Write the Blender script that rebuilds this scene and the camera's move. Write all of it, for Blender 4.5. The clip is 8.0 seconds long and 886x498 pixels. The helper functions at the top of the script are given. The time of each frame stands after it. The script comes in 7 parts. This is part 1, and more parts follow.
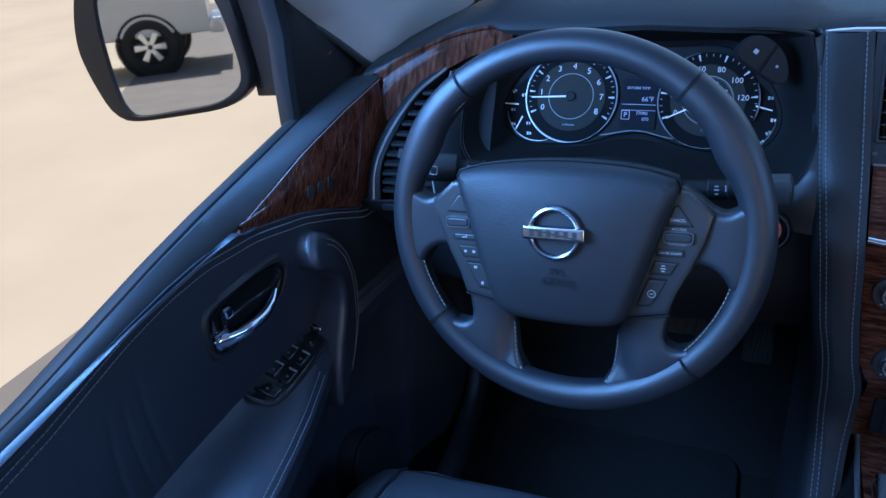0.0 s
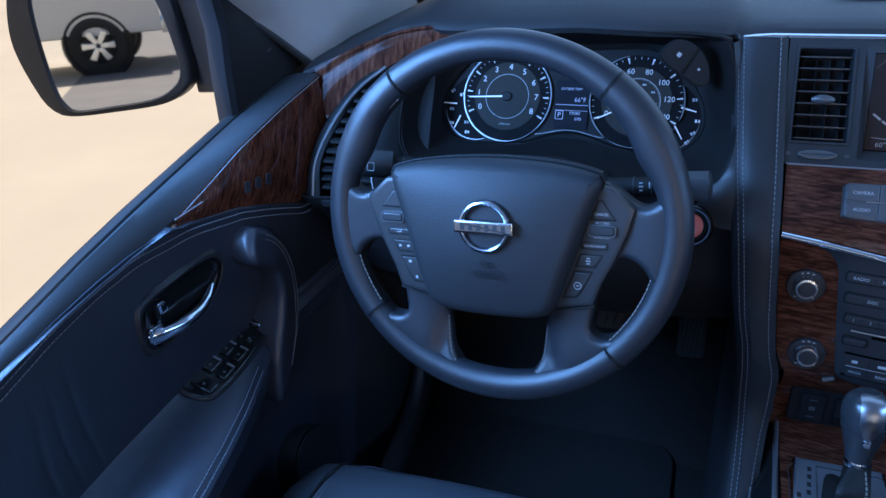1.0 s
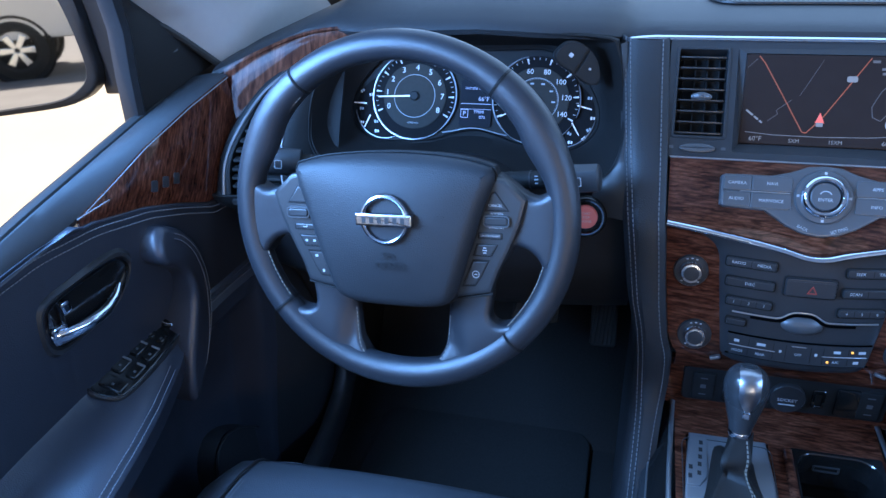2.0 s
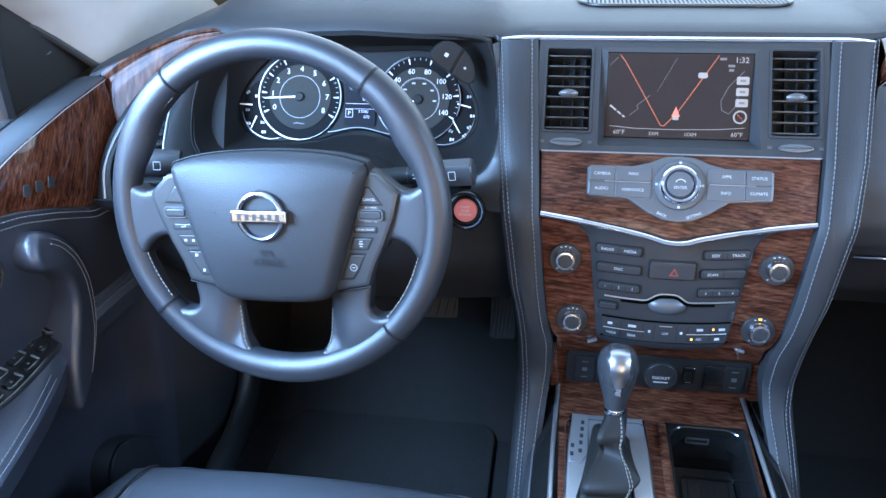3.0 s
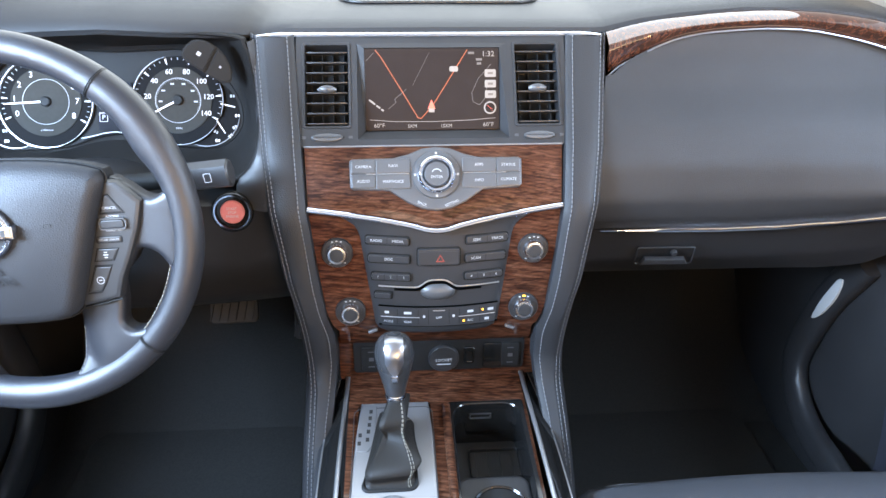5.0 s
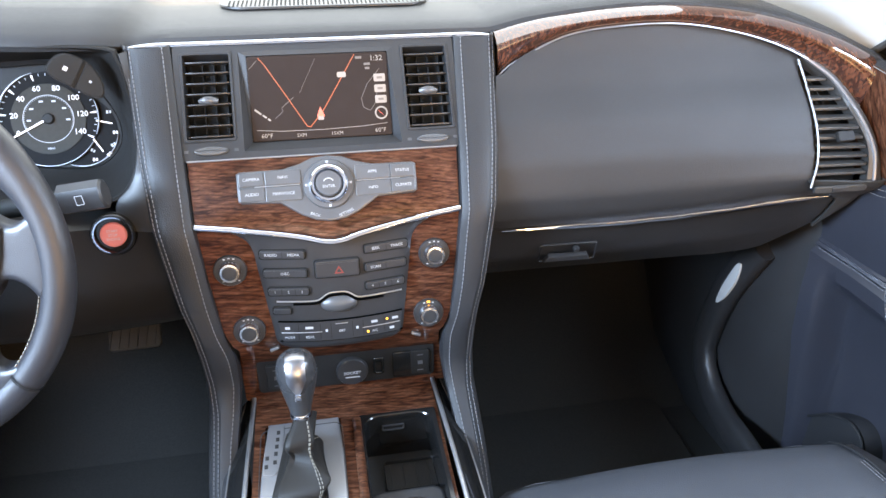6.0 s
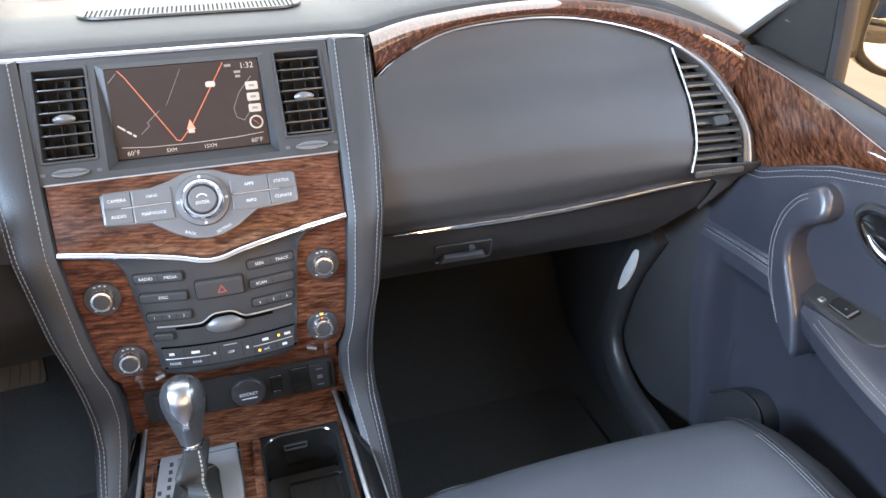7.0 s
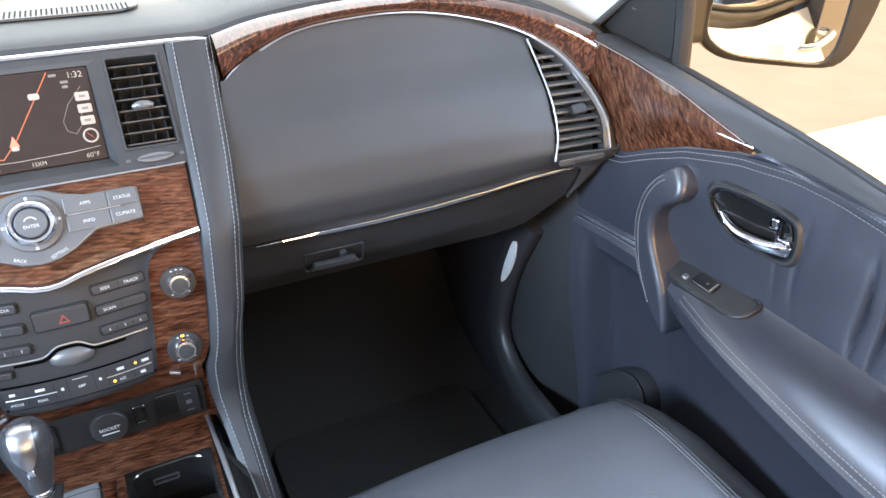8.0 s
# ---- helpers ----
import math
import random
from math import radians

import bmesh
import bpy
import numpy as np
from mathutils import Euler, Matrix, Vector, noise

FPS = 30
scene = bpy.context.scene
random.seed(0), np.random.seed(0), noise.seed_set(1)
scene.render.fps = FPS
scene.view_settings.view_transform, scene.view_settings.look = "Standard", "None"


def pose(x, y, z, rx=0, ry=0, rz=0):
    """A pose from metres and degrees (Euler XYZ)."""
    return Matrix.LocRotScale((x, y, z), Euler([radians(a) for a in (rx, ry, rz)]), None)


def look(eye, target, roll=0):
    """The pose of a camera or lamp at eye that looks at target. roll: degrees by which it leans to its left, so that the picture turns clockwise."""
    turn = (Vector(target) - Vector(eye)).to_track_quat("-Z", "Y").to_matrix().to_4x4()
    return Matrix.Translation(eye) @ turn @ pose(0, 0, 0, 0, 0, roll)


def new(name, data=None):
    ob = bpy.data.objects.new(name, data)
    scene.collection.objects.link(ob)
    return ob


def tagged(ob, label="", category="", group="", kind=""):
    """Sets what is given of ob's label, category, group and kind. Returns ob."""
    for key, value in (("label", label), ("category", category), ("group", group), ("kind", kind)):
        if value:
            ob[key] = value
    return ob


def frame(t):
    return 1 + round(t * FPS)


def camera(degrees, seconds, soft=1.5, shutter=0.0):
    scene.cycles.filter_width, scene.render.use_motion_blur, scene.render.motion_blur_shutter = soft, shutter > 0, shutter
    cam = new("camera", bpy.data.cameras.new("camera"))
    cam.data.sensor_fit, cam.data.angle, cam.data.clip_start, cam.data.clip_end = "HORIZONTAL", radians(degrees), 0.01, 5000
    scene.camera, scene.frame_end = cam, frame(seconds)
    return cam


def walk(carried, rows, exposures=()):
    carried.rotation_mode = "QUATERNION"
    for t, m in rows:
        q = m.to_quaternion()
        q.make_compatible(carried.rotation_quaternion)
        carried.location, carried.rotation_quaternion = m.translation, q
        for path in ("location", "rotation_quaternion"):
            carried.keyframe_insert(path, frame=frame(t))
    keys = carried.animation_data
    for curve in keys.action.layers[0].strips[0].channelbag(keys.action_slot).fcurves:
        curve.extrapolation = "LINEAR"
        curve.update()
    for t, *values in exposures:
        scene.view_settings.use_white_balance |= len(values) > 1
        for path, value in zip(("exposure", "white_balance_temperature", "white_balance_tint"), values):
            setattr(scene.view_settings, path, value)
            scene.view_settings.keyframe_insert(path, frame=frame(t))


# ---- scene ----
cam = camera(64.4, 8.0)
PATH = [
    (0, (-0.302, -0.039, 1.627), (-1.051, 1.526, 0.633), -6.5),
    (0.5, (-0.292, -0.045, 1.623), (-0.992, 1.545, 0.632), -5.5),
    (1, (-0.271, -0.048, 1.623), (-0.909, 1.566, 0.629), -4.5),
    (2.3, (-0.205, -0.07, 1.62), (-0.631, 1.618, 0.635), -2.6),
    (2.5, (-0.194, -0.072, 1.618), (-0.581, 1.627, 0.637), -2.3),
    (3, (-0.156, -0.08, 1.617), (-0.446, 1.639, 0.637), -1.7),
    (3.5, (-0.122, -0.084, 1.617), (-0.32, 1.647, 0.635), -1.1),
    (4, (-0.095, -0.085, 1.617), (-0.171, 1.652, 0.629), -0.2),
    (4.5, (-0.075, -0.087, 1.62), (-0.044, 1.648, 0.626), 0.5),
    (6, (-0.01, -0.07, 1.614), (0.317, 1.642, 0.633), 0.4),
    (6.5, (0.012, -0.065, 1.617), (0.426, 1.625, 0.631), -0.0),
    (7, (0.043, -0.06, 1.611), (0.568, 1.601, 0.628), -0.4),
    (7.5, (0.068, -0.055, 1.608), (0.711, 1.56, 0.62), -0.3),
    (8, (0.097, -0.058, 1.601), (0.869, 1.503, 0.617), -0.5),
]
# stops, kelvin and tint along the way
EXPOSURES = [(0.0, -0.22, 6400, 16), (1.2, -0.02, 6700, 17), (2.5, 1.17, 7700, 16), (3.0, 1.68, 9900, 17), (3.5, 1.95, 12200, 18), (4.5, 2.05, 16500, 23), (6.5, 2.15, 23000, 27), (8.0, 2.18, 23000, 26)]
walk(cam, [(t, look(eye, target, roll)) for t, eye, target, roll in PATH], EXPOSURES)

# ---------------------------------------------------------------- light
world = bpy.data.worlds.new("sky")
scene.world = world
world.use_nodes = True
wn = world.node_tree
sky = wn.nodes.new("ShaderNodeTexSky")
sky.sky_type = "NISHITA"
sky.sun_disc = False
sky.sun_elevation = radians(52)
sky.sun_rotation = radians(182)
wn.nodes["Background"].inputs["Strength"].default_value = 0.11
wn.links.new(sky.outputs["Color"], wn.nodes["Background"].inputs["Color"])

sun_data = bpy.data.lights.new("sun", "SUN")
sun_data.energy, sun_data.angle, sun_data.color = 6.0, radians(0.5), (1.0, 0.95, 0.87)
sun = new("sun", sun_data)
sun.matrix_world = look((-0.3, -8.0, 11.0), (0, 0, 0))

# the sky's light through the windscreen
pane_data = bpy.data.lights.new("windscreen_sky", "AREA")
pane_data.shape, pane_data.size, pane_data.size_y = "RECTANGLE", 1.30, 0.74
pane_data.energy, pane_data.color = 6.8, (0.26, 0.54, 1.0)
pane = new("windscreen_sky", pane_data)
pane.matrix_world = look((0, 1.07, 1.62), (0, 0.62, 0.92))

# and through the upper part of the side windows and the rear window; the last, warm lamp is an added fill for sunlit
# ground
for eye, target, w, h, watts, colour in (((0.96, 0.28, 1.66), (-0.80, 0.28, 1.45), 0.70, 0.24, 12.5, (0.16, 0.43, 1.0)),
                                         ((-0.96, 0.36, 1.66), (0.80, 0.42, 1.28), 0.72, 0.24, 27.0, (0.13, 0.41, 1.0)),
                                         ((-0.96, 0.02, 1.66), (0.80, 0.25, 1.38), 0.55, 0.24, 22.0, (0.15, 0.42, 1.0)),
                                         ((0, -1.28, 1.55), (0, 0.9, 1.05), 1.20, 0.40, 1.0, (0.60, 0.80, 1.0)),
                                         ((0.64, -1.25, 1.47), (0.55, 0.80, 1.15), 0.30, 0.26, 4.5, (1.0, 0.82, 0.60))):
    data = bpy.data.lights.new("window_fill", "AREA")
    data.shape, data.size, data.size_y, data.energy, data.color = "RECTANGLE", w, h, watts, colour
    new("window_fill", data).matrix_world = look(eye, target)

# ---------------------------------------------------------------- materials
def material(name, colour, rough=0.5, metal=0.0, coat=0.0, vary=0.15, scale=40.0, bump=0.0, bump_scale=600.0,
             rough_vary=0.08, spec=0.5, cells=False, emit=0.0, wrinkle=0.0):
    """A surface with broad and fine variation of colour and gloss, and fine relief."""
    m = bpy.data.materials.new(name)
    m.use_nodes = True
    nt = m.node_tree
    b = nt.nodes["Principled BSDF"]
    co = nt.nodes.new("ShaderNodeTexCoord")
    n1 = nt.nodes.new("ShaderNodeTexNoise")
    n1.inputs["Scale"].default_value = scale
    n1.inputs["Detail"].default_value = 4
    nt.links.new(co.outputs["Object"], n1.inputs["Vector"])
    mix = nt.nodes.new("ShaderNodeMix")
    mix.data_type = "RGBA"
    lo = tuple(c * (1 - vary) for c in colour)
    hi = tuple(min(1, c * (1 + vary)) for c in colour)
    mix.inputs["A"].default_value, mix.inputs["B"].default_value = (*lo, 1), (*hi, 1)
    nt.links.new(n1.outputs["Fac"], mix.inputs["Factor"])
    nt.links.new(mix.outputs["Result"], b.inputs["Base Color"])
    n2 = nt.nodes.new("ShaderNodeTexNoise")
    n2.inputs["Scale"].default_value = scale * 0.35
    n2.inputs["Detail"].default_value = 6
    nt.links.new(co.outputs["Object"], n2.inputs["Vector"])
    mr = nt.nodes.new("ShaderNodeMapRange")
    mr.inputs["To Min"].default_value = max(0.02, rough - rough_vary)
    mr.inputs["To Max"].default_value = min(1, rough + rough_vary)
    nt.links.new(n2.outputs["Fac"], mr.inputs["Value"])
    nt.links.new(mr.outputs["Result"], b.inputs["Roughness"])
    b.inputs["Metallic"].default_value = metal
    b.inputs["Specular IOR Level"].default_value = spec
    b.inputs["Coat Weight"].default_value = coat
    b.inputs["Coat Roughness"].default_value = 0.04
    if bump:
        if cells:
            t = nt.nodes.new("ShaderNodeTexVoronoi")
            t.feature = "DISTANCE_TO_EDGE"
            out = t.outputs["Distance"]
        else:
            t = nt.nodes.new("ShaderNodeTexNoise")
            t.inputs["Detail"].default_value = 3
            out = t.outputs["Fac"]
        t.inputs["Scale"].default_value = bump_scale
        nt.links.new(co.outputs["Object"], t.inputs["Vector"])
        bp = nt.nodes.new("ShaderNodeBump")
        bp.inputs["Strength"].default_value = bump
        bp.inputs["Distance"].default_value = 0.0006
        nt.links.new(out, bp.inputs["Height"])
        nt.links.new(bp.outputs["Normal"], b.inputs["Normal"])
        if wrinkle:
            t2 = nt.nodes.new("ShaderNodeTexNoise")
            t2.inputs["Scale"].default_value, t2.inputs["Detail"].default_value = 55, 5
            nt.links.new(co.outputs["Object"], t2.inputs["Vector"])
            b2 = nt.nodes.new("ShaderNodeBump")
            b2.inputs["Strength"].default_value, b2.inputs["Distance"].default_value = wrinkle, 0.004
            nt.links.new(t2.outputs["Fac"], b2.inputs["Height"])
            nt.links.new(b2.outputs["Normal"], bp.inputs["Normal"])
    if emit:
        b.inputs["Emission Color"].default_value = (*colour, 1)
        b.inputs["Emission Strength"].default_value = emit
    return m


def wood_material(name, turn, size=1.0, coat=0.8, lacquer=1.5):
    """Glossy brown figured veneer: dark wavy bands over a red-brown ground, under clear lacquer."""
    m = bpy.data.materials.new(name)
    m.use_nodes = True
    nt = m.node_tree
    b = nt.nodes["Principled BSDF"]
    co = nt.nodes.new("ShaderNodeTexCoord")
    mp = nt.nodes.new("ShaderNodeMapping")
    first = nt.nodes.new("ShaderNodeMapping")
    first.inputs["Rotation"].default_value = [radians(a) for a in turn]
    nt.links.new(co.outputs["Object"], first.inputs["Vector"])
    mp.inputs["Scale"].default_value = (30 * size, 150 * size, 150 * size)
    nt.links.new(first.outputs["Vector"], mp.inputs["Vector"])

    def grain(scale, detail, twist, stops):
        t = nt.nodes.new("ShaderNodeTexNoise")
        t.inputs["Scale"].default_value, t.inputs["Detail"].default_value, t.inputs["Distortion"].default_value = scale, detail, twist
        nt.links.new(mp.outputs["Vector"], t.inputs["Vector"])
        r = nt.nodes.new("ShaderNodeValToRGB")
        e = r.color_ramp.elements
        e[0].position, e[0].color = stops[0][0], (*stops[0][1], 1)
        e[1].position, e[1].color = stops[-1][0], (*stops[-1][1], 1)
        for at_, c in stops[1:-1]:
            e.new(at_).color = (*c, 1)
        nt.links.new(t.outputs["Fac"], r.inputs["Fac"])
        return r.outputs["Color"]

    def times(a, b_, share):
        x = nt.nodes.new("ShaderNodeMix")
        x.data_type, x.blend_type = "RGBA", "MULTIPLY"
        x.inputs["Factor"].default_value = share
        nt.links.new(a, x.inputs["A"])
        nt.links.new(b_, x.inputs["B"])
        return x.outputs["Result"]

    bands = grain(1.0, 2.0, 1.1, ((0.30, (0.034, 0.0095, 0.0055)), (0.43, (0.066, 0.0190, 0.0105)), (0.52, (0.098, 0.0295, 0.0160)), (0.68, (0.140, 0.046, 0.026))))
    streaks = grain(2.4, 1.0, 1.6, ((0.36, (0.22, 0.18, 0.17)), (0.48, (1, 1, 1)), (1.0, (1, 1, 1))))
    wave = nt.nodes.new("ShaderNodeTexWave")
    wave.bands_direction = "DIAGONAL"
    for k, v in (("Scale", 0.62), ("Distortion", 8.0), ("Detail", 3.0), ("Detail Scale", 0.7), ("Detail Roughness", 0.6)):
        wave.inputs[k].default_value = v
    nt.links.new(mp.outputs["Vector"], wave.inputs["Vector"])
    ripple = nt.nodes.new("ShaderNodeValToRGB")
    re_ = ripple.color_ramp.elements
    re_[0].position, re_[0].color = 0.05, (0.36, 0.30, 0.29, 1)
    re_[1].position, re_[1].color = 0.55, (1, 1, 1, 1)
    nt.links.new(wave.outputs["Fac"], ripple.inputs["Fac"])
    fine = grain(7.0, 3.0, 0.4, ((0.35, (0.72, 0.68, 0.66)), (0.65, (1, 1, 1))))
    nt.links.new(times(times(times(bands, streaks, 0.35), ripple.outputs["Color"], 0.55), fine, 0.6), b.inputs["Base Color"])
    b.inputs["Roughness"].default_value = 0.55
    b.inputs["Specular IOR Level"].default_value = 0.03
    b.inputs["Coat Weight"].default_value = coat
    b.inputs["Coat IOR"].default_value = lacquer
    b.inputs["Coat Roughness"].default_value = 0.035
    return m


LEATHER_DULL = material("dull black leather", (0.0175, 0.018, 0.0195), 0.52, bump=0.6, bump_scale=420, cells=True, scale=18, wrinkle=0.02, spec=0.32, rough_vary=0.04, vary=0.08)
LEATHER = material("black leather", (0.024, 0.0265, 0.034), 0.33, spec=0.6, bump=0.45, bump_scale=420, cells=True, scale=18, wrinkle=0.025, rough_vary=0.03, vary=0.08)
# lighter copy of the black leather, making up for missing light on the seats
LEATHER_SEAT = material("lightened black seat leather", (0.042, 0.045, 0.050), 0.40, bump=0.5, bump_scale=380, cells=True, scale=14, wrinkle=0.04, rough_vary=0.05, vary=0.10)
LEATHER_RIM = material("smooth black rim leather", (0.0135, 0.0145, 0.0175), 0.41, spec=0.55, bump=0.4, bump_scale=700, cells=True, scale=25, rough_vary=0.03, vary=0.08)
PAD = material("soft grained dash plastic", (0.020, 0.0205, 0.0215), 0.52, spec=0.28, bump=0.6, bump_scale=650, cells=True, scale=12)
HARD = material("hard black plastic", (0.017, 0.017, 0.018), 0.42, bump=0.3, bump_scale=1400, scale=30)
DEEP = material("matt black plastic", (0.008, 0.008, 0.008), 0.65, bump=0.2, bump_scale=1400, scale=30, spec=0.25)
PIANO = material("gloss black plastic", (0.008, 0.008, 0.008), 0.10, scale=20, rough_vary=0.05)
GREY = material("charcoal satin plastic", (0.026, 0.0265, 0.028), 0.42, metal=0.25, bump=0.1, bump_scale=1800, scale=30)
BUTTON = material("silver grey button plastic", (0.080, 0.082, 0.085), 0.40, metal=0.35, bump=0.08, bump_scale=2000, scale=30)
PLATE = material("brushed grey gear plate", (0.30, 0.305, 0.315), 0.44, metal=0.85, scale=30, vary=0.06)
SILVER = material("satin silver trim", (0.36, 0.365, 0.375), 0.36, metal=0.9, scale=30, vary=0.06)
GRIP_METAL = material("bright satin knob metal", (0.56, 0.57, 0.59), 0.26, metal=1.0, scale=15, vary=0.04)
CHROME = material("polished chrome", (0.56, 0.61, 0.68), 0.10, metal=1.0, scale=15, vary=0.03, rough_vary=0.03)
WOOD = wood_material("figured brown veneer", (0, 0, 0), 1.0, 0.45)
WOOD_DOOR = wood_material("figured brown door veneer", (-62, 0, -90), 1.15)
CARPET = material("dark carpet pile", (0.020, 0.0195, 0.0185), 0.95, bump=1.0, bump_scale=900, vary=0.4, scale=300, spec=0.1)
CLOTH = material("pale grey headlining cloth", (0.37, 0.365, 0.355), 0.9, bump=0.4, bump_scale=1500, scale=60, vary=0.05)
ROOF_CLOTH = material("beige roof cloth", (0.46, 0.455, 0.44), 0.9, bump=0.4, bump_scale=1500, scale=60, vary=0.05)
THREAD = material("grey thread", (0.14, 0.14, 0.145), 0.8, scale=200)
TAN_THREAD = material("tan thread", (0.22, 0.19, 0.155), 0.8, scale=200)
PANEL_GREY = material("dark satin wheel plastic", (0.022, 0.0225, 0.0235), 0.40, bump=0.15, bump_scale=1600, scale=30)
WHITE = material("white dial print", (0.55, 0.57, 0.58), 0.6, emit=0.10)
LABEL = material("pale button print", (0.36, 0.365, 0.37), 0.6)
RED = material("red translucent button", (0.46, 0.12, 0.115), 0.35, emit=0.06)
AMBER = material("lit amber lamp", (1.0, 0.42, 0.07), 0.4, emit=0.7)
RUBBER = material("black rubber", (0.018, 0.018, 0.018), 0.7, bump=0.4, bump_scale=800)
MIRROR = material("mirror glass", (0.86, 0.88, 0.88), 0.015, metal=1.0, vary=0.01, rough_vary=0.005)
PAINT = material("pearl white car paint", (0.45, 0.44, 0.42), 0.25, coat=1.0, vary=0.03, scale=3)
PAINT_DARK = material("dark body plastic", (0.012, 0.0125, 0.0135), 0.42, spec=0.2, scale=20)
WHITE_PAINT = material("white truck paint", (0.72, 0.72, 0.71), 0.22, coat=1.0, vary=0.04, scale=3)
WINDOW = material("dark tinted glass", (0.012, 0.014, 0.015), 0.04, scale=2, rough_vary=0.02)
CONCRETE = material("sunlit pale concrete", (0.53, 0.465, 0.36), 0.9, bump=0.6, bump_scale=60, scale=1.1, vary=0.14)
LOT_GREY = material("grey lot ground", (0.20, 0.19, 0.18), 0.9, bump=0.8, bump_scale=180, scale=2.5, vary=0.2)
LOT_GREY_COOL = material("cool grey lot ground", (0.085, 0.092, 0.122), 0.9, bump=0.8, bump_scale=180, scale=2.5, vary=0.2)

# ---------------------------------------------------------------- building helpers
SIDE = [1]
TINY = ("print", "mark", "arrow", "scale", "badge_inset", "caption", "status", "line", "street_label")


def frame_at(o, x, y):
    """A pose with its origin, its x axis and its y axis (made square to x)."""
    x = Vector(x).normalized()
    z = x.cross(Vector(y)).normalized()
    y = z.cross(x)
    m = Matrix((x, y, z)).transposed().to_4x4()
    m.translation = o
    return m


def thing(name, base, label, category, group="", kind=""):
    ob = new(name)
    ob.empty_display_size = 0.05
    ob.location = (base[0] * SIDE[0], base[1], base[2])
    return tagged(ob, label, category, group, kind)


def origin_of(ob):
    p = Vector((0, 0, 0))
    while ob:
        p += ob.location
        ob = ob.parent
    return p


def mesh_of(name, bm, mat, flat=False):
    me = bpy.data.meshes.new(name)
    if SIDE[0] < 0:
        bmesh.ops.transform(bm, matrix=Matrix.Diagonal((-1, 1, 1, 1)), verts=bm.verts)
        bmesh.ops.reverse_faces(bm, faces=bm.faces)
    bm.to_mesh(me)
    bm.free()
    me.materials.append(mat)
    if not flat:
        me.shade_smooth()
        me.set_sharp_from_angle(angle=radians(38))
    return me


def part(name, bm, mat, parent, label="", kind="", flat=False):
    """One mesh, given in world places, as a part of a thing or of a part."""
    me = mesh_of(name, bm, mat, flat)
    o = origin_of(parent)
    me.transform(Matrix.Translation(-o))
    ob = new(name, me)
    ob.parent = parent
    return tagged(ob, label, kind=kind or ("stuff" if name in TINY else ""))


def solid(name, bm, mat, label, category, group="", kind=""):
    """One mesh that is a thing by itself."""
    me = mesh_of(name, bm, mat)
    vs = np.empty(len(me.vertices) * 3)
    me.vertices.foreach_get("co", vs)
    vs = vs.reshape(-1, 3)
    o = Vector(((vs[:, 0].min() + vs[:, 0].max()) / 2, (vs[:, 1].min() + vs[:, 1].max()) / 2, vs[:, 2].min()))
    me.transform(Matrix.Translation(-o))
    ob = new(name, me)
    ob.location = o
    return tagged(ob, label, category, group, kind)


def spline(pts, n, closed=False):
    """n points evenly along a smooth curve through pts."""
    p = [np.array(q, float) for q in pts]
    k = len(p)
    out = []
    segs = k if closed else k - 1
    for i in range(segs):
        a = p[(i - 1) % k] if closed or i > 0 else 2 * p[0] - p[1]
        b, c = p[i], p[(i + 1) % k]
        d = p[(i + 2) % k] if closed or i + 2 < k else 2 * p[-1] - p[-2]
        for s in range(12):
            t = s / 12
            out.append(0.5 * (2 * b + (c - a) * t + (2 * a - 5 * b + 4 * c - d) * t * t + (3 * b - a - 3 * c + d) * t ** 3))
    if not closed:
        out.append(p[-1])
    else:
        out.append(out[0])
    out = np.array(out)
    run = np.r_[0, np.cumsum(np.linalg.norm(np.diff(out, axis=0), axis=1))]
    at = np.linspace(0, run[-1], n + 1 if closed else n)
    if closed:
        at = at[:-1]
    return [Vector([float(np.interp(s, run, out[:, j])) for j in range(out.shape[1])]) for s in at]


def curve_at(table, v):
    """Reads a table of (v, value...) rows, straight between rows."""
    xs = [r[0] for r in table]
    return [float(np.interp(v, xs, [r[j] for r in table])) for j in range(1, len(table[0]))]


def add_grid(bm, rows, loop_u=False, loop_v=False, flip=False):
    vs = [[bm.verts.new(p) for p in row] for row in rows]
    nr, nc = len(vs), len(vs[0])
    for i in range(nr if loop_v else nr - 1):
        for j in range(nc if loop_u else nc - 1):
            q = [vs[i][j], vs[i][(j + 1) % nc], vs[(i + 1) % nr][(j + 1) % nc], vs[(i + 1) % nr][j]]
            if flip:
                q.reverse()
            bm.faces.new(q)
    return vs


def sheet(rows, thick=0.004, flip=False, loop_u=False):
    """A sheet through rows of points, with thickness behind it."""
    bm = bmesh.new()
    front = add_grid(bm, rows, flip=flip, loop_u=loop_u)
    bm.normal_update()
    for row in front:
        for v in row:
            v.normal_update()
    back_pts = [[v.co - v.normal * thick for v in row] for row in front]
    back = add_grid(bm, back_pts, flip=not flip, loop_u=loop_u)
    nr, nc = len(front), len(front[0])

    def side(a, b, c, d):
        bm.faces.new([a, b, c, d] if not flip else [d, c, b, a])
    for j in range(nc if loop_u else nc - 1):
        k = (j + 1) % nc
        side(front[0][k], front[0][j], back[0][j], back[0][k])
        side(front[-1][j], front[-1][k], back[-1][k], back[-1][j])
    if not loop_u:
        for i in range(nr - 1):
            side(front[i][0], front[i + 1][0], back[i + 1][0], back[i][0])
            side(front[i + 1][-1], front[i][-1], back[i][-1], back[i + 1][-1])
    return bm


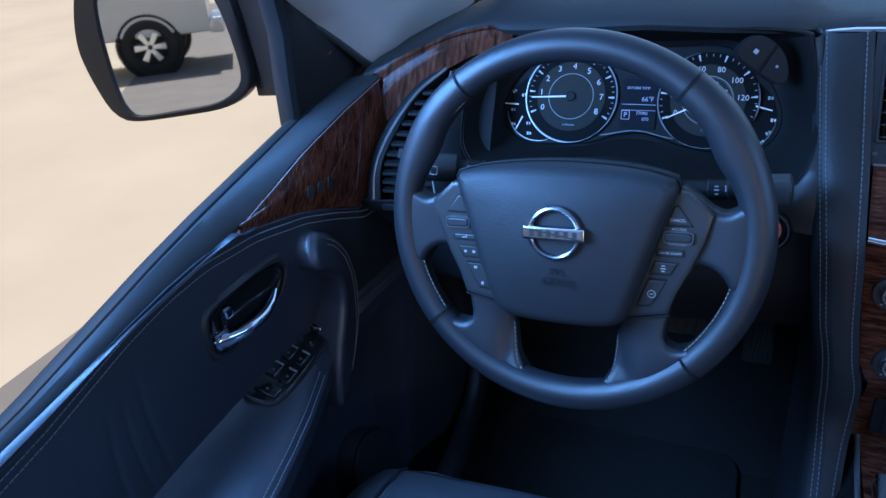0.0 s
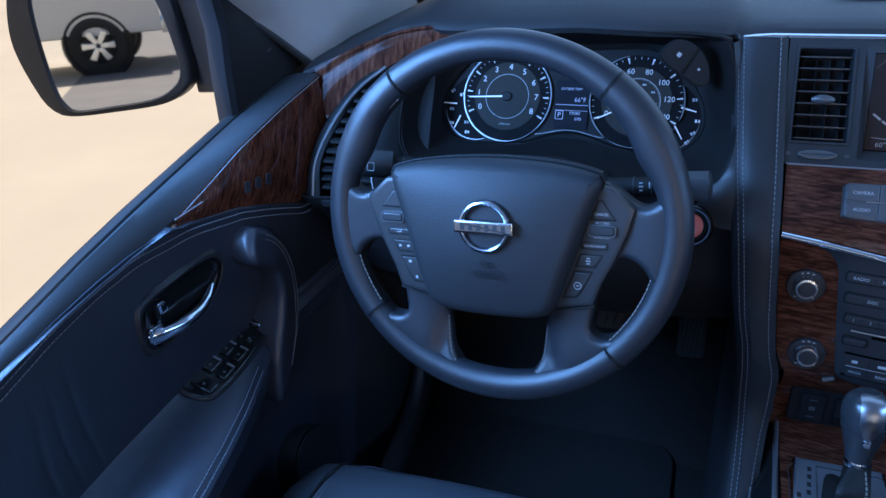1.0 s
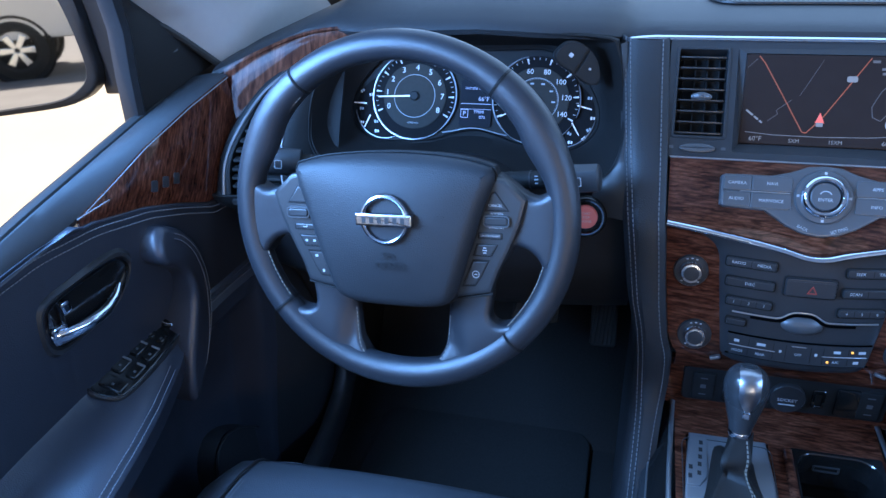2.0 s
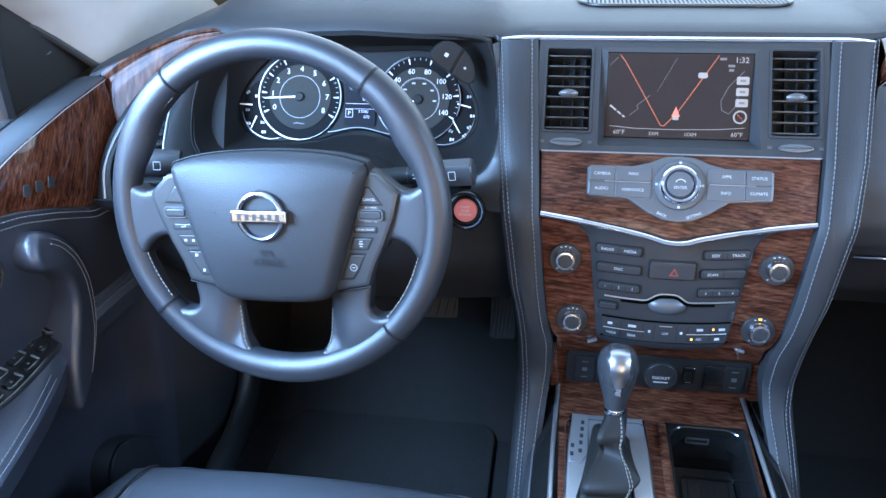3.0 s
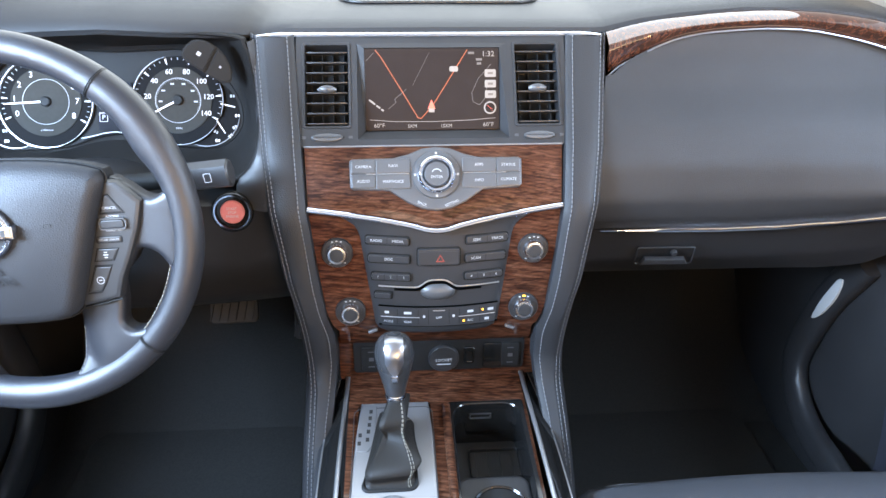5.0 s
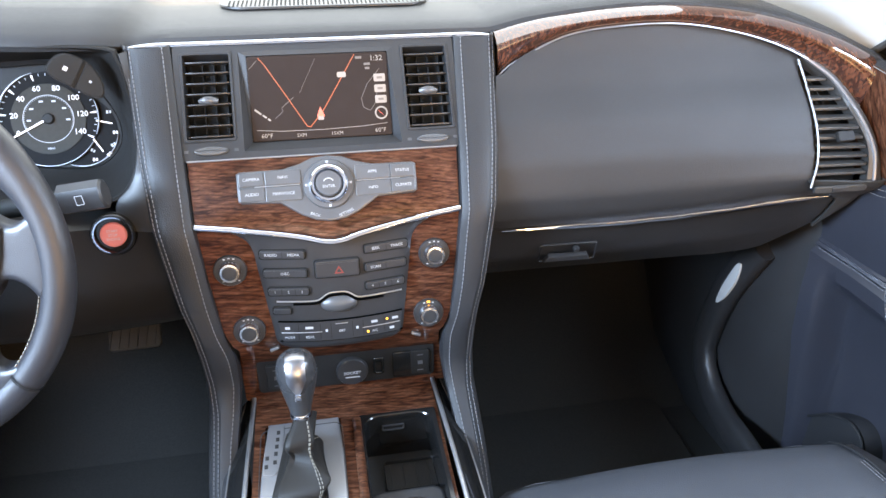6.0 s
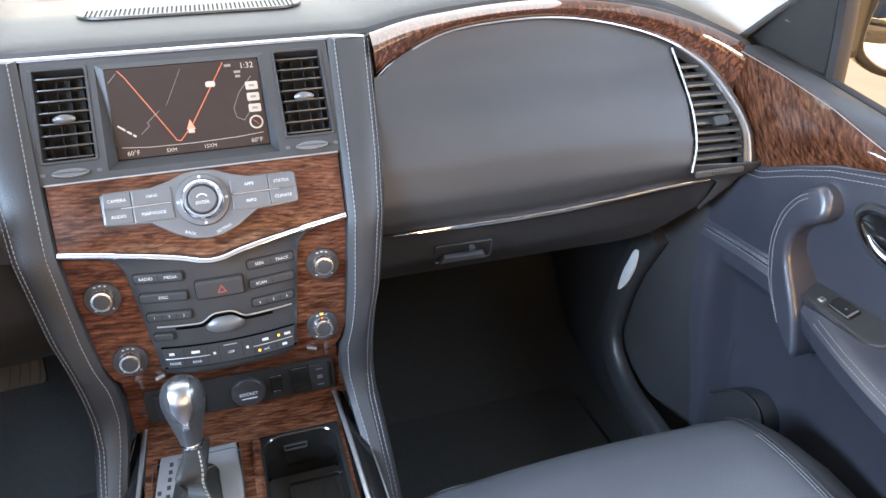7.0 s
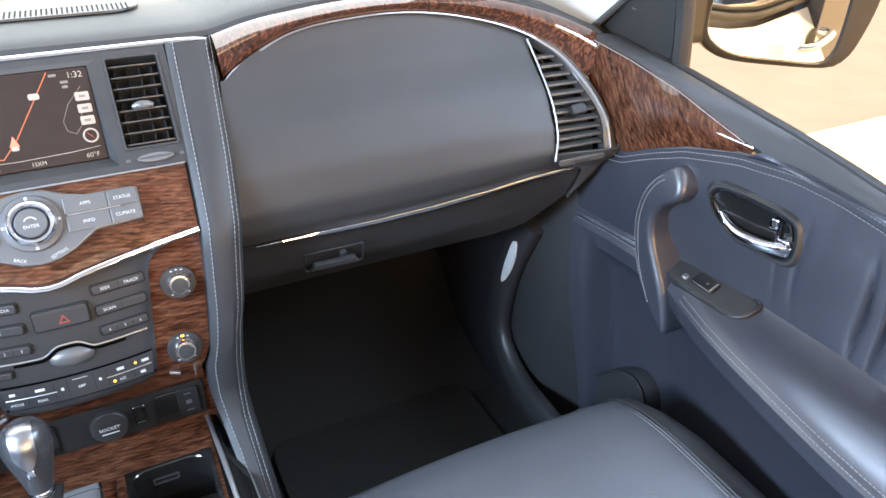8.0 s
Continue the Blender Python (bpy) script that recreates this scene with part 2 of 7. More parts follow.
def prism(bm, outline, depth, m=None, bevel=0.0015, base=0.0):
    """A plate over a plane outline (counter-clockwise), with a rounded upper edge."""
    m = m or Matrix()
    pts = [Vector((p[0], p[1])) for p in outline]
    n = len(pts)
    if sum(pts[i - 1].x * pts[i].y - pts[i].x * pts[i - 1].y for i in range(n)) < 0:
        pts.reverse()
    offs = []
    for i in range(n):
        a, b, c = pts[i - 1], pts[i], pts[(i + 1) % n]
        e1, e2 = (b - a), (c - b)
        e1 = e1.normalized() if e1.length > 1e-9 else Vector((1, 0))
        e2 = e2.normalized() if e2.length > 1e-9 else e1
        nn = Vector((-(e1.y + e2.y), e1.x + e2.x))
        nn = nn.normalized() if nn.length > 1e-6 else Vector((-e1.y, e1.x))
        offs.append(nn / max(0.5, nn.dot(Vector((-e1.y, e1.x)))))
    rings = []
    for inset, h in ((0, base), (0, depth - bevel), (0.3 * bevel, depth - 0.3 * bevel), (bevel, depth), (1.4 * bevel, depth)):
        rings.append([bm.verts.new(m @ Vector((*(p + o * inset), h))) for p, o in zip(pts, offs)])
    for r1, r2 in zip(rings, rings[1:]):
        for i in range(n):
            j = (i + 1) % n
            bm.faces.new((r1[i], r1[j], r2[j], r2[i]))
    bm.faces.new(rings[-1])
    bm.faces.new(list(reversed(rings[0])))
    return bm


def plate(outline, depth, m=None, bevel=0.0015, base=0.0):
    return prism(bmesh.new(), outline, depth, m, bevel, base)


def domed(outline, m, height, r=0.010, base=-0.014, cell=0.006):
    """A padded form over an outline: rounded edges, and a top that follows height(x, y)."""
    pts = [Vector((p[0], p[1])) for p in outline]
    n = len(pts)
    if sum(pts[i - 1].x * pts[i].y - pts[i].x * pts[i - 1].y for i in range(n)) < 0:
        pts.reverse()
    offs = []
    for i in range(n):
        d = (pts[(i + 1) % n] - pts[i - 1]).normalized()
        offs.append(Vector((-d.y, d.x)))
    bm = bmesh.new()
    rings = [[bm.verts.new((p.x, p.y, base)) for p in pts]]
    for a in np.linspace(0, math.pi / 2, 7):
        ring = []
        for p, o in zip(pts, offs):
            q = p + o * (r * (1 - math.cos(a)))
            ring.append(bm.verts.new((q.x, q.y, height(q.x, q.y) - r * (1 - math.sin(a)))))
        rings.append(ring)
    for r1, r2 in zip(rings, rings[1:]):
        for i in range(n):
            j = (i + 1) % n
            bm.faces.new((r1[i], r1[j], r2[j], r2[i]))
    top = [bm.faces.new(rings[-1])]
    for axis in (0, 1):
        lo, hi = min(p[axis] for p in pts), max(p[axis] for p in pts)
        for v in np.arange(lo + cell, hi, cell):
            co, no = Vector((0, 0, 0)), Vector((0, 0, 0))
            co[axis], no[axis] = v, 1
            geom = top + list({e for f in top for e in f.edges}) + list({w for f in top for w in f.verts})
            res = bmesh.ops.bisect_plane(bm, geom=geom, plane_co=co, plane_no=no, dist=1e-5)
            top = [g_ for g_ in res["geom"] if isinstance(g_, bmesh.types.BMFace)]
    ring_top = set(rings[-1])
    for w in {w for f in top for w in f.verts}:
        if w not in ring_top:
            w.co.z = height(w.co.x, w.co.y)
    bmesh.ops.transform(bm, matrix=m, verts=bm.verts)
    return bm


def rrect(w, h, r, n=4, cx=0.0, cy=0.0):
    out = []
    for k, (sx, sy) in enumerate(((1, 1), (-1, 1), (-1, -1), (1, -1))):
        for i in range(n + 1):
            a = math.pi / 2 * (k + i / n)
            out.append((cx + sx * (w / 2 - r) + r * math.cos(a), cy + sy * (h / 2 - r) + r * math.sin(a)))
    return out


def circle(r, n=40, cx=0.0, cy=0.0, ry=None):
    return [(cx + r * math.cos(2 * math.pi * i / n), cy + (ry or r) * math.sin(2 * math.pi * i / n)) for i in range(n)]


def ring_plate(outer, inner, depth, m, bevel=0.001, base=0.0):
    """A flat frame between two outlines with the same number of points."""
    bm = bmesh.new()
    n = len(outer)
    co = Vector((0, 0))
    loops = []
    for pts, h, s in ((outer, base, 0), (outer, depth - bevel, 0), (outer, depth, 1), (inner, depth, -1), (inner, depth - bevel, 0), (inner, base, 0)):
        cx = sum(p[0] for p in pts) / n
        cy = sum(p[1] for p in pts) / n
        row = []
        for p in pts:
            d = Vector((cx - p[0], cy - p[1]))
            d = d.normalized() * bevel * s if d.length > 1e-9 else d
            row.append(bm.verts.new(m @ Vector((p[0] + d.x, p[1] + d.y, h))))
        loops.append(row)
    for k in range(6):
        r1, r2 = loops[k], loops[(k + 1) % 6]
        for i in range(n):
            j = (i + 1) % n
            bm.faces.new((r1[i], r1[j], r2[j], r2[i]))
    return bm


def lathe(profile, m, seg=40, bm=None):
    """Turns (radius, height) pairs round the local z axis; the ends close where the radius is 0."""
    bm = bm or bmesh.new()
    rows = []
    for r, h in profile:
        if r < 1e-6:
            rows.append([bm.verts.new(m @ Vector((0, 0, h)))])
        else:
            rows.append([bm.verts.new(m @ Vector((r * math.cos(2 * math.pi * i / seg), r * math.sin(2 * math.pi * i / seg), h))) for i in range(seg)])
    for a, b in zip(rows, rows[1:]):
        for i in range(seg):
            j = (i + 1) % seg
            if len(a) == 1 and len(b) == 1:
                continue
            if len(a) == 1:
                bm.faces.new((a[0], b[j], b[i]))
            elif len(b) == 1:
                bm.faces.new((a[i], a[j], b[0]))
            else:
                bm.faces.new((a[i], a[j], b[j], b[i]))
    bmesh.ops.recalc_face_normals(bm, faces=bm.faces)
    return bm


def tube(path, radius, seg=10, closed=False, bm=None, up=None, square=1.0):
    """A bar along a path; radius is a number, or a function of the run (0 to 1) giving (half width, half height)."""
    bm = bm or bmesh.new()
    p = [Vector(q) for q in path]
    n = len(p)
    tang = [((p[(i + 1) % n] if closed or i < n - 1 else p[i]) - (p[i - 1] if closed or i > 0 else p[i])).normalized() for i in range(n)]
    nrm = Vector(up) if up else Vector((0, 0, 1))
    rows = []
    for i in range(n):
        if up:
            nrm = Vector(up)
        nrm = nrm - tang[i] * nrm.dot(tang[i])
        if nrm.length < 1e-4:
            nrm = tang[i].orthogonal()
        nrm.normalize()
        side = tang[i].cross(nrm)
        r = radius(i / max(1, n - 1)) if callable(radius) else radius
        rx, ry = r if isinstance(r, tuple) else (r, r)
        ring = []
        for k in range(seg):
            c, s = math.cos(2 * math.pi * k / seg), math.sin(2 * math.pi * k / seg)
            ring.append(p[i] + side * math.copysign(rx * abs(c) ** square, c) + nrm * math.copysign(ry * abs(s) ** square, s))
        rows.append(ring)
    vs = add_grid(bm, rows, loop_u=True, loop_v=closed)
    if not closed:
        bm.faces.new(list(reversed(vs[0])))
        bm.faces.new(vs[-1])
    bmesh.ops.recalc_face_normals(bm, faces=bm.faces)
    return bm


def stitches(path, step=0.0050, length=0.0036, r=0.00048, up=(0, 0, 1), lift=0.0006):
    """A row of small threads along a path."""
    total = sum((Vector(b) - Vector(a)).length for a, b in zip(path, path[1:]))
    pts = spline(path, max(3, int(total / step)))
    bm = bmesh.new()
    for a, b in zip(pts, pts[1:]):
        d = b - a
        if d.length < 1e-6:
            continue
        u = d.normalized()
        e = a + u * min(length, d.length * 0.75)
        s = u.cross(Vector(up))
        s = s.normalized() if s.length > 1e-6 else u.orthogonal().normalized()
        w = s.cross(u)
        q = []
        for c in (a, e):
            for k in range(4):
                g = math.pi / 2 * k
                q.append(bm.verts.new(c + w * lift + (s * math.cos(g) + w * math.sin(g)) * r))
        for k in range(4):
            j = (k + 1) % 4
            bm.faces.new((q[k], q[j], q[4 + j], q[4 + k]))
        bm.faces.new(q[3::-1])
        bm.faces.new(q[4:])
    return bm


def writing(text, size, m, depth=0.0003, align="CENTER"):
    """Flat letters on a plane."""
    cu = bpy.data.curves.new("letters", "FONT")
    cu.body, cu.size, cu.extrude, cu.align_x, cu.align_y = text, size, depth / 2, align, "CENTER"
    cu.resolution_u = 2
    ob = bpy.data.objects.new("letters", cu)
    me = ob.to_mesh()
    bm = bmesh.new()
    bm.from_mesh(me)
    ob.to_mesh_clear()
    bpy.data.objects.remove(ob)
    bpy.data.curves.remove(cu)
    if SIDE[0] < 0:
        bmesh.ops.transform(bm, matrix=Matrix.Diagonal((-1, 1, 1, 1)), verts=bm.verts)
        bmesh.ops.reverse_faces(bm, faces=bm.faces)
    bmesh.ops.transform(bm, matrix=m, verts=bm.verts)
    return bm


def bars(rects, m, depth=0.0003):
    """Small flat bars, (x, y, width, height) each."""
    bm = bmesh.new()
    for x, y, w, h in rects:
        prism(bm, [(x - w / 2, y - h / 2), (x + w / 2, y - h / 2), (x + w / 2, y + h / 2), (x - w / 2, y + h / 2)], depth, m, bevel=0.00005)
    return bm


def recalc(bm):
    bmesh.ops.recalc_face_normals(bm, faces=bm.faces)
    return bm


def up_x(a):
    return Vector((0, math.sin(radians(a)), math.cos(radians(a))))

# ---------------------------------------------------------------- ground and car shell
def box(bm, x0, x1, y0, y1, z0, z1):
    return prism(bm, [(x0, y0), (x1, y0), (x1, y1), (x0, y1)], z1, None, bevel=min(0.004, (z1 - z0) / 4), base=z0)


g = bmesh.new()
add_grid(g, [[(x, y, 0) for x in np.linspace(-900, 900, 13)] for y in np.linspace(-900, 900, 13)])
solid("ground", g, CONCRETE, "pale sunlit concrete of an open car lot", "ground", kind="structure")
# darker grey strips laid just above the pale ground
for name, x0, x1, y0, y1 in (("pavement", -2.8, 3.6, -30, 2.2), ("pavement_far", 2.2, 60, 2.75, 40)):
    b = bmesh.new()
    add_grid(b, [[(x, y, 0.004) for x in np.linspace(x0, x1, 4)] for y in np.linspace(y0, y1, 8)])
    solid(name, b, LOT_GREY_COOL if name == "pavement_far" else LOT_GREY, "grey strip of ground across the car lot", "pavement", kind="structure")

b = bmesh.new()
box(b, -0.86, 0.86, -1.3, 1.45, 0.50, 0.55)
solid("floor", b, CARPET, "dark carpeted floor of the car", "floor", kind="structure")
b = sheet([[(x, y, z) for x in np.linspace(-0.86, 0.86, 9)] for y, z in ((1.00, 0.55), (1.18, 0.62), (1.30, 0.78), (1.36, 1.0), (1.40, 1.36))], 0.02)
solid("wall_front", b, CARPET, "dark carpeted front bulkhead under the dashboard", "wall", kind="structure")
b = bmesh.new()
box(b, -0.86, 0.86, -1.34, -1.30, 0.50, 1.25)
solid("wall_rear", b, LEATHER, "dark plain rear end of the cabin", "wall", kind="structure")
b = sheet([[(x, y, 1.80 + 0.06 * (1 - (x / 0.8) ** 2) - 0.05 * max(0, y - 0.2)) for x in np.linspace(-0.78, 0.78, 11)] for y in (-1.34, -0.8, -0.3, 0.2, 0.55, 0.74)], 0.05)
solid("ceiling", b, ROOF_CLOTH, "pale beige cloth roof lining", "ceiling", kind="structure")
for s, nm in ((1, "wall_side_right"), (-1, "wall_side_left")):
    SIDE[0] = s
    b = sheet([[(x, y, z) for y in np.linspace(-0.42, -1.32, 5)] for x, z in ((0.85, 0.50), (0.86, 0.9), (0.87, 1.24))], 0.06)
    solid(nm, b, LEATHER, "dark lower side trim behind the front door", "wall", kind="structure")
    b = tube(spline([(0.87, -0.42, 1.2), (0.80, -0.44, 1.5), (0.70, -0.46, 1.82)], 8), lambda t: (0.07, 0.03), 10, up=(1, 0, 0))
    solid("pillar_" + nm[10:], b, CLOTH, "pale grey cloth-covered centre pillar", "pillar", kind="structure")
    # unseen rail, added to keep the sun off the armrests
    b = tube(spline([(0.80, -1.32, 1.795), (0.805, -0.6, 1.805), (0.805, 0.0, 1.805), (0.80, 0.35, 1.795), (0.80, 0.52, 1.76)], 14), lambda t: (0.062, 0.022), 14, up=(0, 0, 1), square=0.7)
    solid("roof_shade_rail_" + nm[10:], b, PAINT, "unseen white roof side above the doors, blocking the sun", "roof rail", kind="structure")
    rows = [[(0.865, y, z) for y in (0.83, 1.0, 1.2, 1.45)] for z in (0.50, 0.9, 1.2, 1.375)]
    solid("cowl_" + nm[10:], sheet(rows, 0.02), HARD, "black body side beside the footwell", "wall", kind="structure")
SIDE[0] = 1

# ---------------------------------------------------------------- dashboard
# upper edge of the veneer arch and its lower edge on the passenger side: x, y, z
ARCH_TOP = [(0.236, 0.868, 1.405), (0.28, 0.862, 1.418), (0.34, 0.858, 1.428), (0.42, 0.855, 1.435), (0.50, 0.852, 1.435), (0.58, 0.848, 1.427), (0.66, 0.838, 1.411), (0.73, 0.822, 1.388), (0.778, 0.806, 1.366)]
ARCH_LOW = [(0.240, 0.848, 1.352), (0.262, 0.848, 1.370), (0.33, 0.846, 1.402), (0.41, 0.844, 1.413), (0.495, 0.842, 1.413), (0.58, 0.838, 1.399), (0.655, 0.828, 1.376), (0.715, 0.810, 1.343), (0.762, 0.788, 1.300)]

dash = thing("dashboard", (0, 0.95, 1.0), "black grained dashboard with brown veneer and bright trim", "dashboard")


def lip_y(x):
    """Rear edge of the top pad."""
    a = abs(x)
    y = curve_at([(0, 0.876), (0.235, 0.876), (0.34, 0.860), (0.58, 0.850), (0.73, 0.826), (0.80, 0.806)], a)[0]
    if x < -0.2:
        k = min(1, max(0, (a - 0.235) / 0.02)) * min(1, max(0, (0.625 - a) / 0.03))
        y -= 0.012 * k
    return y


def lip_z(x):
    a = abs(x)
    z = curve_at([(0, 1.408), (0.232, 1.407), (0.28, 1.420), (0.34, 1.430), (0.42, 1.437), (0.50, 1.437), (0.58, 1.429), (0.66, 1.413), (0.73, 1.390), (0.80, 1.358)], a)[0]
    if x < -0.2:
        h = curve_at([(0.232, 1.404), (0.26, 1.411), (0.42, 1.420), (0.58, 1.416), (0.62, 1.418), (0.66, 1.413), (0.80, 1.358)], a)[0]
        z = h
    return z


xs = sorted(set([round(v, 4) for v in np.linspace(-0.80, 0.80, 81)] + [-0.235, -0.245, -0.60, -0.615, -0.63, 0.235]))
rows = []
for dy, dz in ((0.004, -0.012), (0.0, -0.004), (0.003, 0.002), (0.012, 0.006), (0.03, 0.009), (0.07, 0.012), (0.13, 0.014), (0.22, 0.012), (0.36, 0.0), (0.52, -0.02)):
    row = []
    for x in xs:
        bump = 0.0
        if -0.66 < x < -0.21:
            e = min((x + 0.66) / 0.05, (-0.21 - x) / 0.03, 1)
            bump = 0.016 * (3 * e * e - 2 * e ** 3) * max(0, min(1, (dy - 0.002) / 0.05))
        row.append((x, lip_y(x) + dy, lip_z(x) + dz + bump))
    rows.append(row)
part("top_pad", sheet(rows, 0.006), PAD, dash, "soft grained black upper pad")

# loudspeaker grille let into the middle of the pad
gm = frame_at((0.02, 1.03, 1.4235), (1, 0, 0), (0, 1, 0.02))
part("speaker_grille", plate(rrect(0.30, 0.10, 0.04, 6), 0.003, gm, 0.002), HARD, dash, "dark oval loudspeaker grille")
dots = bmesh.new()
for i in range(46):
    for j in range(7):
        prism(dots, circle(0.0014, 6, -0.135 + 0.006 * i, -0.042 + 0.006 * j), 0.0036, gm, 0.0003, base=0.002)
part("grille_perforation", dots, DEEP, dash, kind="stuff")


# veneer arch over the passenger panel, and its short twin beside the instruments
def veneer_arch(top, low, name, label, mat, jut):
    """A ledge that juts out from its upper edge, rounds over and tucks back to its lower edge."""
    a, b = spline(top, 60), spline(low, 60)
    rws = []
    for p, q in zip(a, b):
        drop = p.z - q.z
        r = p + Vector((0, -jut, -0.30 * jut - 0.30 * max(0, drop - 0.022)))
        rws.append([p, p.lerp(r, 0.08) + Vector((0, 0, 0.0012)), p.lerp(r, 0.35) + Vector((0, 0, 0.0026)), p.lerp(r, 0.65) + Vector((0, 0, 0.0028)), p.lerp(r, 0.88) + Vector((0, 0, 0.0016)), r + Vector((0, 0.0006, 0)), r.lerp(q, 0.10) + Vector((0, -0.0006, 0)), r.lerp(q, 0.3) + Vector((0, -0.0010, 0)), r.lerp(q, 0.6) + Vector((0, -0.0008, 0)), r.lerp(q, 0.9), q])
    rws = [list(col) for col in zip(*rws)]
    return part(name, sheet(rws, 0.006, flip=True), mat, dash, label)


WOOD_ARCH = wood_material("figured brown arch veneer", (-75, 0, -90), 0.9, 1.0, 1.9)
veneer_arch(ARCH_TOP, ARCH_LOW, "veneer_arch", "lacquered brown veneer arch over the passenger panel", WOOD_ARCH, 0.026)
# reflection along the veneer's lower bevel, made as a silver tube
part("arch_glint", tube([p + Vector((0, -0.003, 0)) for p in spline(ARCH_LOW, 60)], 0.0013, 6), SILVER, dash, "thin silver bead standing in for the glint under the veneer")
SIDE[0] = -1
cut = [p for p in ARCH_TOP if p[0] > 0.59]
cutl = [p for p in ARCH_LOW if p[0] > 0.60]
veneer_arch([(0.590, 0.847, 1.419)] + cut, [(0.590, 0.840, 1.392), (0.625, 0.835, 1.384)] + cutl, "veneer_arch", "lacquered brown veneer beside the instruments", wood_material("figured brown side veneer", (-75, 0, -90), 0.7, 0.08), 0.004)
SIDE[0] = 1


# passenger panel: leans back above, tucks in below; its foot climbs towards the door
def strip_z(x):
    return curve_at([(0.20, 1.1505), (0.32, 1.1500), (0.41, 1.1485), (0.49, 1.1515), (0.575, 1.1605), (0.65, 1.1735), (0.69, 1.1795), (0.72, 1.1825), (0.76, 1.185)], x)[0]


def panel_y(x, z):
    z -= (strip_z(x) - 1.1465) * max(0, min(1, (1.26 - z) / 0.07)) * max(0, min(1, (z - 1.05) / 0.07))
    base = curve_at([(1.03, 0.852), (1.08, 0.808), (1.120, 0.792), (1.142, 0.784), (1.149, 0.776), (1.17, 0.762), (1.20, 0.757), (1.25, 0.768), (1.30, 0.794), (1.34, 0.822), (1.38, 0.842), (1.43, 0.856)], z)[0]
    k = max(0, min(1, (x - 0.40) / 0.36))
    f = curve_at([(1.03, 0.3), (1.10, 0.75), (1.2, 1.0), (1.28, 0.75), (1.36, 0.2), (1.43, 0)], z)[0]
    return base - 0.052 * k * k * f


def arch_low_z(x):
    return curve_at([(p[0], p[2]) for p in ARCH_LOW], x)[0]


rows = []
for t in np.linspace(0, 1, 30):
    row = []
    for f in np.linspace(0, 1, 46):
        x = 0.226 + 0.45 * f
        for _ in range(4):
            zt = arch_low_z(x) + 0.004
            z = zt + (strip_z(x) + 0.003 - zt) * t
            x0 = curve_at([(1.14, 0.206), (1.2, 0.2125), (1.28, 0.2215), (1.35, 0.2315), (1.40, 0.2375)], z)[0]
            x = x0 + f * (curve_at([(1.14, 0.728), (1.175, 0.726), (1.192, 0.710), (1.207, 0.668), (1.25, 0.674), (1.30, 0.676), (1.345, 0.672), (1.37, 0.676)], z)[0] - x0)
        zt = arch_low_z(x) + 0.004
        zb = strip_z(x) + 0.003
        z = zt + (zb - zt) * t
        row.append((x, panel_y(x, z), z))
    rows.append(row)
part("passenger_panel", sheet(rows, 0.006, flip=True), PAD, dash, "smooth black padded passenger panel")

# glovebox below it
glove = thing("glovebox", (0.48, 0.80, 1.03), "black glovebox door with a recessed latch", "glovebox")
rows = []
for t in np.linspace(0, 1, 14):
    row = []
    for x in np.linspace(0.204, 0.735, 42):
        zt = strip_z(x) - 0.002
        zb = curve_at([(0.23, 1.040), (0.45, 1.036), (0.62, 1.04), (0.68, 1.058), (0.735, 1.118)], x)[0]
        z = zt + (zb - zt) * t
        row.append((x, panel_y(x, z) + 0.002, z))
    rows.append(row)
part("door", sheet(rows, 0.008, flip=True), HARD, glove, "hard black plastic door")
strip = [(x, panel_y(x, strip_z(x)) - 0.005, strip_z(x)) for x in np.linspace(0.235, 0.715, 40)]
part("chrome_strip", tube(strip, lambda t: (0.0030 * min(1, 0.15 + t * 6, 0.15 + (1 - t) * 12), 0.0040 * min(1, 0.2 + t * 4, 0.2 + (1 - t) * 10)), 8), CHROME, glove, "thin bright metal strip")
lm = frame_at((0.345, 0.797, 1.092), (1, -0.03, 0), (0, -0.25, 1))
part("latch_recess", ring_plate(rrect(0.088, 0.034, 0.004, 3, 0, 0.004), rrect(0.085, 0.031, 0.003, 3, 0, 0.004), 0.003, lm), HARD, glove)
part("latch", plate([(-0.036, -0.010), (0.036, -0.010), (0.030, 0.001), (-0.030, 0.001)], 0.008, lm, 0.002), GREY, glove, "grey latch lever")
part("lock", lathe([(0.0, 0.006), (0.004, 0.006), (0.005, 0.004), (0.005, 0)], lm @ pose(0.012, 0.010, 0), 14), GREY, glove, "small round lock")

# underside of the dashboard and lower knee trim
rows = [[(x, y + (0.02 if abs(x) > 0.6 else 0), z) for x in np.linspace(0.195, 0.76, 14)] for y, z in ((0.852, 1.035), (0.90, 1.012), (1.0, 1.0), (1.3, 1.0))]
part("underside", sheet(rows, 0.006, flip=True), DEEP, dash, "matt black underside")


RIM = material("dull satin metal", (0.20, 0.20, 0.205), 0.42, metal=0.8, scale=30, vary=0.06)
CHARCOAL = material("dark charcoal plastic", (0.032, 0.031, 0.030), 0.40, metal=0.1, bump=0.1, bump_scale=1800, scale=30)


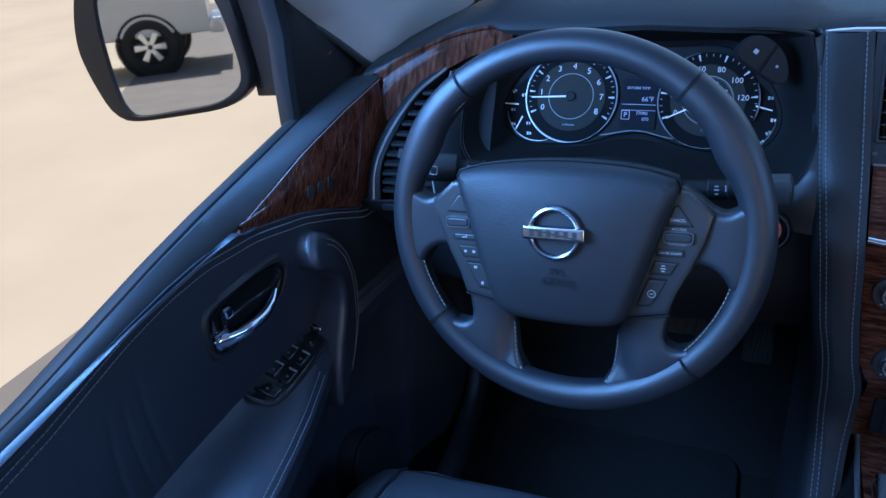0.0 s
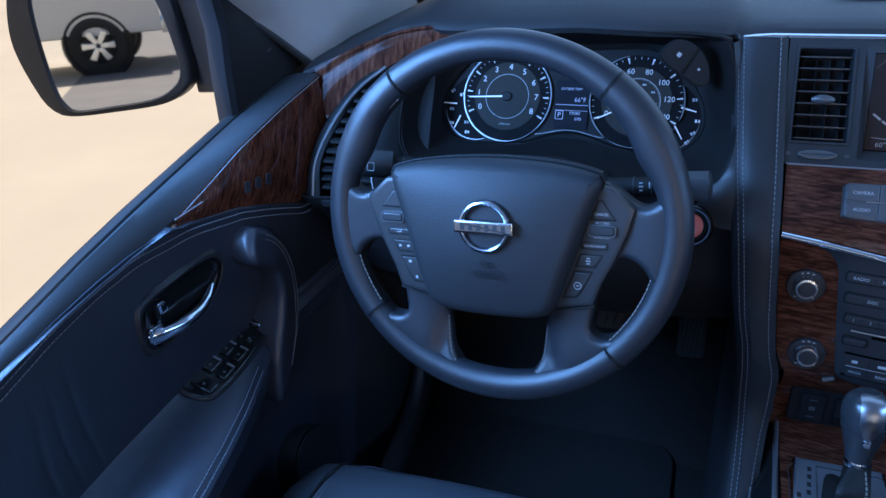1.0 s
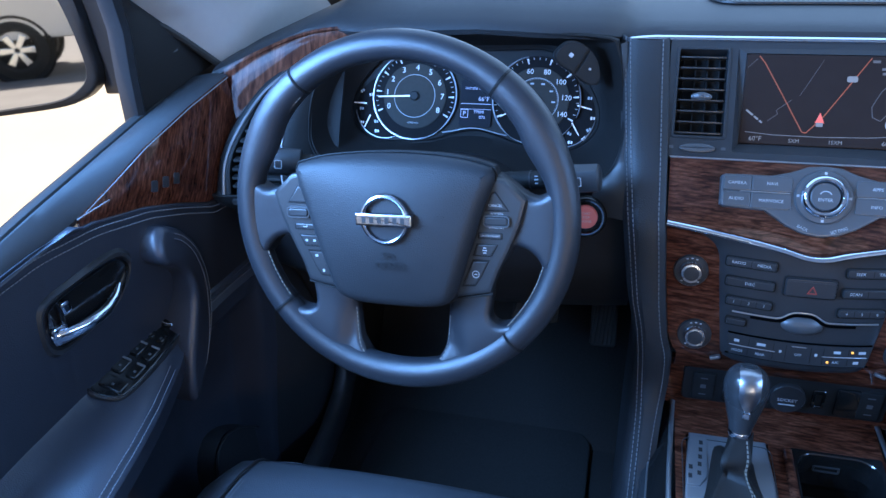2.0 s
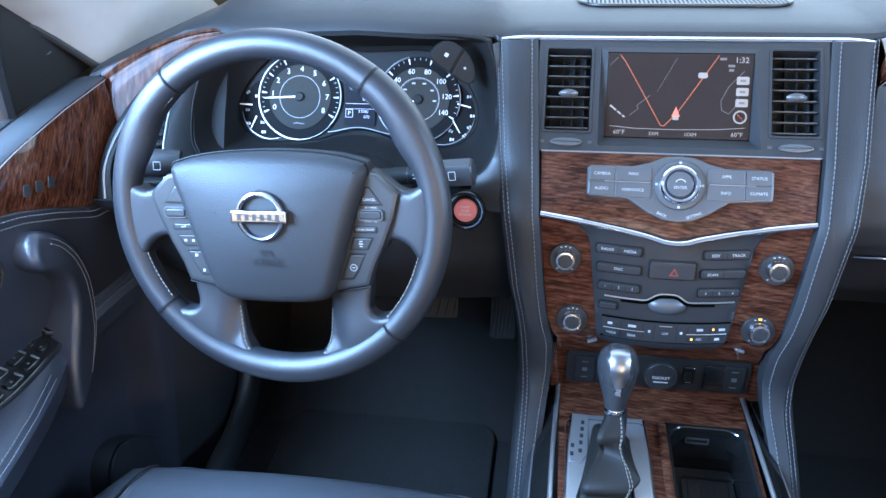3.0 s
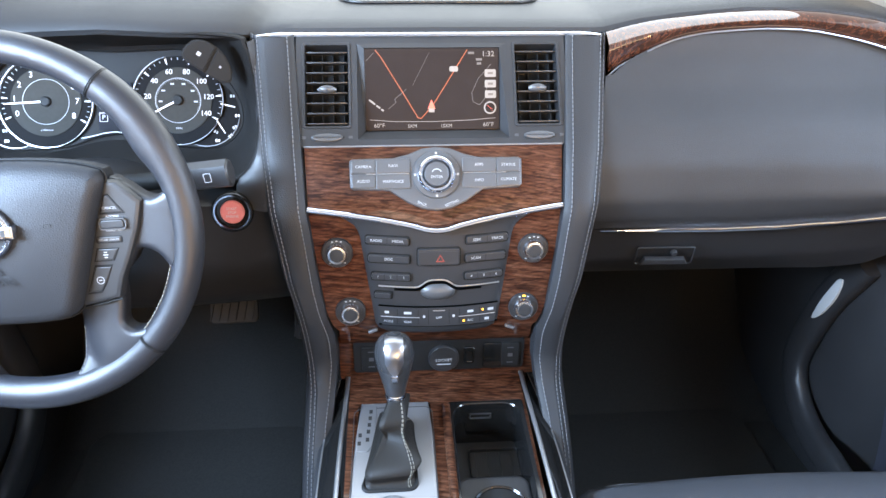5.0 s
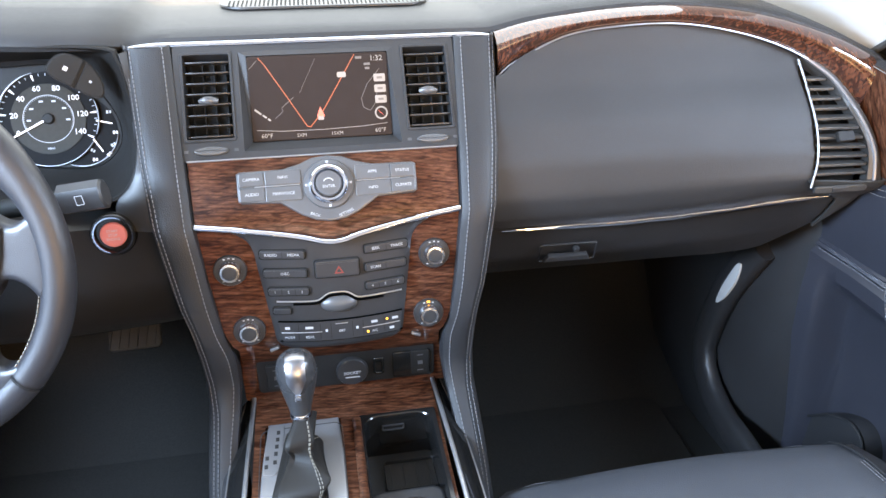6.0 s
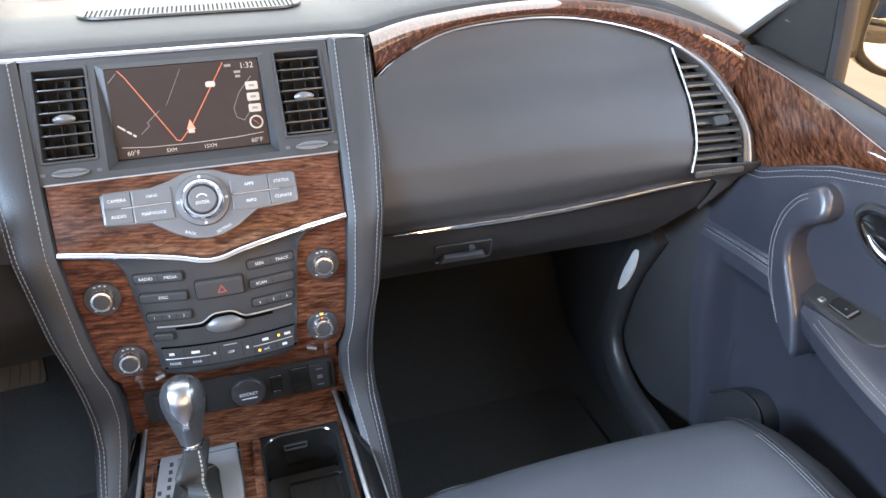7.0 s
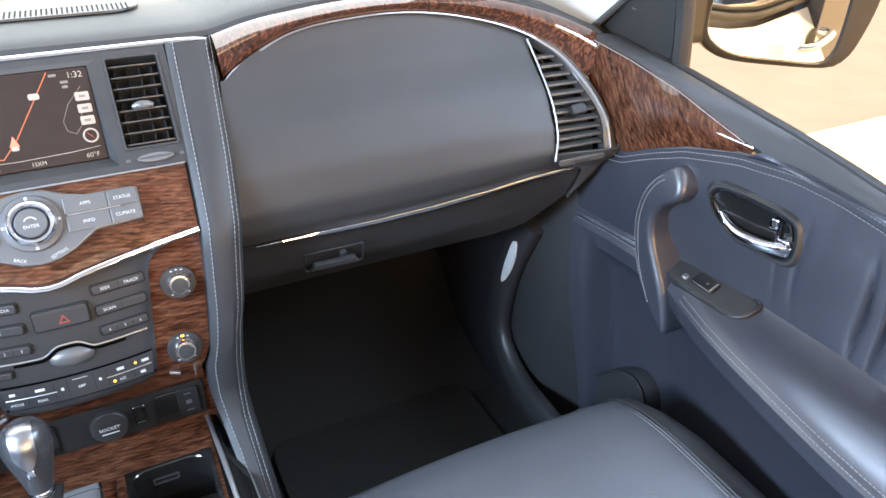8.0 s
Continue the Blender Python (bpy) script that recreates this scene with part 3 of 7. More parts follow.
# leaf-shaped end vents: right beside the passenger panel, left beside the instruments
def end_vent(s):
    SIDE[0] = s
    # shade on the driver's vent is put into its colour, by a blacker trim
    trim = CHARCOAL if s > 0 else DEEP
    v = thing("air_vent", (0.71, 0.76, 1.21), "black leaf-shaped air vent with bright rim and slats", "air vent", "dashboard air vents")
    inner = [(0.672, 0.822, 1.362), (0.677, 0.799, 1.332), (0.679, 0.759, 1.285), (0.675, 0.733, 1.243), (0.665, 0.720, 1.208)]
    outer = [(0.676, 0.824, 1.362), (0.712, 0.798, 1.334), (0.738, 0.758, 1.290), (0.749, 0.732, 1.255), (0.749, 0.718, 1.214)]
    a, c = spline(inner, 22), spline(outer, 22)
    rws = [[p.lerp(q, t) + Vector((0.0, 0.022, -0.018)) for t in np.linspace(0, 1, 6)] for p, q in zip(a, c)]
    part("duct", sheet(rws, 0.004, flip=True), DEEP, v, "matt black duct")
    part("rim", tube(a, 0.0016, 8), RIM, v, "satin silver rim")
    # surround out to the end of the dashboard, darker on the driver's side, with a fine bright line
    edge = [(0.682, 0.832, 1.374), (0.724, 0.802, 1.342), (0.757, 0.764, 1.296), (0.772, 0.736, 1.252), (0.775, 0.716, 1.210)]
    c2 = spline(edge, 22)
    rws = [[p + Vector((0.001, 0.012, -0.008)), p + Vector((0.001, 0.0, 0.0)), p.lerp(q, 0.2) + Vector((0, -0.003, 0)), p.lerp(q, 0.55) + Vector((0, -0.004, 0)), p.lerp(q, 0.85) + Vector((0, -0.002, 0)), q + Vector((0, 0.004, 0)), q + Vector((0.002, 0.05, 0))] for p, q in zip(c, c2)]
    part("surround", sheet(rws, 0.003, flip=True), trim, v, "curved charcoal surround, blackened on the driver's side for shade")
    part("rim", tube([p.lerp(q, 0.36) + Vector((0, -0.0042, 0)) for p, q in zip(c, c2)], 0.0025, 8), RIM, v, "satin silver rim")
    # trim below, down to the end of the glovebox
    rws = []
    for z in np.linspace(1.216, 1.112, 18):
        xl = curve_at([(1.112, 0.735), (1.172, 0.735), (1.189, 0.712), (1.204, 0.672), (1.216, 0.664)], z)[0]
        xr = curve_at([(1.112, 0.739), (1.14, 0.752), (1.165, 0.765), (1.19, 0.774), (1.216, 0.776)], z)[0]
        rws.append([(x, panel_y(x, z) - 0.0035 + 0.006 * t ** 6, z) for t, x in ((t, xl + (xr - xl) * t) for t in np.linspace(0, 1, 9))] + [(xr + 0.001, panel_y(xr, z) + 0.05, z)])
    part("lower_trim", sheet(rws, 0.003, flip=True), trim, v, "smooth charcoal trim under the vent, blackened on the driver's side for shade")
    low = plate(rrect(0.074, 0.010, 0.004, 4), 0.004, frame_at((0.708, 0.7165, 1.206), (1, -0.14, 0.06), (0, 0.0, 1)), 0.0015)
    part("thumb_bar", low, trim, v, "grey shutter bar")
    part("thumb_wheel", plate(rrect(0.022, 0.007, 0.002, 3), 0.003, frame_at((0.706, 0.7135, 1.2065), (1, -0.14, 0.06), (0, 0, 1)), 0.001), HARD, v)
    for z in np.linspace(1.336, 1.224, 11):
        p = Vector([float(np.interp(-z, [-w.z for w in a], [w[k] for w in a])) for k in range(3)])
        q = Vector([float(np.interp(-z, [-w.z for w in c], [w[k] for w in c])) for k in range(3)])
        d = (q - p)
        sl = plate(rrect(d.length - 0.004, 0.013, 0.0015, 2), 0.0036, frame_at(p.lerp(q, 0.5) + Vector((0, 0.006, 0.0)), d, (0, 1.0, 0.02)), 0.0009)
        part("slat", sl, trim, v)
    for t in (0.3, 0.5, 0.7):
        pts = [a[i].lerp(c[i], t) + Vector((0, 0.014, -0.010)) for i in range(2, 9)]
        part("blade", tube(pts, (0.0012), 6), DEEP, v)
    p = a[14].lerp(c[14], 0.5) + Vector((0, -0.006, 0.004))
    part("tab", plate(rrect(0.025, 0.015, 0.003, 3), 0.006, frame_at(p, (1, 0, 0.05), (0, 0.62, 0.78)), 0.002), DEEP, v, "small grey direction tab")
    SIDE[0] = 1
    return v


end_vent(1)
end_vent(-1)

# driver's lower fascia, knee panel and side returns
rows = []
for y, z in ((0.842, 1.232), (0.79, 1.214), (0.765, 1.206), (0.758, 1.190), (0.762, 1.12), (0.780, 1.05), (0.83, 1.005), (1.1, 0.99)):
    rows.append([(x, y + (0.03 * ((-x - 0.46) / 0.28) ** 2 if z < 1.2 else 0), z) for x in np.linspace(-0.765, -0.200, 24)])
part("knee_panel", sheet(rows, 0.006, flip=True), HARD, dash, "hard black knee panel")

# ends of the dashboard, out to the body side
for s in (1, -1):
    SIDE[0] = s
    rows = []
    for z in np.linspace(1.355, 0.99, 12):
        k = curve_at([(0.99, 0.93), (1.05, 0.86), (1.12, 0.79), (1.2, 0.752), (1.28, 0.79), (1.355, 0.835)], z)[0]
        rows.append([(0.62, k + 0.03, z), (0.70, k + 0.012, z), (0.752, k + 0.006, z), (0.768, k + 0.03, z), (0.776, k + 0.10, z), (0.80, k + 0.12, z), (0.868, k + 0.12, z)])
    part("end_panel", sheet(rows, 0.005, flip=True), DEEP, dash, "matt black end of the dashboard")
SIDE[0] = 1

# ---------------------------------------------------------------- instruments
cluster = thing("instrument_cluster", (-0.43, 0.88, 1.24), "lit instrument cluster with two round dials and display", "instrument cluster")
GT = up_x(27)
G0 = Vector((-0.43, 0.8795, 1.307))
GM = frame_at(G0, (1, 0, 0), GT)
DIALS = ((-0.0950, 0.0060, 0.0625), (0.0815, 0.0060, 0.0610))
GAUGES = ((-0.1380, -0.0105, 0.0470, -1), (0.1185, -0.0115, 0.0470, 1))
# the opening: round both dials and the two small lobes below them, flat along the top
lens2 = [(0.0, 0.071), (0.045, 0.073), (0.085, 0.0735), (0.120, 0.060), (0.146, 0.036), (0.165, 0.004), (0.1685, -0.024), (0.157, -0.046), (0.134, -0.060), (0.100, -0.060), (0.058, -0.055), (0.030, -0.046), (0.0, -0.040), (-0.035, -0.046), (-0.065, -0.056), (-0.110, -0.060), (-0.150, -0.060), (-0.176, -0.046), (-0.188, -0.022), (-0.183, 0.008), (-0.162, 0.040), (-0.132, 0.066), (-0.095, 0.0745), (-0.045, 0.073)]
outer = [(-0.2235, 0.790, 1.300), (-0.229, 0.832, 1.348), (-0.238, 0.850, 1.392), (-0.262, 0.852, 1.408), (-0.42, 0.848, 1.413), (-0.575, 0.846, 1.410), (-0.619, 0.843, 1.398), (-0.640, 0.826, 1.368), (-0.650, 0.805, 1.332), (-0.651, 0.786, 1.300), (-0.646, 0.772, 1.272), (-0.626, 0.770, 1.250), (-0.56, 0.785, 1.238), (-0.46, 0.800, 1.236), (-0.35, 0.785, 1.232), (-0.290, 0.774, 1.234), (-0.254, 0.766, 1.243), (-0.233, 0.772, 1.264)]


def by_angle(pts, n, c=(-0.435, 1.318)):
    """n points of a closed curve at even angles round a middle in the x, z plane."""
    dense = spline(pts, 900, True)
    ang = np.array([math.atan2(p.z - c[1], (p.x - c[0]) * 0.5) for p in dense])
    return [dense[int(np.argmin(np.abs((ang - a + math.pi) % (2 * math.pi) - math.pi)))] for a in np.linspace(-math.pi, math.pi, n + 1)[:-1]]


ls = by_angle([GM @ Vector((*p, 0)) for p in lens2], 140)
os_ = by_angle([Vector(p) for p in outer], 140)
rows = []
for t, d in ((0.0, 0.004), (0.02, -0.002), (0.06, -0.005), (0.12, -0.003), (0.30, 0.006), (0.55, 0.012), (0.80, 0.012), (0.96, 0.004), (0.985, 0.001), (1.0, 0.006)):
    rows.append([p.lerp(q, t) + Vector((0, d, 0)) for p, q in zip(os_, ls)])
SHROUD = material("dark grained shroud plastic", (0.0085, 0.0078, 0.0075), 0.62, bump=0.4, bump_scale=900, cells=True, scale=20, spec=0.14)
part("shroud", recalc(sheet(rows, 0.004, flip=False, loop_u=True)), SHROUD, cluster, "dark bowl-shaped shroud round the dials")
cheek_a = spline([(-0.640, 0.825, 1.372), (-0.651, 0.805, 1.332), (-0.652, 0.785, 1.298), (-0.647, 0.769, 1.262), (-0.640, 0.757, 1.222)], 20)
cheek_b = spline([(-0.670, 0.824, 1.364), (-0.676, 0.800, 1.332), (-0.678, 0.760, 1.285), (-0.674, 0.734, 1.243), (-0.664, 0.721, 1.205)], 20)
part("side_cheek", sheet([[p + Vector((0.004, 0.004, 0)), p.lerp(q, 0.12) + Vector((0, -0.003, 0)), p.lerp(q, 0.5) + Vector((0, -0.004, 0)), p.lerp(q, 0.9) + Vector((0, -0.002, 0)), q] for p, q in zip(cheek_a, cheek_b)], 0.004, flip=False), SHROUD, cluster, "soft black cheek beside the end vent")
strip_a = spline([(-0.240, 0.853, 1.398), (-0.231, 0.834, 1.350), (-0.2255, 0.791, 1.300), (-0.236, 0.771, 1.262), (-0.256, 0.765, 1.240), (-0.262, 0.764, 1.205)], 24)
strip_b = spline([(-0.228, 0.864, 1.400), (-0.222, 0.832, 1.350), (-0.214, 0.791, 1.300), (-0.208, 0.766, 1.262), (-0.206, 0.752, 1.240), (-0.203, 0.744, 1.205)], 24)
part("fascia_strip", sheet([[p, p.lerp(q, 0.1) + Vector((0, -0.003, 0)), p.lerp(q, 0.6) + Vector((0, -0.003, 0)), q] for p, q in zip(strip_a, strip_b)], 0.004, flip=True), HARD, cluster, "black fascia beside the centre stack")
part("dial_plate", plate([(p[0] * 1.03, p[1] * 1.03) for p in spline(lens2, 90, True)], 0.002, GM @ pose(0, 0, -0.008), 0.0005), DEEP, cluster, "matt black dial plate")

NEEDLE = material("white needle", (0.75, 0.75, 0.77), 0.4, emit=0.12)
RINGM = material("satin dial ring", (0.26, 0.265, 0.28), 0.40, metal=0.8)
FACE = material("dark grey dial face", (0.034, 0.032, 0.029), 0.8, scale=200, spec=0.08)
BAND = material("black scale band", (0.006, 0.006, 0.0065), 0.7, scale=60, spec=0.08)


def arc_band(m, cx, cy, r, a0, a1, width, h0, h1, taper=True, n=48):
    """A raised band along an arc, thinning out at both ends."""
    rws = []
    for t in np.linspace(0, 1, n):
        a = radians(a0 + (a1 - a0) * t)
        ww = width * (min(1, 0.2 + 5 * t, 0.2 + 5 * (1 - t)) if taper else 1)
        rws.append([m @ Vector((cx + (r + o) * math.cos(a), cy + (r + o) * math.sin(a), h)) for o, h in ((-ww, h0), (-ww * 0.6, h1), (ww * 0.6, h1), (ww, h0))])
    bm_ = bmesh.new()
    add_grid(bm_, rws, flip=a1 > a0)
    return bm_


def ray_marks(angles, r0, r1, w0_, w1_, m, h0=0.0014, h1=0.0021):
    bm_ = bmesh.new()
    for a in angles:
        c, s_ = math.cos(radians(a)), math.sin(radians(a))
        q = []
        for rr, ww in ((r0, w0_), (r1, w1_)):
            q += [(rr * c - ww * s_, rr * s_ + ww * c), (rr * c + ww * s_, rr * s_ - ww * c)]
        prism(bm_, [q[1], q[3], q[2], q[0]], h1, m, 0.0001, base=h0)
    return bm_


for k, (cx, cy, r) in enumerate(DIALS):
    dm = GM @ pose(cx, cy, -0.005)
    d = part("dial", plate(circle(r, 64), 0.0010, dm, 0.0004), BAND, cluster, "round black dial")
    part("face", plate(circle(0.0470 if k == 0 else 0.0455, 64), 0.0022, dm, 0.0004, base=0.0006), FACE, d, "dark grey dial face")
    # bright ring, stout on the outer side and thin towards the display
    arcs = ((98, 292, 0.0014), (-52, 66, 0.0011), (292, 308, 0.0004)) if k == 0 else ((104, 236, 0.0011), (236, 330, 0.0005), (-22, 22, 0.0009))
    for s0, s1, w in arcs:
        part("ring", arc_band(dm, 0, 0, r, s0, s1, w, 0.0010, 0.0042), RINGM, d, "satin crescent ring")
    part("inner_ring", ring_plate(circle(0.0310, 56), circle(0.0303, 56), 0.0026, dm, 0.0001, base=0.0020), LABEL, d)
    n = 8 if k == 0 else 7
    start_a, sweep = (203, -232) if k == 0 else (205, -232)
    part("scale", ray_marks([start_a + sweep * i / n for i in range(n + 1)], 0.0510, 0.0588, 0.0006, 0.0013, dm), WHITE, d, "white scale marks")
    part("scale", ray_marks([start_a + sweep * i / (n * 4) for i in range(n * 4 + 1) if i % 4], 0.0555, 0.0588, 0.0004, 0.0004, dm), LABEL, d, "fine scale marks")
    for i in range(n + 1):
        a = radians(start_a + sweep * i / n)
        txt = str(i) if k == 0 else str(20 * i)
        part("numeral", writing(txt, 0.0112 if k == 0 else 0.0100, dm @ pose(0.0415 * math.cos(a), 0.0405 * math.sin(a), 0.0024)), WHITE, d)
    if k == 1:
        part("scale", ray_marks([start_a + sweep * i / 44 for i in range(45)], 0.0285, 0.0303, 0.00025, 0.00025, dm, 0.002, 0.0026), LABEL, d, "fine inner scale")
        for i in range(6):
            a = radians(start_a + sweep * (i + 0.6) / 6.2)
            part("small_mark", bars([(0.0238 * math.cos(a), 0.0238 * math.sin(a), 0.0050, 0.0022)], dm @ pose(0, 0, 0.0022)), LABEL, d)
    if k == 0:
        part("unit_mark", writing("x1000r/min", 0.0036, dm @ pose(0, -0.0385, 0.0024)), LABEL, d)
    else:
        part("unit_mark", writing("MPH", 0.0042, dm @ pose(0, -0.0385, 0.0024)), LABEL, d)
    part("needle", ray_marks([183 if k == 0 else 207], -0.006, 0.0545, 0.0013, 0.0007, dm, 0.0040, 0.0050), NEEDLE, d, "white pointer")
    part("hub", lathe([(0, 0.0058), (0.0055, 0.0058), (0.0068, 0.0046), (0.0068, 0.0020)], dm, 28), DEEP, d)

# small side gauges in their lobes
for cx, cy, rr, sx in GAUGES:
    dm = GM @ pose(cx, cy, -0.0062)
    d = part("side_gauge", plate(circle(rr - 0.002, 48), 0.0008, dm, 0.0003), BAND, cluster, "small black side gauge")
    arc = (188, 292) if sx < 0 else (-8, -112)
    part("edge_line", arc_band(dm, 0, 0, rr - 0.0012, *arc, 0.0007, 0.0008, 0.0026), RINGM, d)
    for dx, dy, ang in (((-0.040, 0.004, 178), (-0.027, -0.022, 246)) if sx < 0 else ((0.030, 0.010, -14), (0.020, -0.020, -58))):
        c, s_ = math.cos(radians(ang)), math.sin(radians(ang))
        nm_ = dm @ pose(dx, dy, 0)
        part("needle", ray_marks([ang], -0.010, 0.010, 0.0010, 0.0006, nm_, 0.0024, 0.0034), NEEDLE, d, "short white pointer")
    marks = ((-0.038, 0.022, 35), (-0.024, 0.017, 20), (-0.038, -0.004, 0), (-0.036, -0.024, 0), (-0.014, -0.022, 0), (-0.012, -0.036, 0)) if sx < 0 else ((0.036, 0.023, 0), (0.042, -0.004, 0), (0.038, -0.020, 30), (0.032, -0.032, 45), (0.012, -0.026, -30), (0.014, -0.038, 0))
    for i, (x, y, tn) in enumerate(marks):
        part("mark", bars([(-0.0016, 0, 0.0026, 0.0040), (0.0020, 0, 0.0022, 0.0034)], dm @ pose(x, y, 0.0012) @ pose(0, 0, 0, 0, 0, tn)), WHITE if i % 2 else LABEL, d)

# driver's display
SCREEN_BLUE = material("dim blue display", (0.009, 0.013, 0.018), 0.6, emit=0.30, spec=0.04)
PALE = material("lit pale display print", (0.34, 0.39, 0.52), 0.5, emit=0.22)
sm = GM @ pose(-0.0035, -0.001, -0.0045)
disp = part("display", plate(rrect(0.046, 0.066, 0.003, 3), 0.0012, sm, 0.0003), SCREEN_BLUE, cluster, "dark blue driver display")
part("line", bars([(0, -0.001, 0.044, 0.0007), (0.0, -0.0085, 0.044, 0.0005)], sm @ pose(0, 0, 0.001)), PALE, disp)
part("caption", writing("OUTSIDE TEMP", 0.0044, sm @ pose(-0.002, 0.0205, 0.0012)), PALE, disp)
part("reading", writing("66°F", 0.0085, sm @ pose(0.011, 0.0060, 0.0012)), PALE, disp)
part("gear_sign", writing("P", 0.009, sm @ pose(-0.016, -0.015, 0.0012)), PALE, disp)
part("gear_frame", ring_plate(rrect(0.011, 0.012, 0.001, 2), rrect(0.0096, 0.0106, 0.001, 2), 0.0016, sm @ pose(-0.016, -0.015, 0), 0.0001, base=0.001), PALE, disp)
part("mileage", writing("77090", 0.0060, sm @ pose(0.005, -0.0125, 0.0012)), PALE, disp)
part("mileage", writing("070", 0.0060, sm @ pose(0.010, -0.0200, 0.0012)), PALE, disp)

# button pod at the upper right of the shroud
pm = frame_at((-0.288, 0.843, 1.377), (0.80, 0.08, -0.60), (0.5, 0.35, 0.8))
pod_o = [tuple(v) for v in spline([(-0.033, -0.010), (-0.029, 0.010), (-0.014, 0.019), (0.008, 0.018), (0.026, 0.008), (0.036, -0.007), (0.027, -0.016), (0.0, -0.017), (-0.022, -0.017)], 48, True)]
pod = part("button_pod", plate(pod_o, 0.0005, pm, 0.0004, base=-0.012), DEEP, cluster, "small black button pod")
for sx, half in ((-0.0145, [q for q in pod_o if q[0] < 0.0012]), (0.0155, [q for q in pod_o if q[0] > 0.0024])):
    half = sorted(half, key=lambda q: math.atan2(q[1], q[0] - sx))
    bt = part("button", plate([(q[0] * 0.96, q[1] * 0.94) for q in half], 0.003, pm, 0.0012, base=0.0), DEEP, pod)
    part("sign", bars([(sx, 0, 0.005, 0.005)] if sx < 0 else [(sx, 0, 0.0028, 0.0028)], pm @ pose(0, 0, 0.003)), LABEL, bt)
# bright line under the display joining the dials
bm = tube([GM @ Vector((x, -0.0405 + 0.004 * math.cos((x + 0.004) * 60), -0.002)) for x in np.linspace(-0.050, 0.044, 24)], 0.0009, 6)
part("joining_line", bm, RINGM, cluster, "thin bright line")

# ---------------------------------------------------------------- steering wheel
WT, WY, WR = radians(14.5), radians(-2.4), radians(3.0)
wx = Vector((math.cos(WY), math.sin(WY), 0))
w0 = Vector((math.sin(WY), -math.cos(WY), 0))
WM = frame_at((-0.466, 0.609, 1.258), wx, -w0 * math.sin(WT) + Vector((0, 0, math.cos(WT)))) @ Matrix.Rotation(WR, 4, "Z")
wheel = thing("steering_wheel", WM.translation, "black leather-wrapped steering wheel with buttons and chrome badge", "steering wheel")
RR = 0.190


def on_rim(a, r=RR, h=0.0):
    return WM @ Vector((r * math.cos(radians(a)), r * math.sin(radians(a)), h))


def near_angle(a, g):
    d = (a - g + 180) % 360 - 180
    return d


bm = bmesh.new()
rows = []
for i in range(128):
    a = 360 * i / 128
    # thumb rests swell inwards, and the lower rim is thicker
    thumb = 0.0065 * sum(math.exp(-(near_angle(a, g) / 9) ** 2) for g in (27, 153))
    grip = 0.0020 * sum(math.exp(-(near_angle(a, g) / 16) ** 2) for g in (40, 140)) + 0.0016 * math.exp(-(near_angle(a, 270) / 45) ** 2)
    row = []
    for k in range(24):
        f = 2 * math.pi * k / 24
        rr = (0.0156 + grip) * (1 + 0.05 * math.cos(2 * f))
        inner = max(0, -math.cos(f)) * thumb
        row.append(on_rim(a, RR + rr * math.cos(f) - inner, (rr * 1.12) * math.sin(f)))
    rows.append(row)
add_grid(bm, rows, loop_u=True, loop_v=True)
bmesh.ops.recalc_face_normals(bm, faces=bm.faces)
rim = part("rim", bm, LEATHER_RIM, wheel, "smooth black leather rim")
for a in (51, 126, 217, 315):
    u = Vector((math.cos(radians(a)), math.sin(radians(a)), 0))
    v_ = Vector((-math.sin(radians(a)), math.cos(radians(a)), 0))
    for e in (-0.0009, 0.0009):
        pts = [WM @ (u * (RR + 0.0174 * math.cos(f)) + v_ * e + Vector((0, 0, 0.0190 * math.sin(f)))) for f in np.linspace(0, 2 * math.pi, 25)[:-1]]
        part("seam", tube(pts, 0.0006, 5, closed=True), DEEP, rim, "dark joint seam")
wheel_up = WM.to_3x3() @ Vector((0, 0, 1))
for a0, a1 in ((192, 216), (316, 346), (129, 160), (22, 48)):
    part("stitching", stitches([on_rim(a, RR - 0.0160, 0.0070) for a in np.linspace(a0, a1, 14)], up=wheel_up, step=0.0050, length=0.0036, r=0.0007), TAN_THREAD, rim, "tan inner seam stitching", kind="stuff")


def spoke_top(x, y):
    """Height of the spokes: low at the hub, rising to the crown of the rim, with a ridge down each lower spoke."""
    k = max(0, min(1, (math.hypot(x, y) - 0.128) / 0.052))
    h = 0.0068 + 0.0052 * k * k * (3 - 2 * k)
    if y < -0.078:
        ridge = 0.079 + 0.010 * (-0.08 - y) / 0.07
        d = ridge - abs(x)
        fade = max(0, min(1, (-0.078 - y) / 0.012)) * max(0, min(1, (y + 0.178) / 0.030))
        if d > 0:
            h -= min(0.008, 12.0 * d * d + 0.06 * d) * fade
    return h


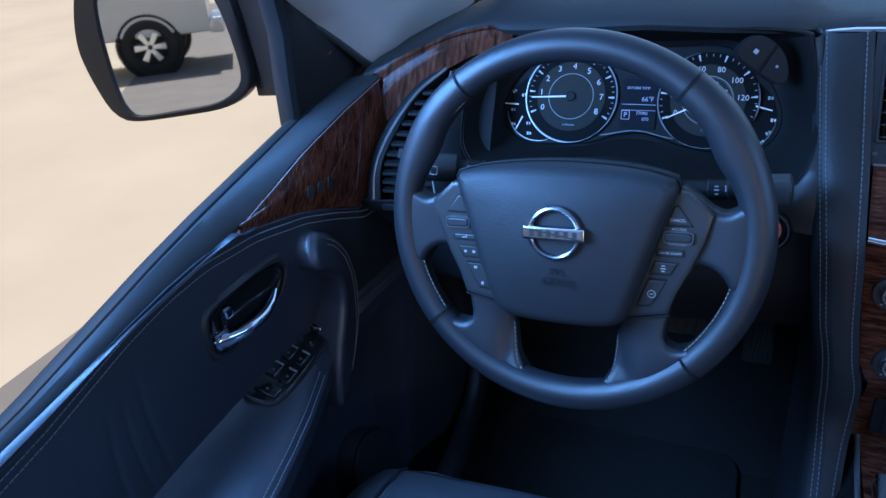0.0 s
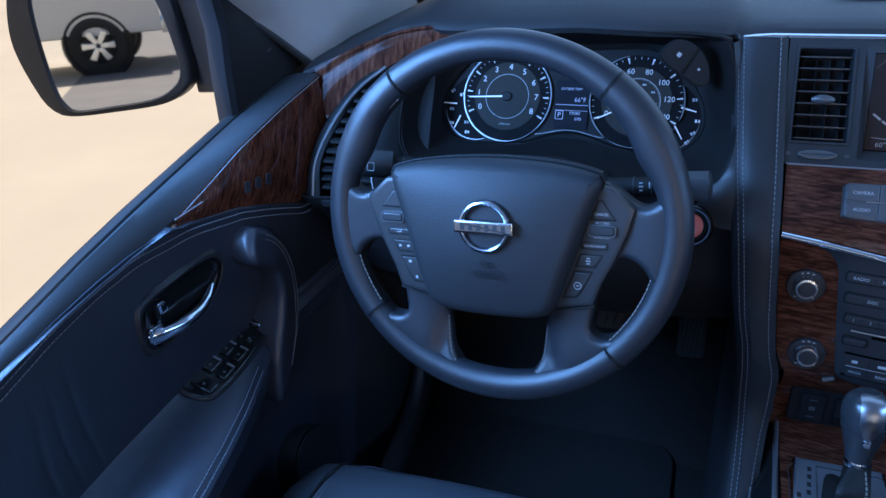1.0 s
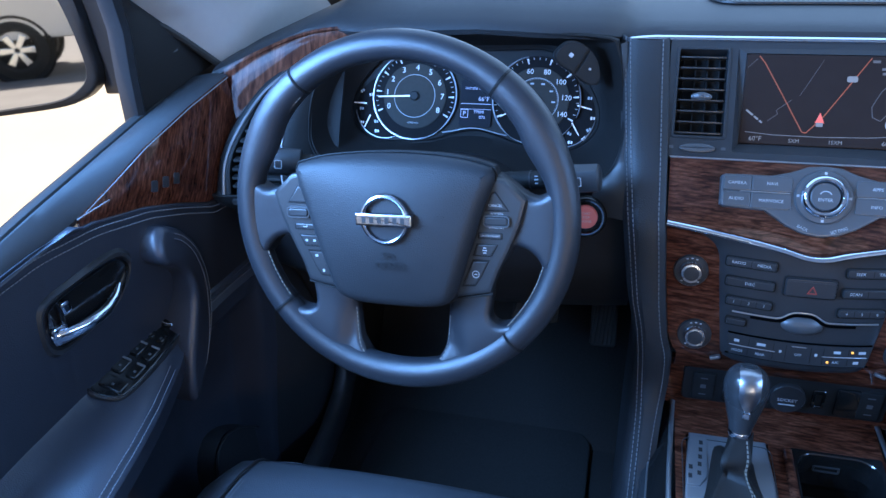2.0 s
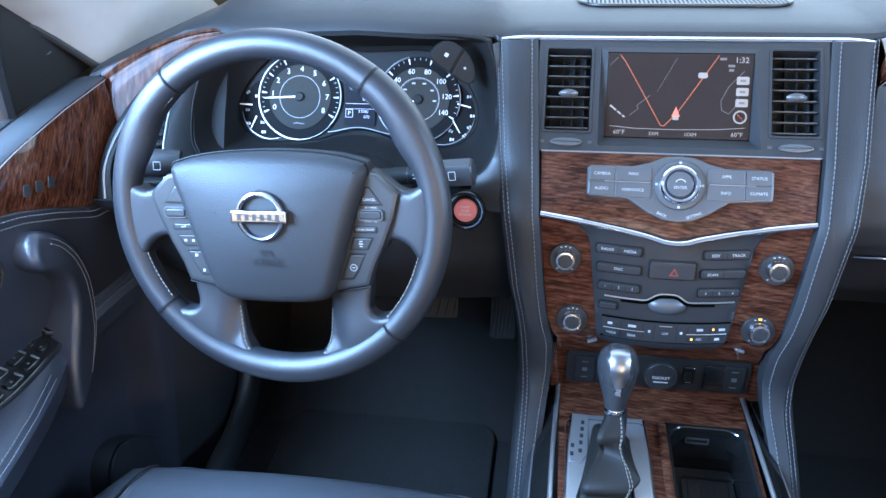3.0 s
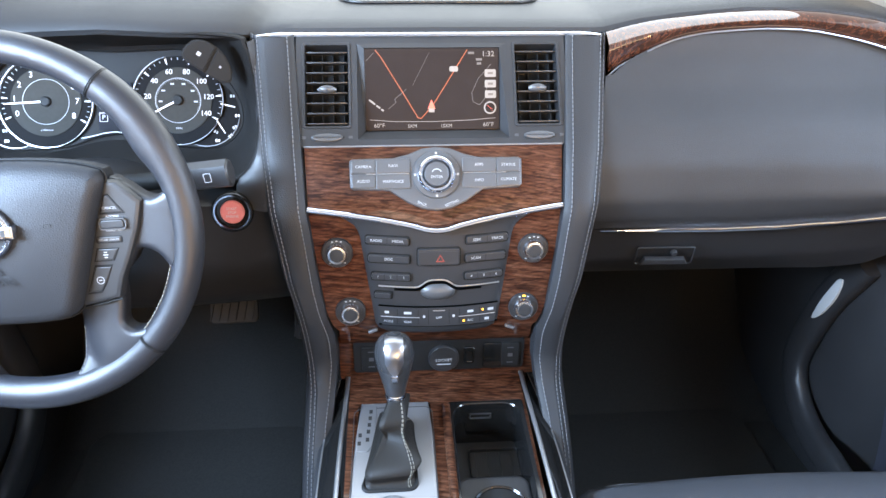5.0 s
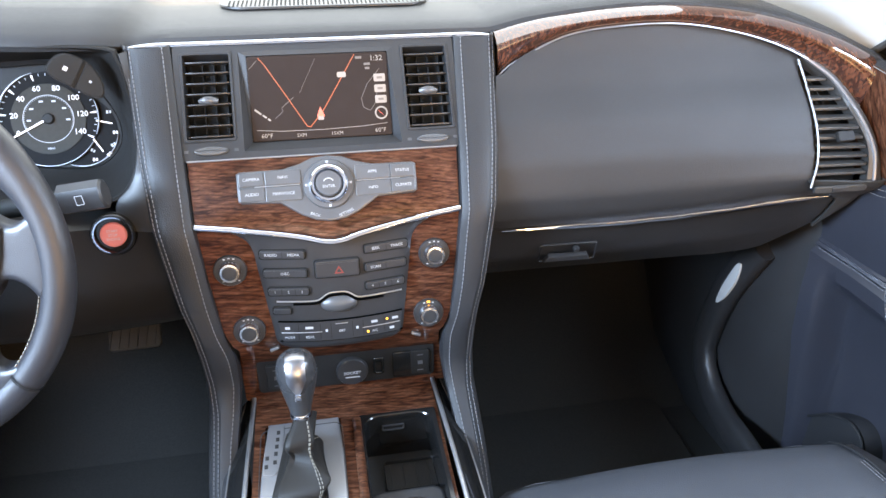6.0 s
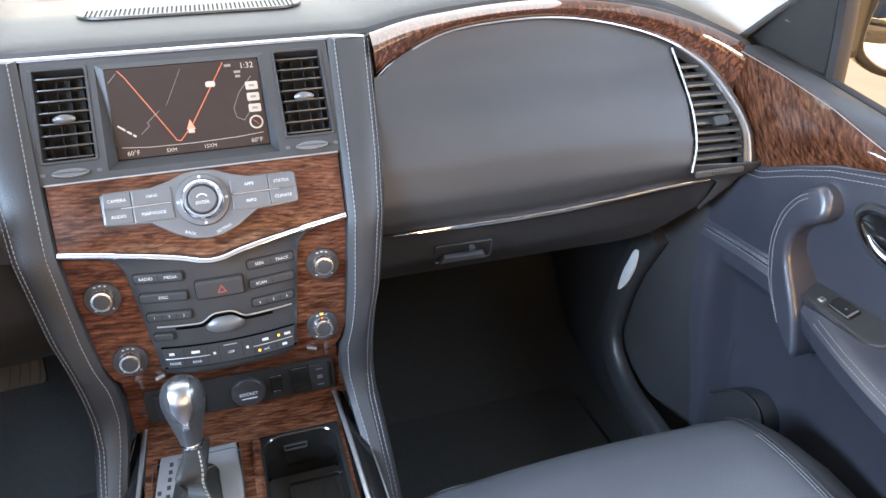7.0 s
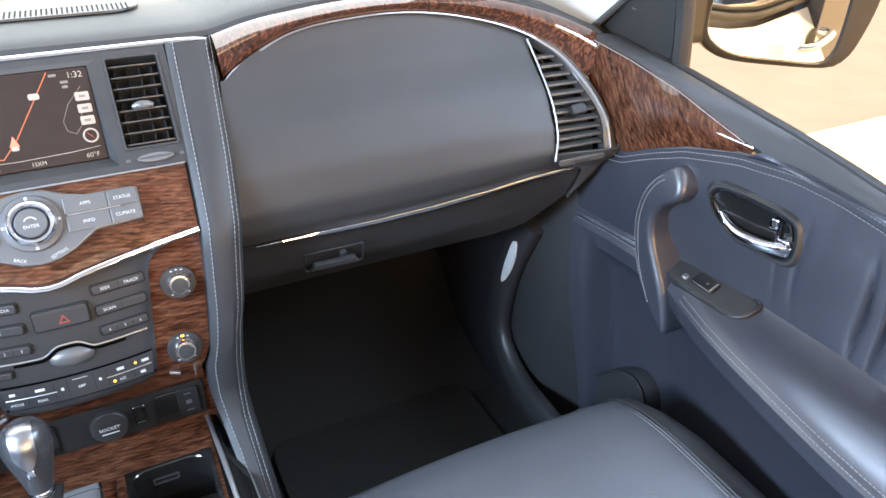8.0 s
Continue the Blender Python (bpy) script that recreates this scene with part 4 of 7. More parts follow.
for s in (-1, 1):
    def mir(pts):
        return [(p[0] * -s, p[1]) for p in pts]
    arm = [(-0.182, 0.040), (-0.187, 0.0), (-0.179, -0.050), (-0.169, -0.049), (-0.160, -0.036), (-0.148, -0.028), (-0.136, -0.028), (-0.126, -0.042), (-0.10, -0.06), (-0.09, 0.0), (-0.112, 0.050), (-0.130, 0.046), (-0.147, 0.033), (-0.160, 0.029), (-0.172, 0.035)]
    part("spoke", domed([tuple(v) for v in spline(mir(arm), 84, True)], WM, spoke_top, 0.008), LEATHER_RIM, wheel, "leather-covered spoke")
    low = [(-0.060, -0.060), (-0.106, -0.058), (-0.111, -0.080), (-0.108, -0.106), (-0.112, -0.115), (-0.121, -0.118), (-0.135, -0.113), (-0.151, -0.096), (-0.157, -0.100), (-0.128, -0.136), (-0.080, -0.168), (-0.050, -0.179), (-0.041, -0.176), (-0.047, -0.164), (-0.054, -0.148), (-0.0575, -0.105)]
    part("lower_spoke", domed([tuple(v) for v in spline(mir(low), 110, True)], WM, spoke_top, 0.007, cell=0.005), LEATHER_RIM, wheel, "smooth black lower spoke")
    hem = spline(mir([(-0.002, -0.1755), (-0.034, -0.1735), (-0.049, -0.1655), (-0.0565, -0.149), (-0.0595, -0.112)]), 24)
    part("stitching", stitches([WM @ Vector((p[0], p[1], spoke_top(p[0], p[1]) - 0.0026)) for p in hem], up=wheel_up, step=0.0050, length=0.0036, r=0.0007), TAN_THREAD, wheel, "tan seam stitching", kind="stuff")
    # button panel along the edge of the pad
    pan = mir([(-0.150, 0.027), (-0.143, 0.0), (-0.131, -0.030), (-0.119, -0.055), (-0.1115, -0.078), (-0.066, -0.087), (-0.080, -0.045), (-0.094, -0.005), (-0.106, 0.040), (-0.112, 0.051), (-0.126, 0.049)])
    PT = 0.014
    pn = part("button_panel", plate(pan, PT, WM, 0.004, base=0.0), PANEL_GREY, wheel, "charcoal button panel")
    part("panel_foot", tube([WM @ Vector((*p, PT - 0.004)) for p in mir([(-0.1125, -0.0795), (-0.090, -0.0845), (-0.066, -0.0890)])], 0.0012, 6), DEEP, pn)
    defs = [([(-0.1305, 0.0165), (-0.1065, 0.016), (-0.113, 0.034), (-0.117, 0.035)], 0.0012), (rrect(0.025, 0.009, 0.003, 3, -0.118, 0.0045), 0.0042),
            (rrect(0.025, 0.0066, 0.0015, 3, -0.111, -0.0125), 0.0012),
            ([(-0.1185, -0.0225), (-0.097, -0.0225), (-0.0925, -0.035), (-0.112, -0.035)], 0.0012),
            ([(-0.1085, -0.042), (-0.0915, -0.042), (-0.0800, -0.070), (-0.094, -0.069), (-0.1, -0.060)], 0.0012)]
    for i, (o, h) in enumerate(defs):
        mx, my = sum(q[0] for q in o) / len(o), sum(q[1] for q in o) / len(o)
        rim_o = [(mx + (p[0] - mx) * 1.12, my + (p[1] - my) * 1.16) for p in o]
        part("button_gap", plate(mir(rim_o), PT + 0.0004, WM, 0.0002, base=PT - 0.002), DEEP, pn)
        bt = part("button", plate(mir(o), PT + h, WM, 0.0012, base=PT - 0.001), GREY if i == 1 else PANEL_GREY, pn, "grey rocker" if i == 1 else "")
        cx, cy = mx * -s, my
        at_ = WM @ pose(cx, cy, PT + h + 0.0001)
        if i == 0 and s > 0:
            part("print", writing("CANCEL", 0.0040, at_ @ pose(0, -0.004, 0)), LABEL, bt)
        elif i == 1 and s > 0:
            part("print", writing("ACC/RES", 0.0036, at_ @ pose(0, 0.0075, -0.0042)), LABEL, bt)
            part("print", writing("COAST/SET", 0.0034, at_ @ pose(0, -0.0074, -0.0042)), LABEL, bt)
        elif i == 2 and s > 0:
            part("print", writing("CRUISE ON/OFF", 0.0030, at_), LABEL, bt)
        elif i == 2:
            part("print", bars([(0, 0, 0.0055, 0.0009), (0.0025, 0.0012, 0.0009, 0.0024)], at_), LABEL, bt)
        elif i == 3 and s > 0:
            part("print", bars([(0, 0.0028, 0.0034, 0.0012), (0, 0, 0.0050, 0.0012), (0, -0.0028, 0.0034, 0.0012)], at_), LABEL, bt)
        elif i == 3:
            part("print", bars([(-0.005, 0, 0.0030, 0.0026), (0.005, 0, 0.0030, 0.0026)], at_), LABEL, bt)
        elif i == 4 and s > 0:
            part("print", ring_plate(circle(0.0042, 18), circle(0.0034, 18), 0.0003, at_, 0.00005), LABEL, bt)
            part("print", bars([(0, 0, 0.0034, 0.0010)], at_), LABEL, bt)
        elif i == 4:
            part("print", bars([(-0.0035, 0.010, 0.0035, 0.003), (0.0045, -0.008, 0.0026, 0.0034)], at_), LABEL, bt)
    part("rocker_edge", ring_plate(rrect(0.0290, 0.0130, 0.004, 3, 0.118 * s, 0.0045), rrect(0.0255, 0.0095, 0.003, 3, 0.118 * s, 0.0045), PT + 0.0032, WM, 0.0005, base=PT), BUTTON, pn, "bright rocker edge")

pad2 = [(-0.117, 0.055), (-0.100, 0.066), (-0.06, 0.073), (0, 0.076), (0.06, 0.073), (0.100, 0.066), (0.117, 0.055), (0.103, 0.012), (0.088, -0.035), (0.076, -0.072), (0.067, -0.089), (0.046, -0.097), (0, -0.099), (-0.046, -0.097), (-0.067, -0.089), (-0.076, -0.072), (-0.088, -0.035), (-0.103, 0.012)]
ol = [Vector((p[0], p[1], 0)) for p in spline(pad2, 84, True)]


def pad_top(x, y):
    """Gently domed face of the airbag cover, falling away towards its upper edge."""
    return 0.0255 + 0.0175 * max(0, 1 - (x / 0.125) ** 2) * max(0, 1 - ((y + 0.012) / 0.105) ** 2) - 0.007 * max(0, (y - 0.035) / 0.04) ** 2


hub = part("airbag_cover", domed([(p.x, p.y) for p in ol], WM, pad_top, 0.013, base=-0.010, cell=0.007), LEATHER_DULL, wheel, "grained black airbag cover")
part("cover_line", tube([WM @ Vector((p.x * 1.010, p.y * 1.010, 0.0125)) for p in ol], 0.0013, 5, closed=True), DEEP, hub)
EMB = material("black embossed lettering", (0.006, 0.006, 0.0065), 0.55)
part("lettering", writing("SRS", 0.0105, WM @ pose(0.003, -0.034, 0.0442) @ pose(0, 0, 0, 4)), EMB, hub)
part("lettering", writing("AIRBAG", 0.0105, WM @ pose(0.003, -0.0455, 0.0436) @ pose(0, 0, 0, 6)), EMB, hub)
part("lettering_line", bars([(0.003, -0.0400, 0.030, 0.0005)], WM @ pose(0, 0, 0.0438)), EMB, hub)
for sx in (-0.058, 0.062):
    part("horn_mark", ring_plate(rrect(0.0075, 0.0042, 0.001, 2), rrect(0.0062, 0.0029, 0.0008, 2), 0.0004, WM @ pose(sx, 0.010, pad_top(sx, 0.010)) @ pose(0, 0, 0, 0, math.degrees(math.atan(2.24 * sx)), 0), 0.00005), EMB, hub)
# badge: a ring and a plain bar
bmx = WM @ pose(0.0015, 0.0075, 0.0425)
BADGE = material("polished badge metal", (0.40, 0.42, 0.46), 0.20, metal=1.0, scale=40, vary=0.05)
brows = []
for k in range(56):
    a = 2 * math.pi * k / 56
    prof = ((0.0285, 0.0), (0.0285, 0.0030), (0.0270, 0.0056), (0.0252, 0.0062), (0.0236, 0.0054), (0.0224, 0.0030), (0.0224, 0.0))
    brows.append([bmx @ Vector((r * math.cos(a), r * math.sin(a), h)) for r, h in prof])
bm = bmesh.new()
add_grid(bm, brows, loop_v=True, flip=True)
badge = part("badge", recalc(bm), BADGE, wheel, "round chrome badge with a plain bar")
part("badge_bar", plate(rrect(0.0645, 0.0140, 0.0012, 3), 0.0080, bmx, 0.0018), BADGE, badge, "plain chrome bar")
part("badge_inset", bars([(-0.0222 + 0.0089 * i, 0, 0.0046, 0.0070) for i in range(6)], bmx @ pose(0, 0, 0.0079)), PANEL_GREY, badge, "dark blocks on the bar")

# column cover, stalks, start button
column = thing("steering_column", (-0.461, 0.74, 1.19), "black plastic steering column cover with two stalks", "steering column")
cp = spline([(-0.455, 0.640, 1.236), (-0.455, 0.69, 1.236), (-0.455, 0.77, 1.212), (-0.455, 0.86, 1.184)], 12)
part("cover", tube(cp, lambda t: (0.086 + 0.040 * t, 0.058 - 0.004 * t), 32), HARD, column, "rounded black column cover")


def stalk(p, q, label, hexed):
    p, q = Vector(p), Vector(q)
    d = q - p
    st_ = part("stalk", tube([p, p.lerp(q, 0.3), p.lerp(q, 0.66)], 0.0112, 20), DEEP, column, label)
    n_ = 8 if hexed else 20
    part("grip", tube([p.lerp(q, 0.645), p.lerp(q, 0.66), p.lerp(q, 0.70), p.lerp(q, 0.95), p.lerp(q, 0.985), q], lambda t: (0.0115, 0.0140) if t < 0.1 else (0.0140, 0.0180) if t < 0.9 else (0.0115, 0.0150), n_), GREY if hexed else HARD, st_, "wider charcoal end grip")
    for f in (0.42, 0.56):
        part("collar", tube([p.lerp(q, f), p.lerp(q, f + 0.012)], 0.0119, 20), HARD, st_)
    m = frame_at(p.lerp(q, 0.50) + Vector((0, -0.0112, 0.0035)), d if d.x > 0 else -d, (0, 0.3, 1))
    part("print", bars([(-0.003, 0.0055, 0.0040, 0.0012), (-0.003, 0.0015, 0.0048, 0.0016), (-0.003, -0.003, 0.0036, 0.0014), (0.0065, 0.003, 0.0012, 0.0070)], m), LABEL, st_)
    g_ = frame_at(p.lerp(q, 0.82) + Vector((0, -0.0145, 0.002)), d if d.x > 0 else -d, (0, 0.1, 1))
    part("print", ring_plate(rrect(0.009, 0.011, 0.001, 2), rrect(0.0076, 0.0096, 0.001, 2), 0.0004, g_, 0.0001), LABEL, st_)


stalk((-0.535, 0.722, 1.268), (-0.668, 0.682, 1.286), "black turn signal stalk", False)
stalk((-0.39, 0.722, 1.258), (-0.2475, 0.706, 1.279), "black wiper stalk", True)
sb = frame_at((-0.2645, 0.756, 1.203), (1, 0, 0), (0, 0.18, 1))
start = thing("start_button", sb.translation, "red round start button in a bright ring", "button")
part("bezel", lathe([(0.027, 0), (0.027, 0.006), (0.0255, 0.008), (0.0235, 0.008), (0.021, 0.004), (0.021, 0)], sb, 40), PIANO, start, "gloss black bezel")
part("ring", lathe([(0.0240, 0.007), (0.0234, 0.0092), (0.0216, 0.0092), (0.0210, 0.007)], sb, 40), CHROME, start, "bright ring")
part("well", lathe([(0.0210, 0.0035), (0.0155, 0.0035)], sb, 40), PIANO, start)
cap = part("cap", lathe([(0.0155, 0.0), (0.0155, 0.0062), (0.0145, 0.0075), (0, 0.0080)], sb, 36), RED, start, "red push cap")
for i, wd in enumerate(("START", "STOP", "ENGINE")):
    part("print", writing(wd, 0.0046, sb @ pose(0, 0.0052 - 0.0052 * i, 0.0081)), LABEL, cap)

# pedals
def pedal(cx, cy, cz, w, h, label):
    pd = thing("pedal", (cx, cy, cz), label, "pedal", "pedals")
    m = frame_at((cx, cy, cz), (1, 0.05, 0), (0, 0.55, 0.83))
    pl = part("pad", plate(rrect(w, h, 0.008, 4), 0.010, m, 0.003), RUBBER, pd, "ribbed black rubber pad")
    for i in range(6):
        part("rib", tube([m @ Vector((-w / 2 + 0.006 + (w - 0.012) * i / 5 - 0.006, -h / 2 + 0.005, 0.010)), m @ Vector((-w / 2 + 0.006 + (w - 0.012) * i / 5 + 0.004, h / 2 - 0.005, 0.010))], 0.0018, 6), RUBBER, pl)
    part("arm", tube(spline([m @ Vector((0, 0, 0)), (cx, cy + 0.06, cz + 0.05), (cx, cy + 0.12, cz + 0.20)], 8), 0.007, 8), DEEP, pd, "black steel arm")


pedal(-0.362, 1.05, 0.852, 0.088, 0.058, "black rubber brake pedal above the carpet")
pedal(-0.235, 1.10, 0.80, 0.05, 0.10, "black rubber accelerator pedal above the carpet")

# ---------------------------------------------------------------- centre stack
stack = thing("center_stack", (0, 0.78, 0.94), "centre stack with screen, veneer, radio and climate controls", "center console")
UM = frame_at((0, 0.778, 1.281), (1, 0, 0), (0, 0.091, 0.122))
WPM = frame_at((0, 0.778, 1.281), (1, 0, 0), (0, 0.040, 0.0655))

# bright bar along the top
part("chrome_bar", tube([(x, 0.869 + 0.002 * (x / 0.23) ** 2, 1.4015) for x in np.linspace(-0.229, 0.232, 30)], lambda t: (0.0045, 0.0042 * min(1, 0.25 + t * 14, 0.25 + (1 - t) * 14)), 10), CHROME, stack, "bright metal bar")

# upper bezel with the screen and two vents
def frame_with_holes(m, x0, x1, y0, y1, holes, depth, base):
    """A plate with rectangular openings, made of butted strips."""
    bm = bmesh.new()
    xs_ = sorted({x0, x1, *[h[0] for h in holes], *[h[1] for h in holes]})
    ys_ = sorted({y0, y1, *[h[2] for h in holes], *[h[3] for h in holes]})
    grid = {}
    def vert(i, j, k):
        if (i, j, k) not in grid:
            grid[i, j, k] = bm.verts.new(m @ Vector((xs_[i], ys_[j], (base, depth)[k])))
        return grid[i, j, k]
    def full(i, j):
        if not (0 <= i < len(xs_) - 1 and 0 <= j < len(ys_) - 1):
            return False
        cx, cy = (xs_[i] + xs_[i + 1]) / 2, (ys_[j] + ys_[j + 1]) / 2
        return not any(h[0] < cx < h[1] and h[2] < cy < h[3] for h in holes)
    for i in range(len(xs_) - 1):
        for j in range(len(ys_) - 1):
            if not full(i, j):
                continue
            bm.faces.new([vert(i, j, 1), vert(i + 1, j, 1), vert(i + 1, j + 1, 1), vert(i, j + 1, 1)])
            bm.faces.new([vert(i, j + 1, 0), vert(i + 1, j + 1, 0), vert(i + 1, j, 0), vert(i, j, 0)])
            for (a, b, ni, nj) in (((i, j), (i + 1, j), i, j - 1), ((i + 1, j), (i + 1, j + 1), i + 1, j), ((i + 1, j + 1), (i, j + 1), i, j + 1), ((i, j + 1), (i, j), i - 1, j)):
                if not full(ni, nj):
                    bm.faces.new([vert(*a, 0), vert(*b, 0), vert(*b, 1), vert(*a, 1)])
    return bm


vent_boxes = ((-0.167, -0.110, 0.027, 0.137), (0.110, 0.167, 0.027, 0.137))
bezel = part("bezel", frame_with_holes(UM, -0.178, 0.178, 0.0, 0.150, (*vent_boxes, (-0.099, 0.099, 0.009, 0.139)), 0.001, -0.03), GREY, stack, "charcoal bezel round screen and vents")
# screen, set back at its foot
S0, S1 = Vector((0, 0.8085, 1.2915)), Vector((0, 0.8555, 1.3875))
SM = frame_at((S0 + S1) / 2, (1, 0, 0), S1 - S0)
SH = (S1 - S0).length
o4 = [UM @ Vector(p) for p in ((-0.099, 0.009, 0.001), (0.099, 0.009, 0.001), (0.099, 0.139, 0.001), (-0.099, 0.139, 0.001))]
i4 = [SM @ Vector(p) for p in ((-0.0895, -SH / 2 - 0.001, 0), (0.0895, -SH / 2 - 0.001, 0), (0.0895, SH / 2 + 0.001, 0), (-0.0895, SH / 2 + 0.001, 0))]
bm = bmesh.new()
va, vb = [bm.verts.new(p) for p in o4], [bm.verts.new(p) for p in i4]
for i in range(4):
    j = (i + 1) % 4
    bm.faces.new((va[i], va[j], vb[j], vb[i]))
part("screen_frame", bm, GREY, bezel, flat=True)
GLASS = material("dark lit screen", (0.018, 0.013, 0.012), 0.35, emit=0.24, spec=0.10)
screen = part("screen", plate(rrect(0.178, SH, 0.002, 2), 0.002, SM @ pose(0, 0, -0.001), 0.0005, base=-0.006), GLASS, stack, "lit navigation screen with a dark map")
ROUTE = material("lit orange route", (0.22, 0.048, 0.020), 0.5, emit=0.42)
SCREEN_WHITE = material("lit white screen print", (0.125, 0.122, 0.118), 0.6, emit=0.50)
SCREEN_GREY = material("lit dim screen line", (0.075, 0.066, 0.062), 0.6, emit=0.3)
SCREEN_RED = material("lit red screen mark", (0.70, 0.10, 0.07), 0.4, emit=0.4)


def px(x, y):
    """A place on the screen from a share of its width and height."""
    return ((x - 0.5) * 0.174, (0.5 - y) * SH)


def lines(pts, w, h=0.0012):
    bm_ = bmesh.new()
    q = [Vector((*px(*p), 0)) for p in pts]
    for a, b_ in zip(q, q[1:]):
        d = (b_ - a).normalized()
        nn = Vector((-d.y, d.x, 0)) * w / 2
        prism(bm_, [tuple((a - nn)[:2]), tuple((b_ - nn)[:2]), tuple((b_ + nn)[:2]), tuple((a + nn)[:2])], h, SM, 0.00005, base=0.0009)
    return bm_


part("route", lines([(0.07, 0.02), (0.11, 0.10), (0.24, 0.45), (0.385, 0.85), (0.41, 0.86), (0.50, 0.70), (0.62, 0.40), (0.77, 0.02)], 0.0011), ROUTE, screen, "orange route line")
part("map_line", lines([(0.02, 0.87), (0.2, 0.895), (0.5, 0.90), (0.8, 0.885), (0.98, 0.86)], 0.0006), SCREEN_WHITE, screen)
part("map_line", lines([(0.16, 0.74), (0.22, 0.66), (0.21, 0.62), (0.30, 0.50)], 0.0006), SCREEN_GREY, screen)
part("map_line", lines([(0.0, 0.15), (0.06, 0.05)], 0.0006), SCREEN_GREY, screen)
part("map_line", lines([(0.95, 0.20), (0.85, 0.38), (0.80, 0.55), (0.81, 0.66), (0.86, 0.70), (0.90, 0.62), (0.93, 0.40)], 0.0006), SCREEN_GREY, screen)
part("map_line", lines([(0.35, 0.45), (0.48, 0.05)], 0.0004), SCREEN_GREY, screen)
for i, y in enumerate((0.31, 0.44, 0.57)):
    ky = part("screen_key", plate(rrect(0.0150, 0.0100, 0.0015, 2, *px(0.945, y)), 0.0014, SM, 0.0002, base=0.0009), SCREEN_WHITE, screen, "white screen key")
    part("sign", bars([(*px(0.945, y), 0.007, 0.003)], SM @ pose(0, 0, 0.0013)), SCREEN_GREY, ky)
part("compass", ring_plate(circle(0.0085, 24, *px(0.94, 0.735)), circle(0.0065, 24, *px(0.94, 0.735)), 0.0014, SM, 0.0002, base=0.0009), SCREEN_WHITE, screen, "white compass ring")
cx_, cy_ = px(0.94, 0.735)
part("compass_needle", plate([(cx_ - 0.004, cy_ + 0.004), (cx_ + 0.0015, cy_ - 0.0015), (cx_ + 0.004, cy_ - 0.004), (cx_ - 0.0015, cy_ + 0.001)], 0.0014, SM, 0.0001, base=0.0009), SCREEN_RED, screen)
part("clock", writing("1:32", 0.0100, SM @ pose(*px(0.93, 0.075), 0.0012)), SCREEN_WHITE, screen)
part("temperature", writing("60°F", 0.0078, SM @ pose(*px(0.09, 0.945), 0.0012)), SCREEN_WHITE, screen)
part("temperature", writing("60°F", 0.0078, SM @ pose(*px(0.925, 0.945), 0.0012)), SCREEN_WHITE, screen)
part("source", writing("SXM", 0.0064, SM @ pose(*px(0.34, 0.955), 0.0012)), SCREEN_WHITE, screen)
part("source", writing("1SXM", 0.0064, SM @ pose(*px(0.60, 0.955), 0.0012)), SCREEN_WHITE, screen)
part("road_sign", plate(rrect(0.0115, 0.007, 0.002, 2, *px(0.665, 0.255)), 0.0015, SM, 0.0001, base=0.0009), SCREEN_WHITE, screen)
part("status", bars([(*px(0.80, 0.06), 0.008, 0.003), (*px(0.86, 0.14), 0.008, 0.003), (*px(0.86, 0.19), 0.006, 0.003)], SM @ pose(0, 0, 0.0010)), SCREEN_GREY, screen)
cx_, cy_ = px(0.49, 0.705)
part("car_mark", plate([(cx_ - 0.005, cy_ - 0.004), (cx_ + 0.005, cy_ - 0.004), (cx_, cy_ + 0.008)], 0.0016, SM, 0.0002, base=0.0009), SCREEN_RED, screen)
part("car_mark", plate(rrect(0.0075, 0.005, 0.001, 2, cx_, cy_ - 0.006), 0.0016, SM, 0.0002, base=0.0009), SCREEN_WHITE, screen)
am = SM @ pose(*px(0.075, 0.70), 0.001) @ pose(0, 0, 0, 0, 0, -38)
part("street_label", bars([(-0.008, 0, 0.010, 0.0022), (0.002, 0, 0.006, 0.0022), (0.009, 0, 0.004, 0.0022)], am), SCREEN_WHITE, screen)

for x0, x1, y0, y1 in vent_boxes:
    cx, cy, w, h = (x0 + x1) / 2, (y0 + y1) / 2, x1 - x0, y1 - y0
    vt = part("air_vent", plate(rrect(w, h, 0.001, 1, cx, cy), -0.024, UM, 0.0005, base=-0.03), DEEP, stack, "black slatted air vent")
    part("frame", ring_plate(rrect(w + 0.006, h + 0.006, 0.003, 3, cx, cy), rrect(w - 0.001, h - 0.001, 0.002, 3, cx, cy), 0.0025, UM, 0.0008, base=-0.004), GREY, vt)
    for i in range(8):
        yy = y0 + h * (i + 0.5) / 8
        sm_ = UM @ pose(cx, yy, -0.007) @ pose(0, 0, 0, -28)
        part("slat", plate(rrect(w - 0.002, 0.0125, 0.0015, 2), 0.0020, sm_ @ pose(0, 0, 0, 132), 0.0006), GREY, vt)
    for i in range(4):
        xx = x0 + w * (i + 0.5) / 4
        part("blade", plate(rrect(0.0016, h - 0.004, 0.0005, 1, xx, cy), -0.0165, UM, 0.0003, base=-0.0235), DEEP, vt)
    part("tab", tube([UM @ Vector((cx - 0.011 + 0.0038 * i, cy - 0.006, 0.001 + 0.003 * math.sin(math.pi * min(1, i / 6)))) for i in range(7)], lambda t: (0.0022 + 0.0022 * math.sin(math.pi * t), 0.0026 + 0.0030 * math.sin(math.pi * t)), 10), BUTTON, vt, "bright direction tab")
    part("thumb_wheel", plate(circle(0.0205, 28, cx, 0.0115, 0.0055), 0.0055, UM, 0.002), BUTTON, bezel, "oval shutter wheel")
    part("print", bars([(cx - 0.030, 0.0125, 0.005, 0.0035), (cx + 0.030, 0.0125, 0.005, 0.0035)], UM @ pose(0, 0, 0.0012)), BUTTON, bezel)

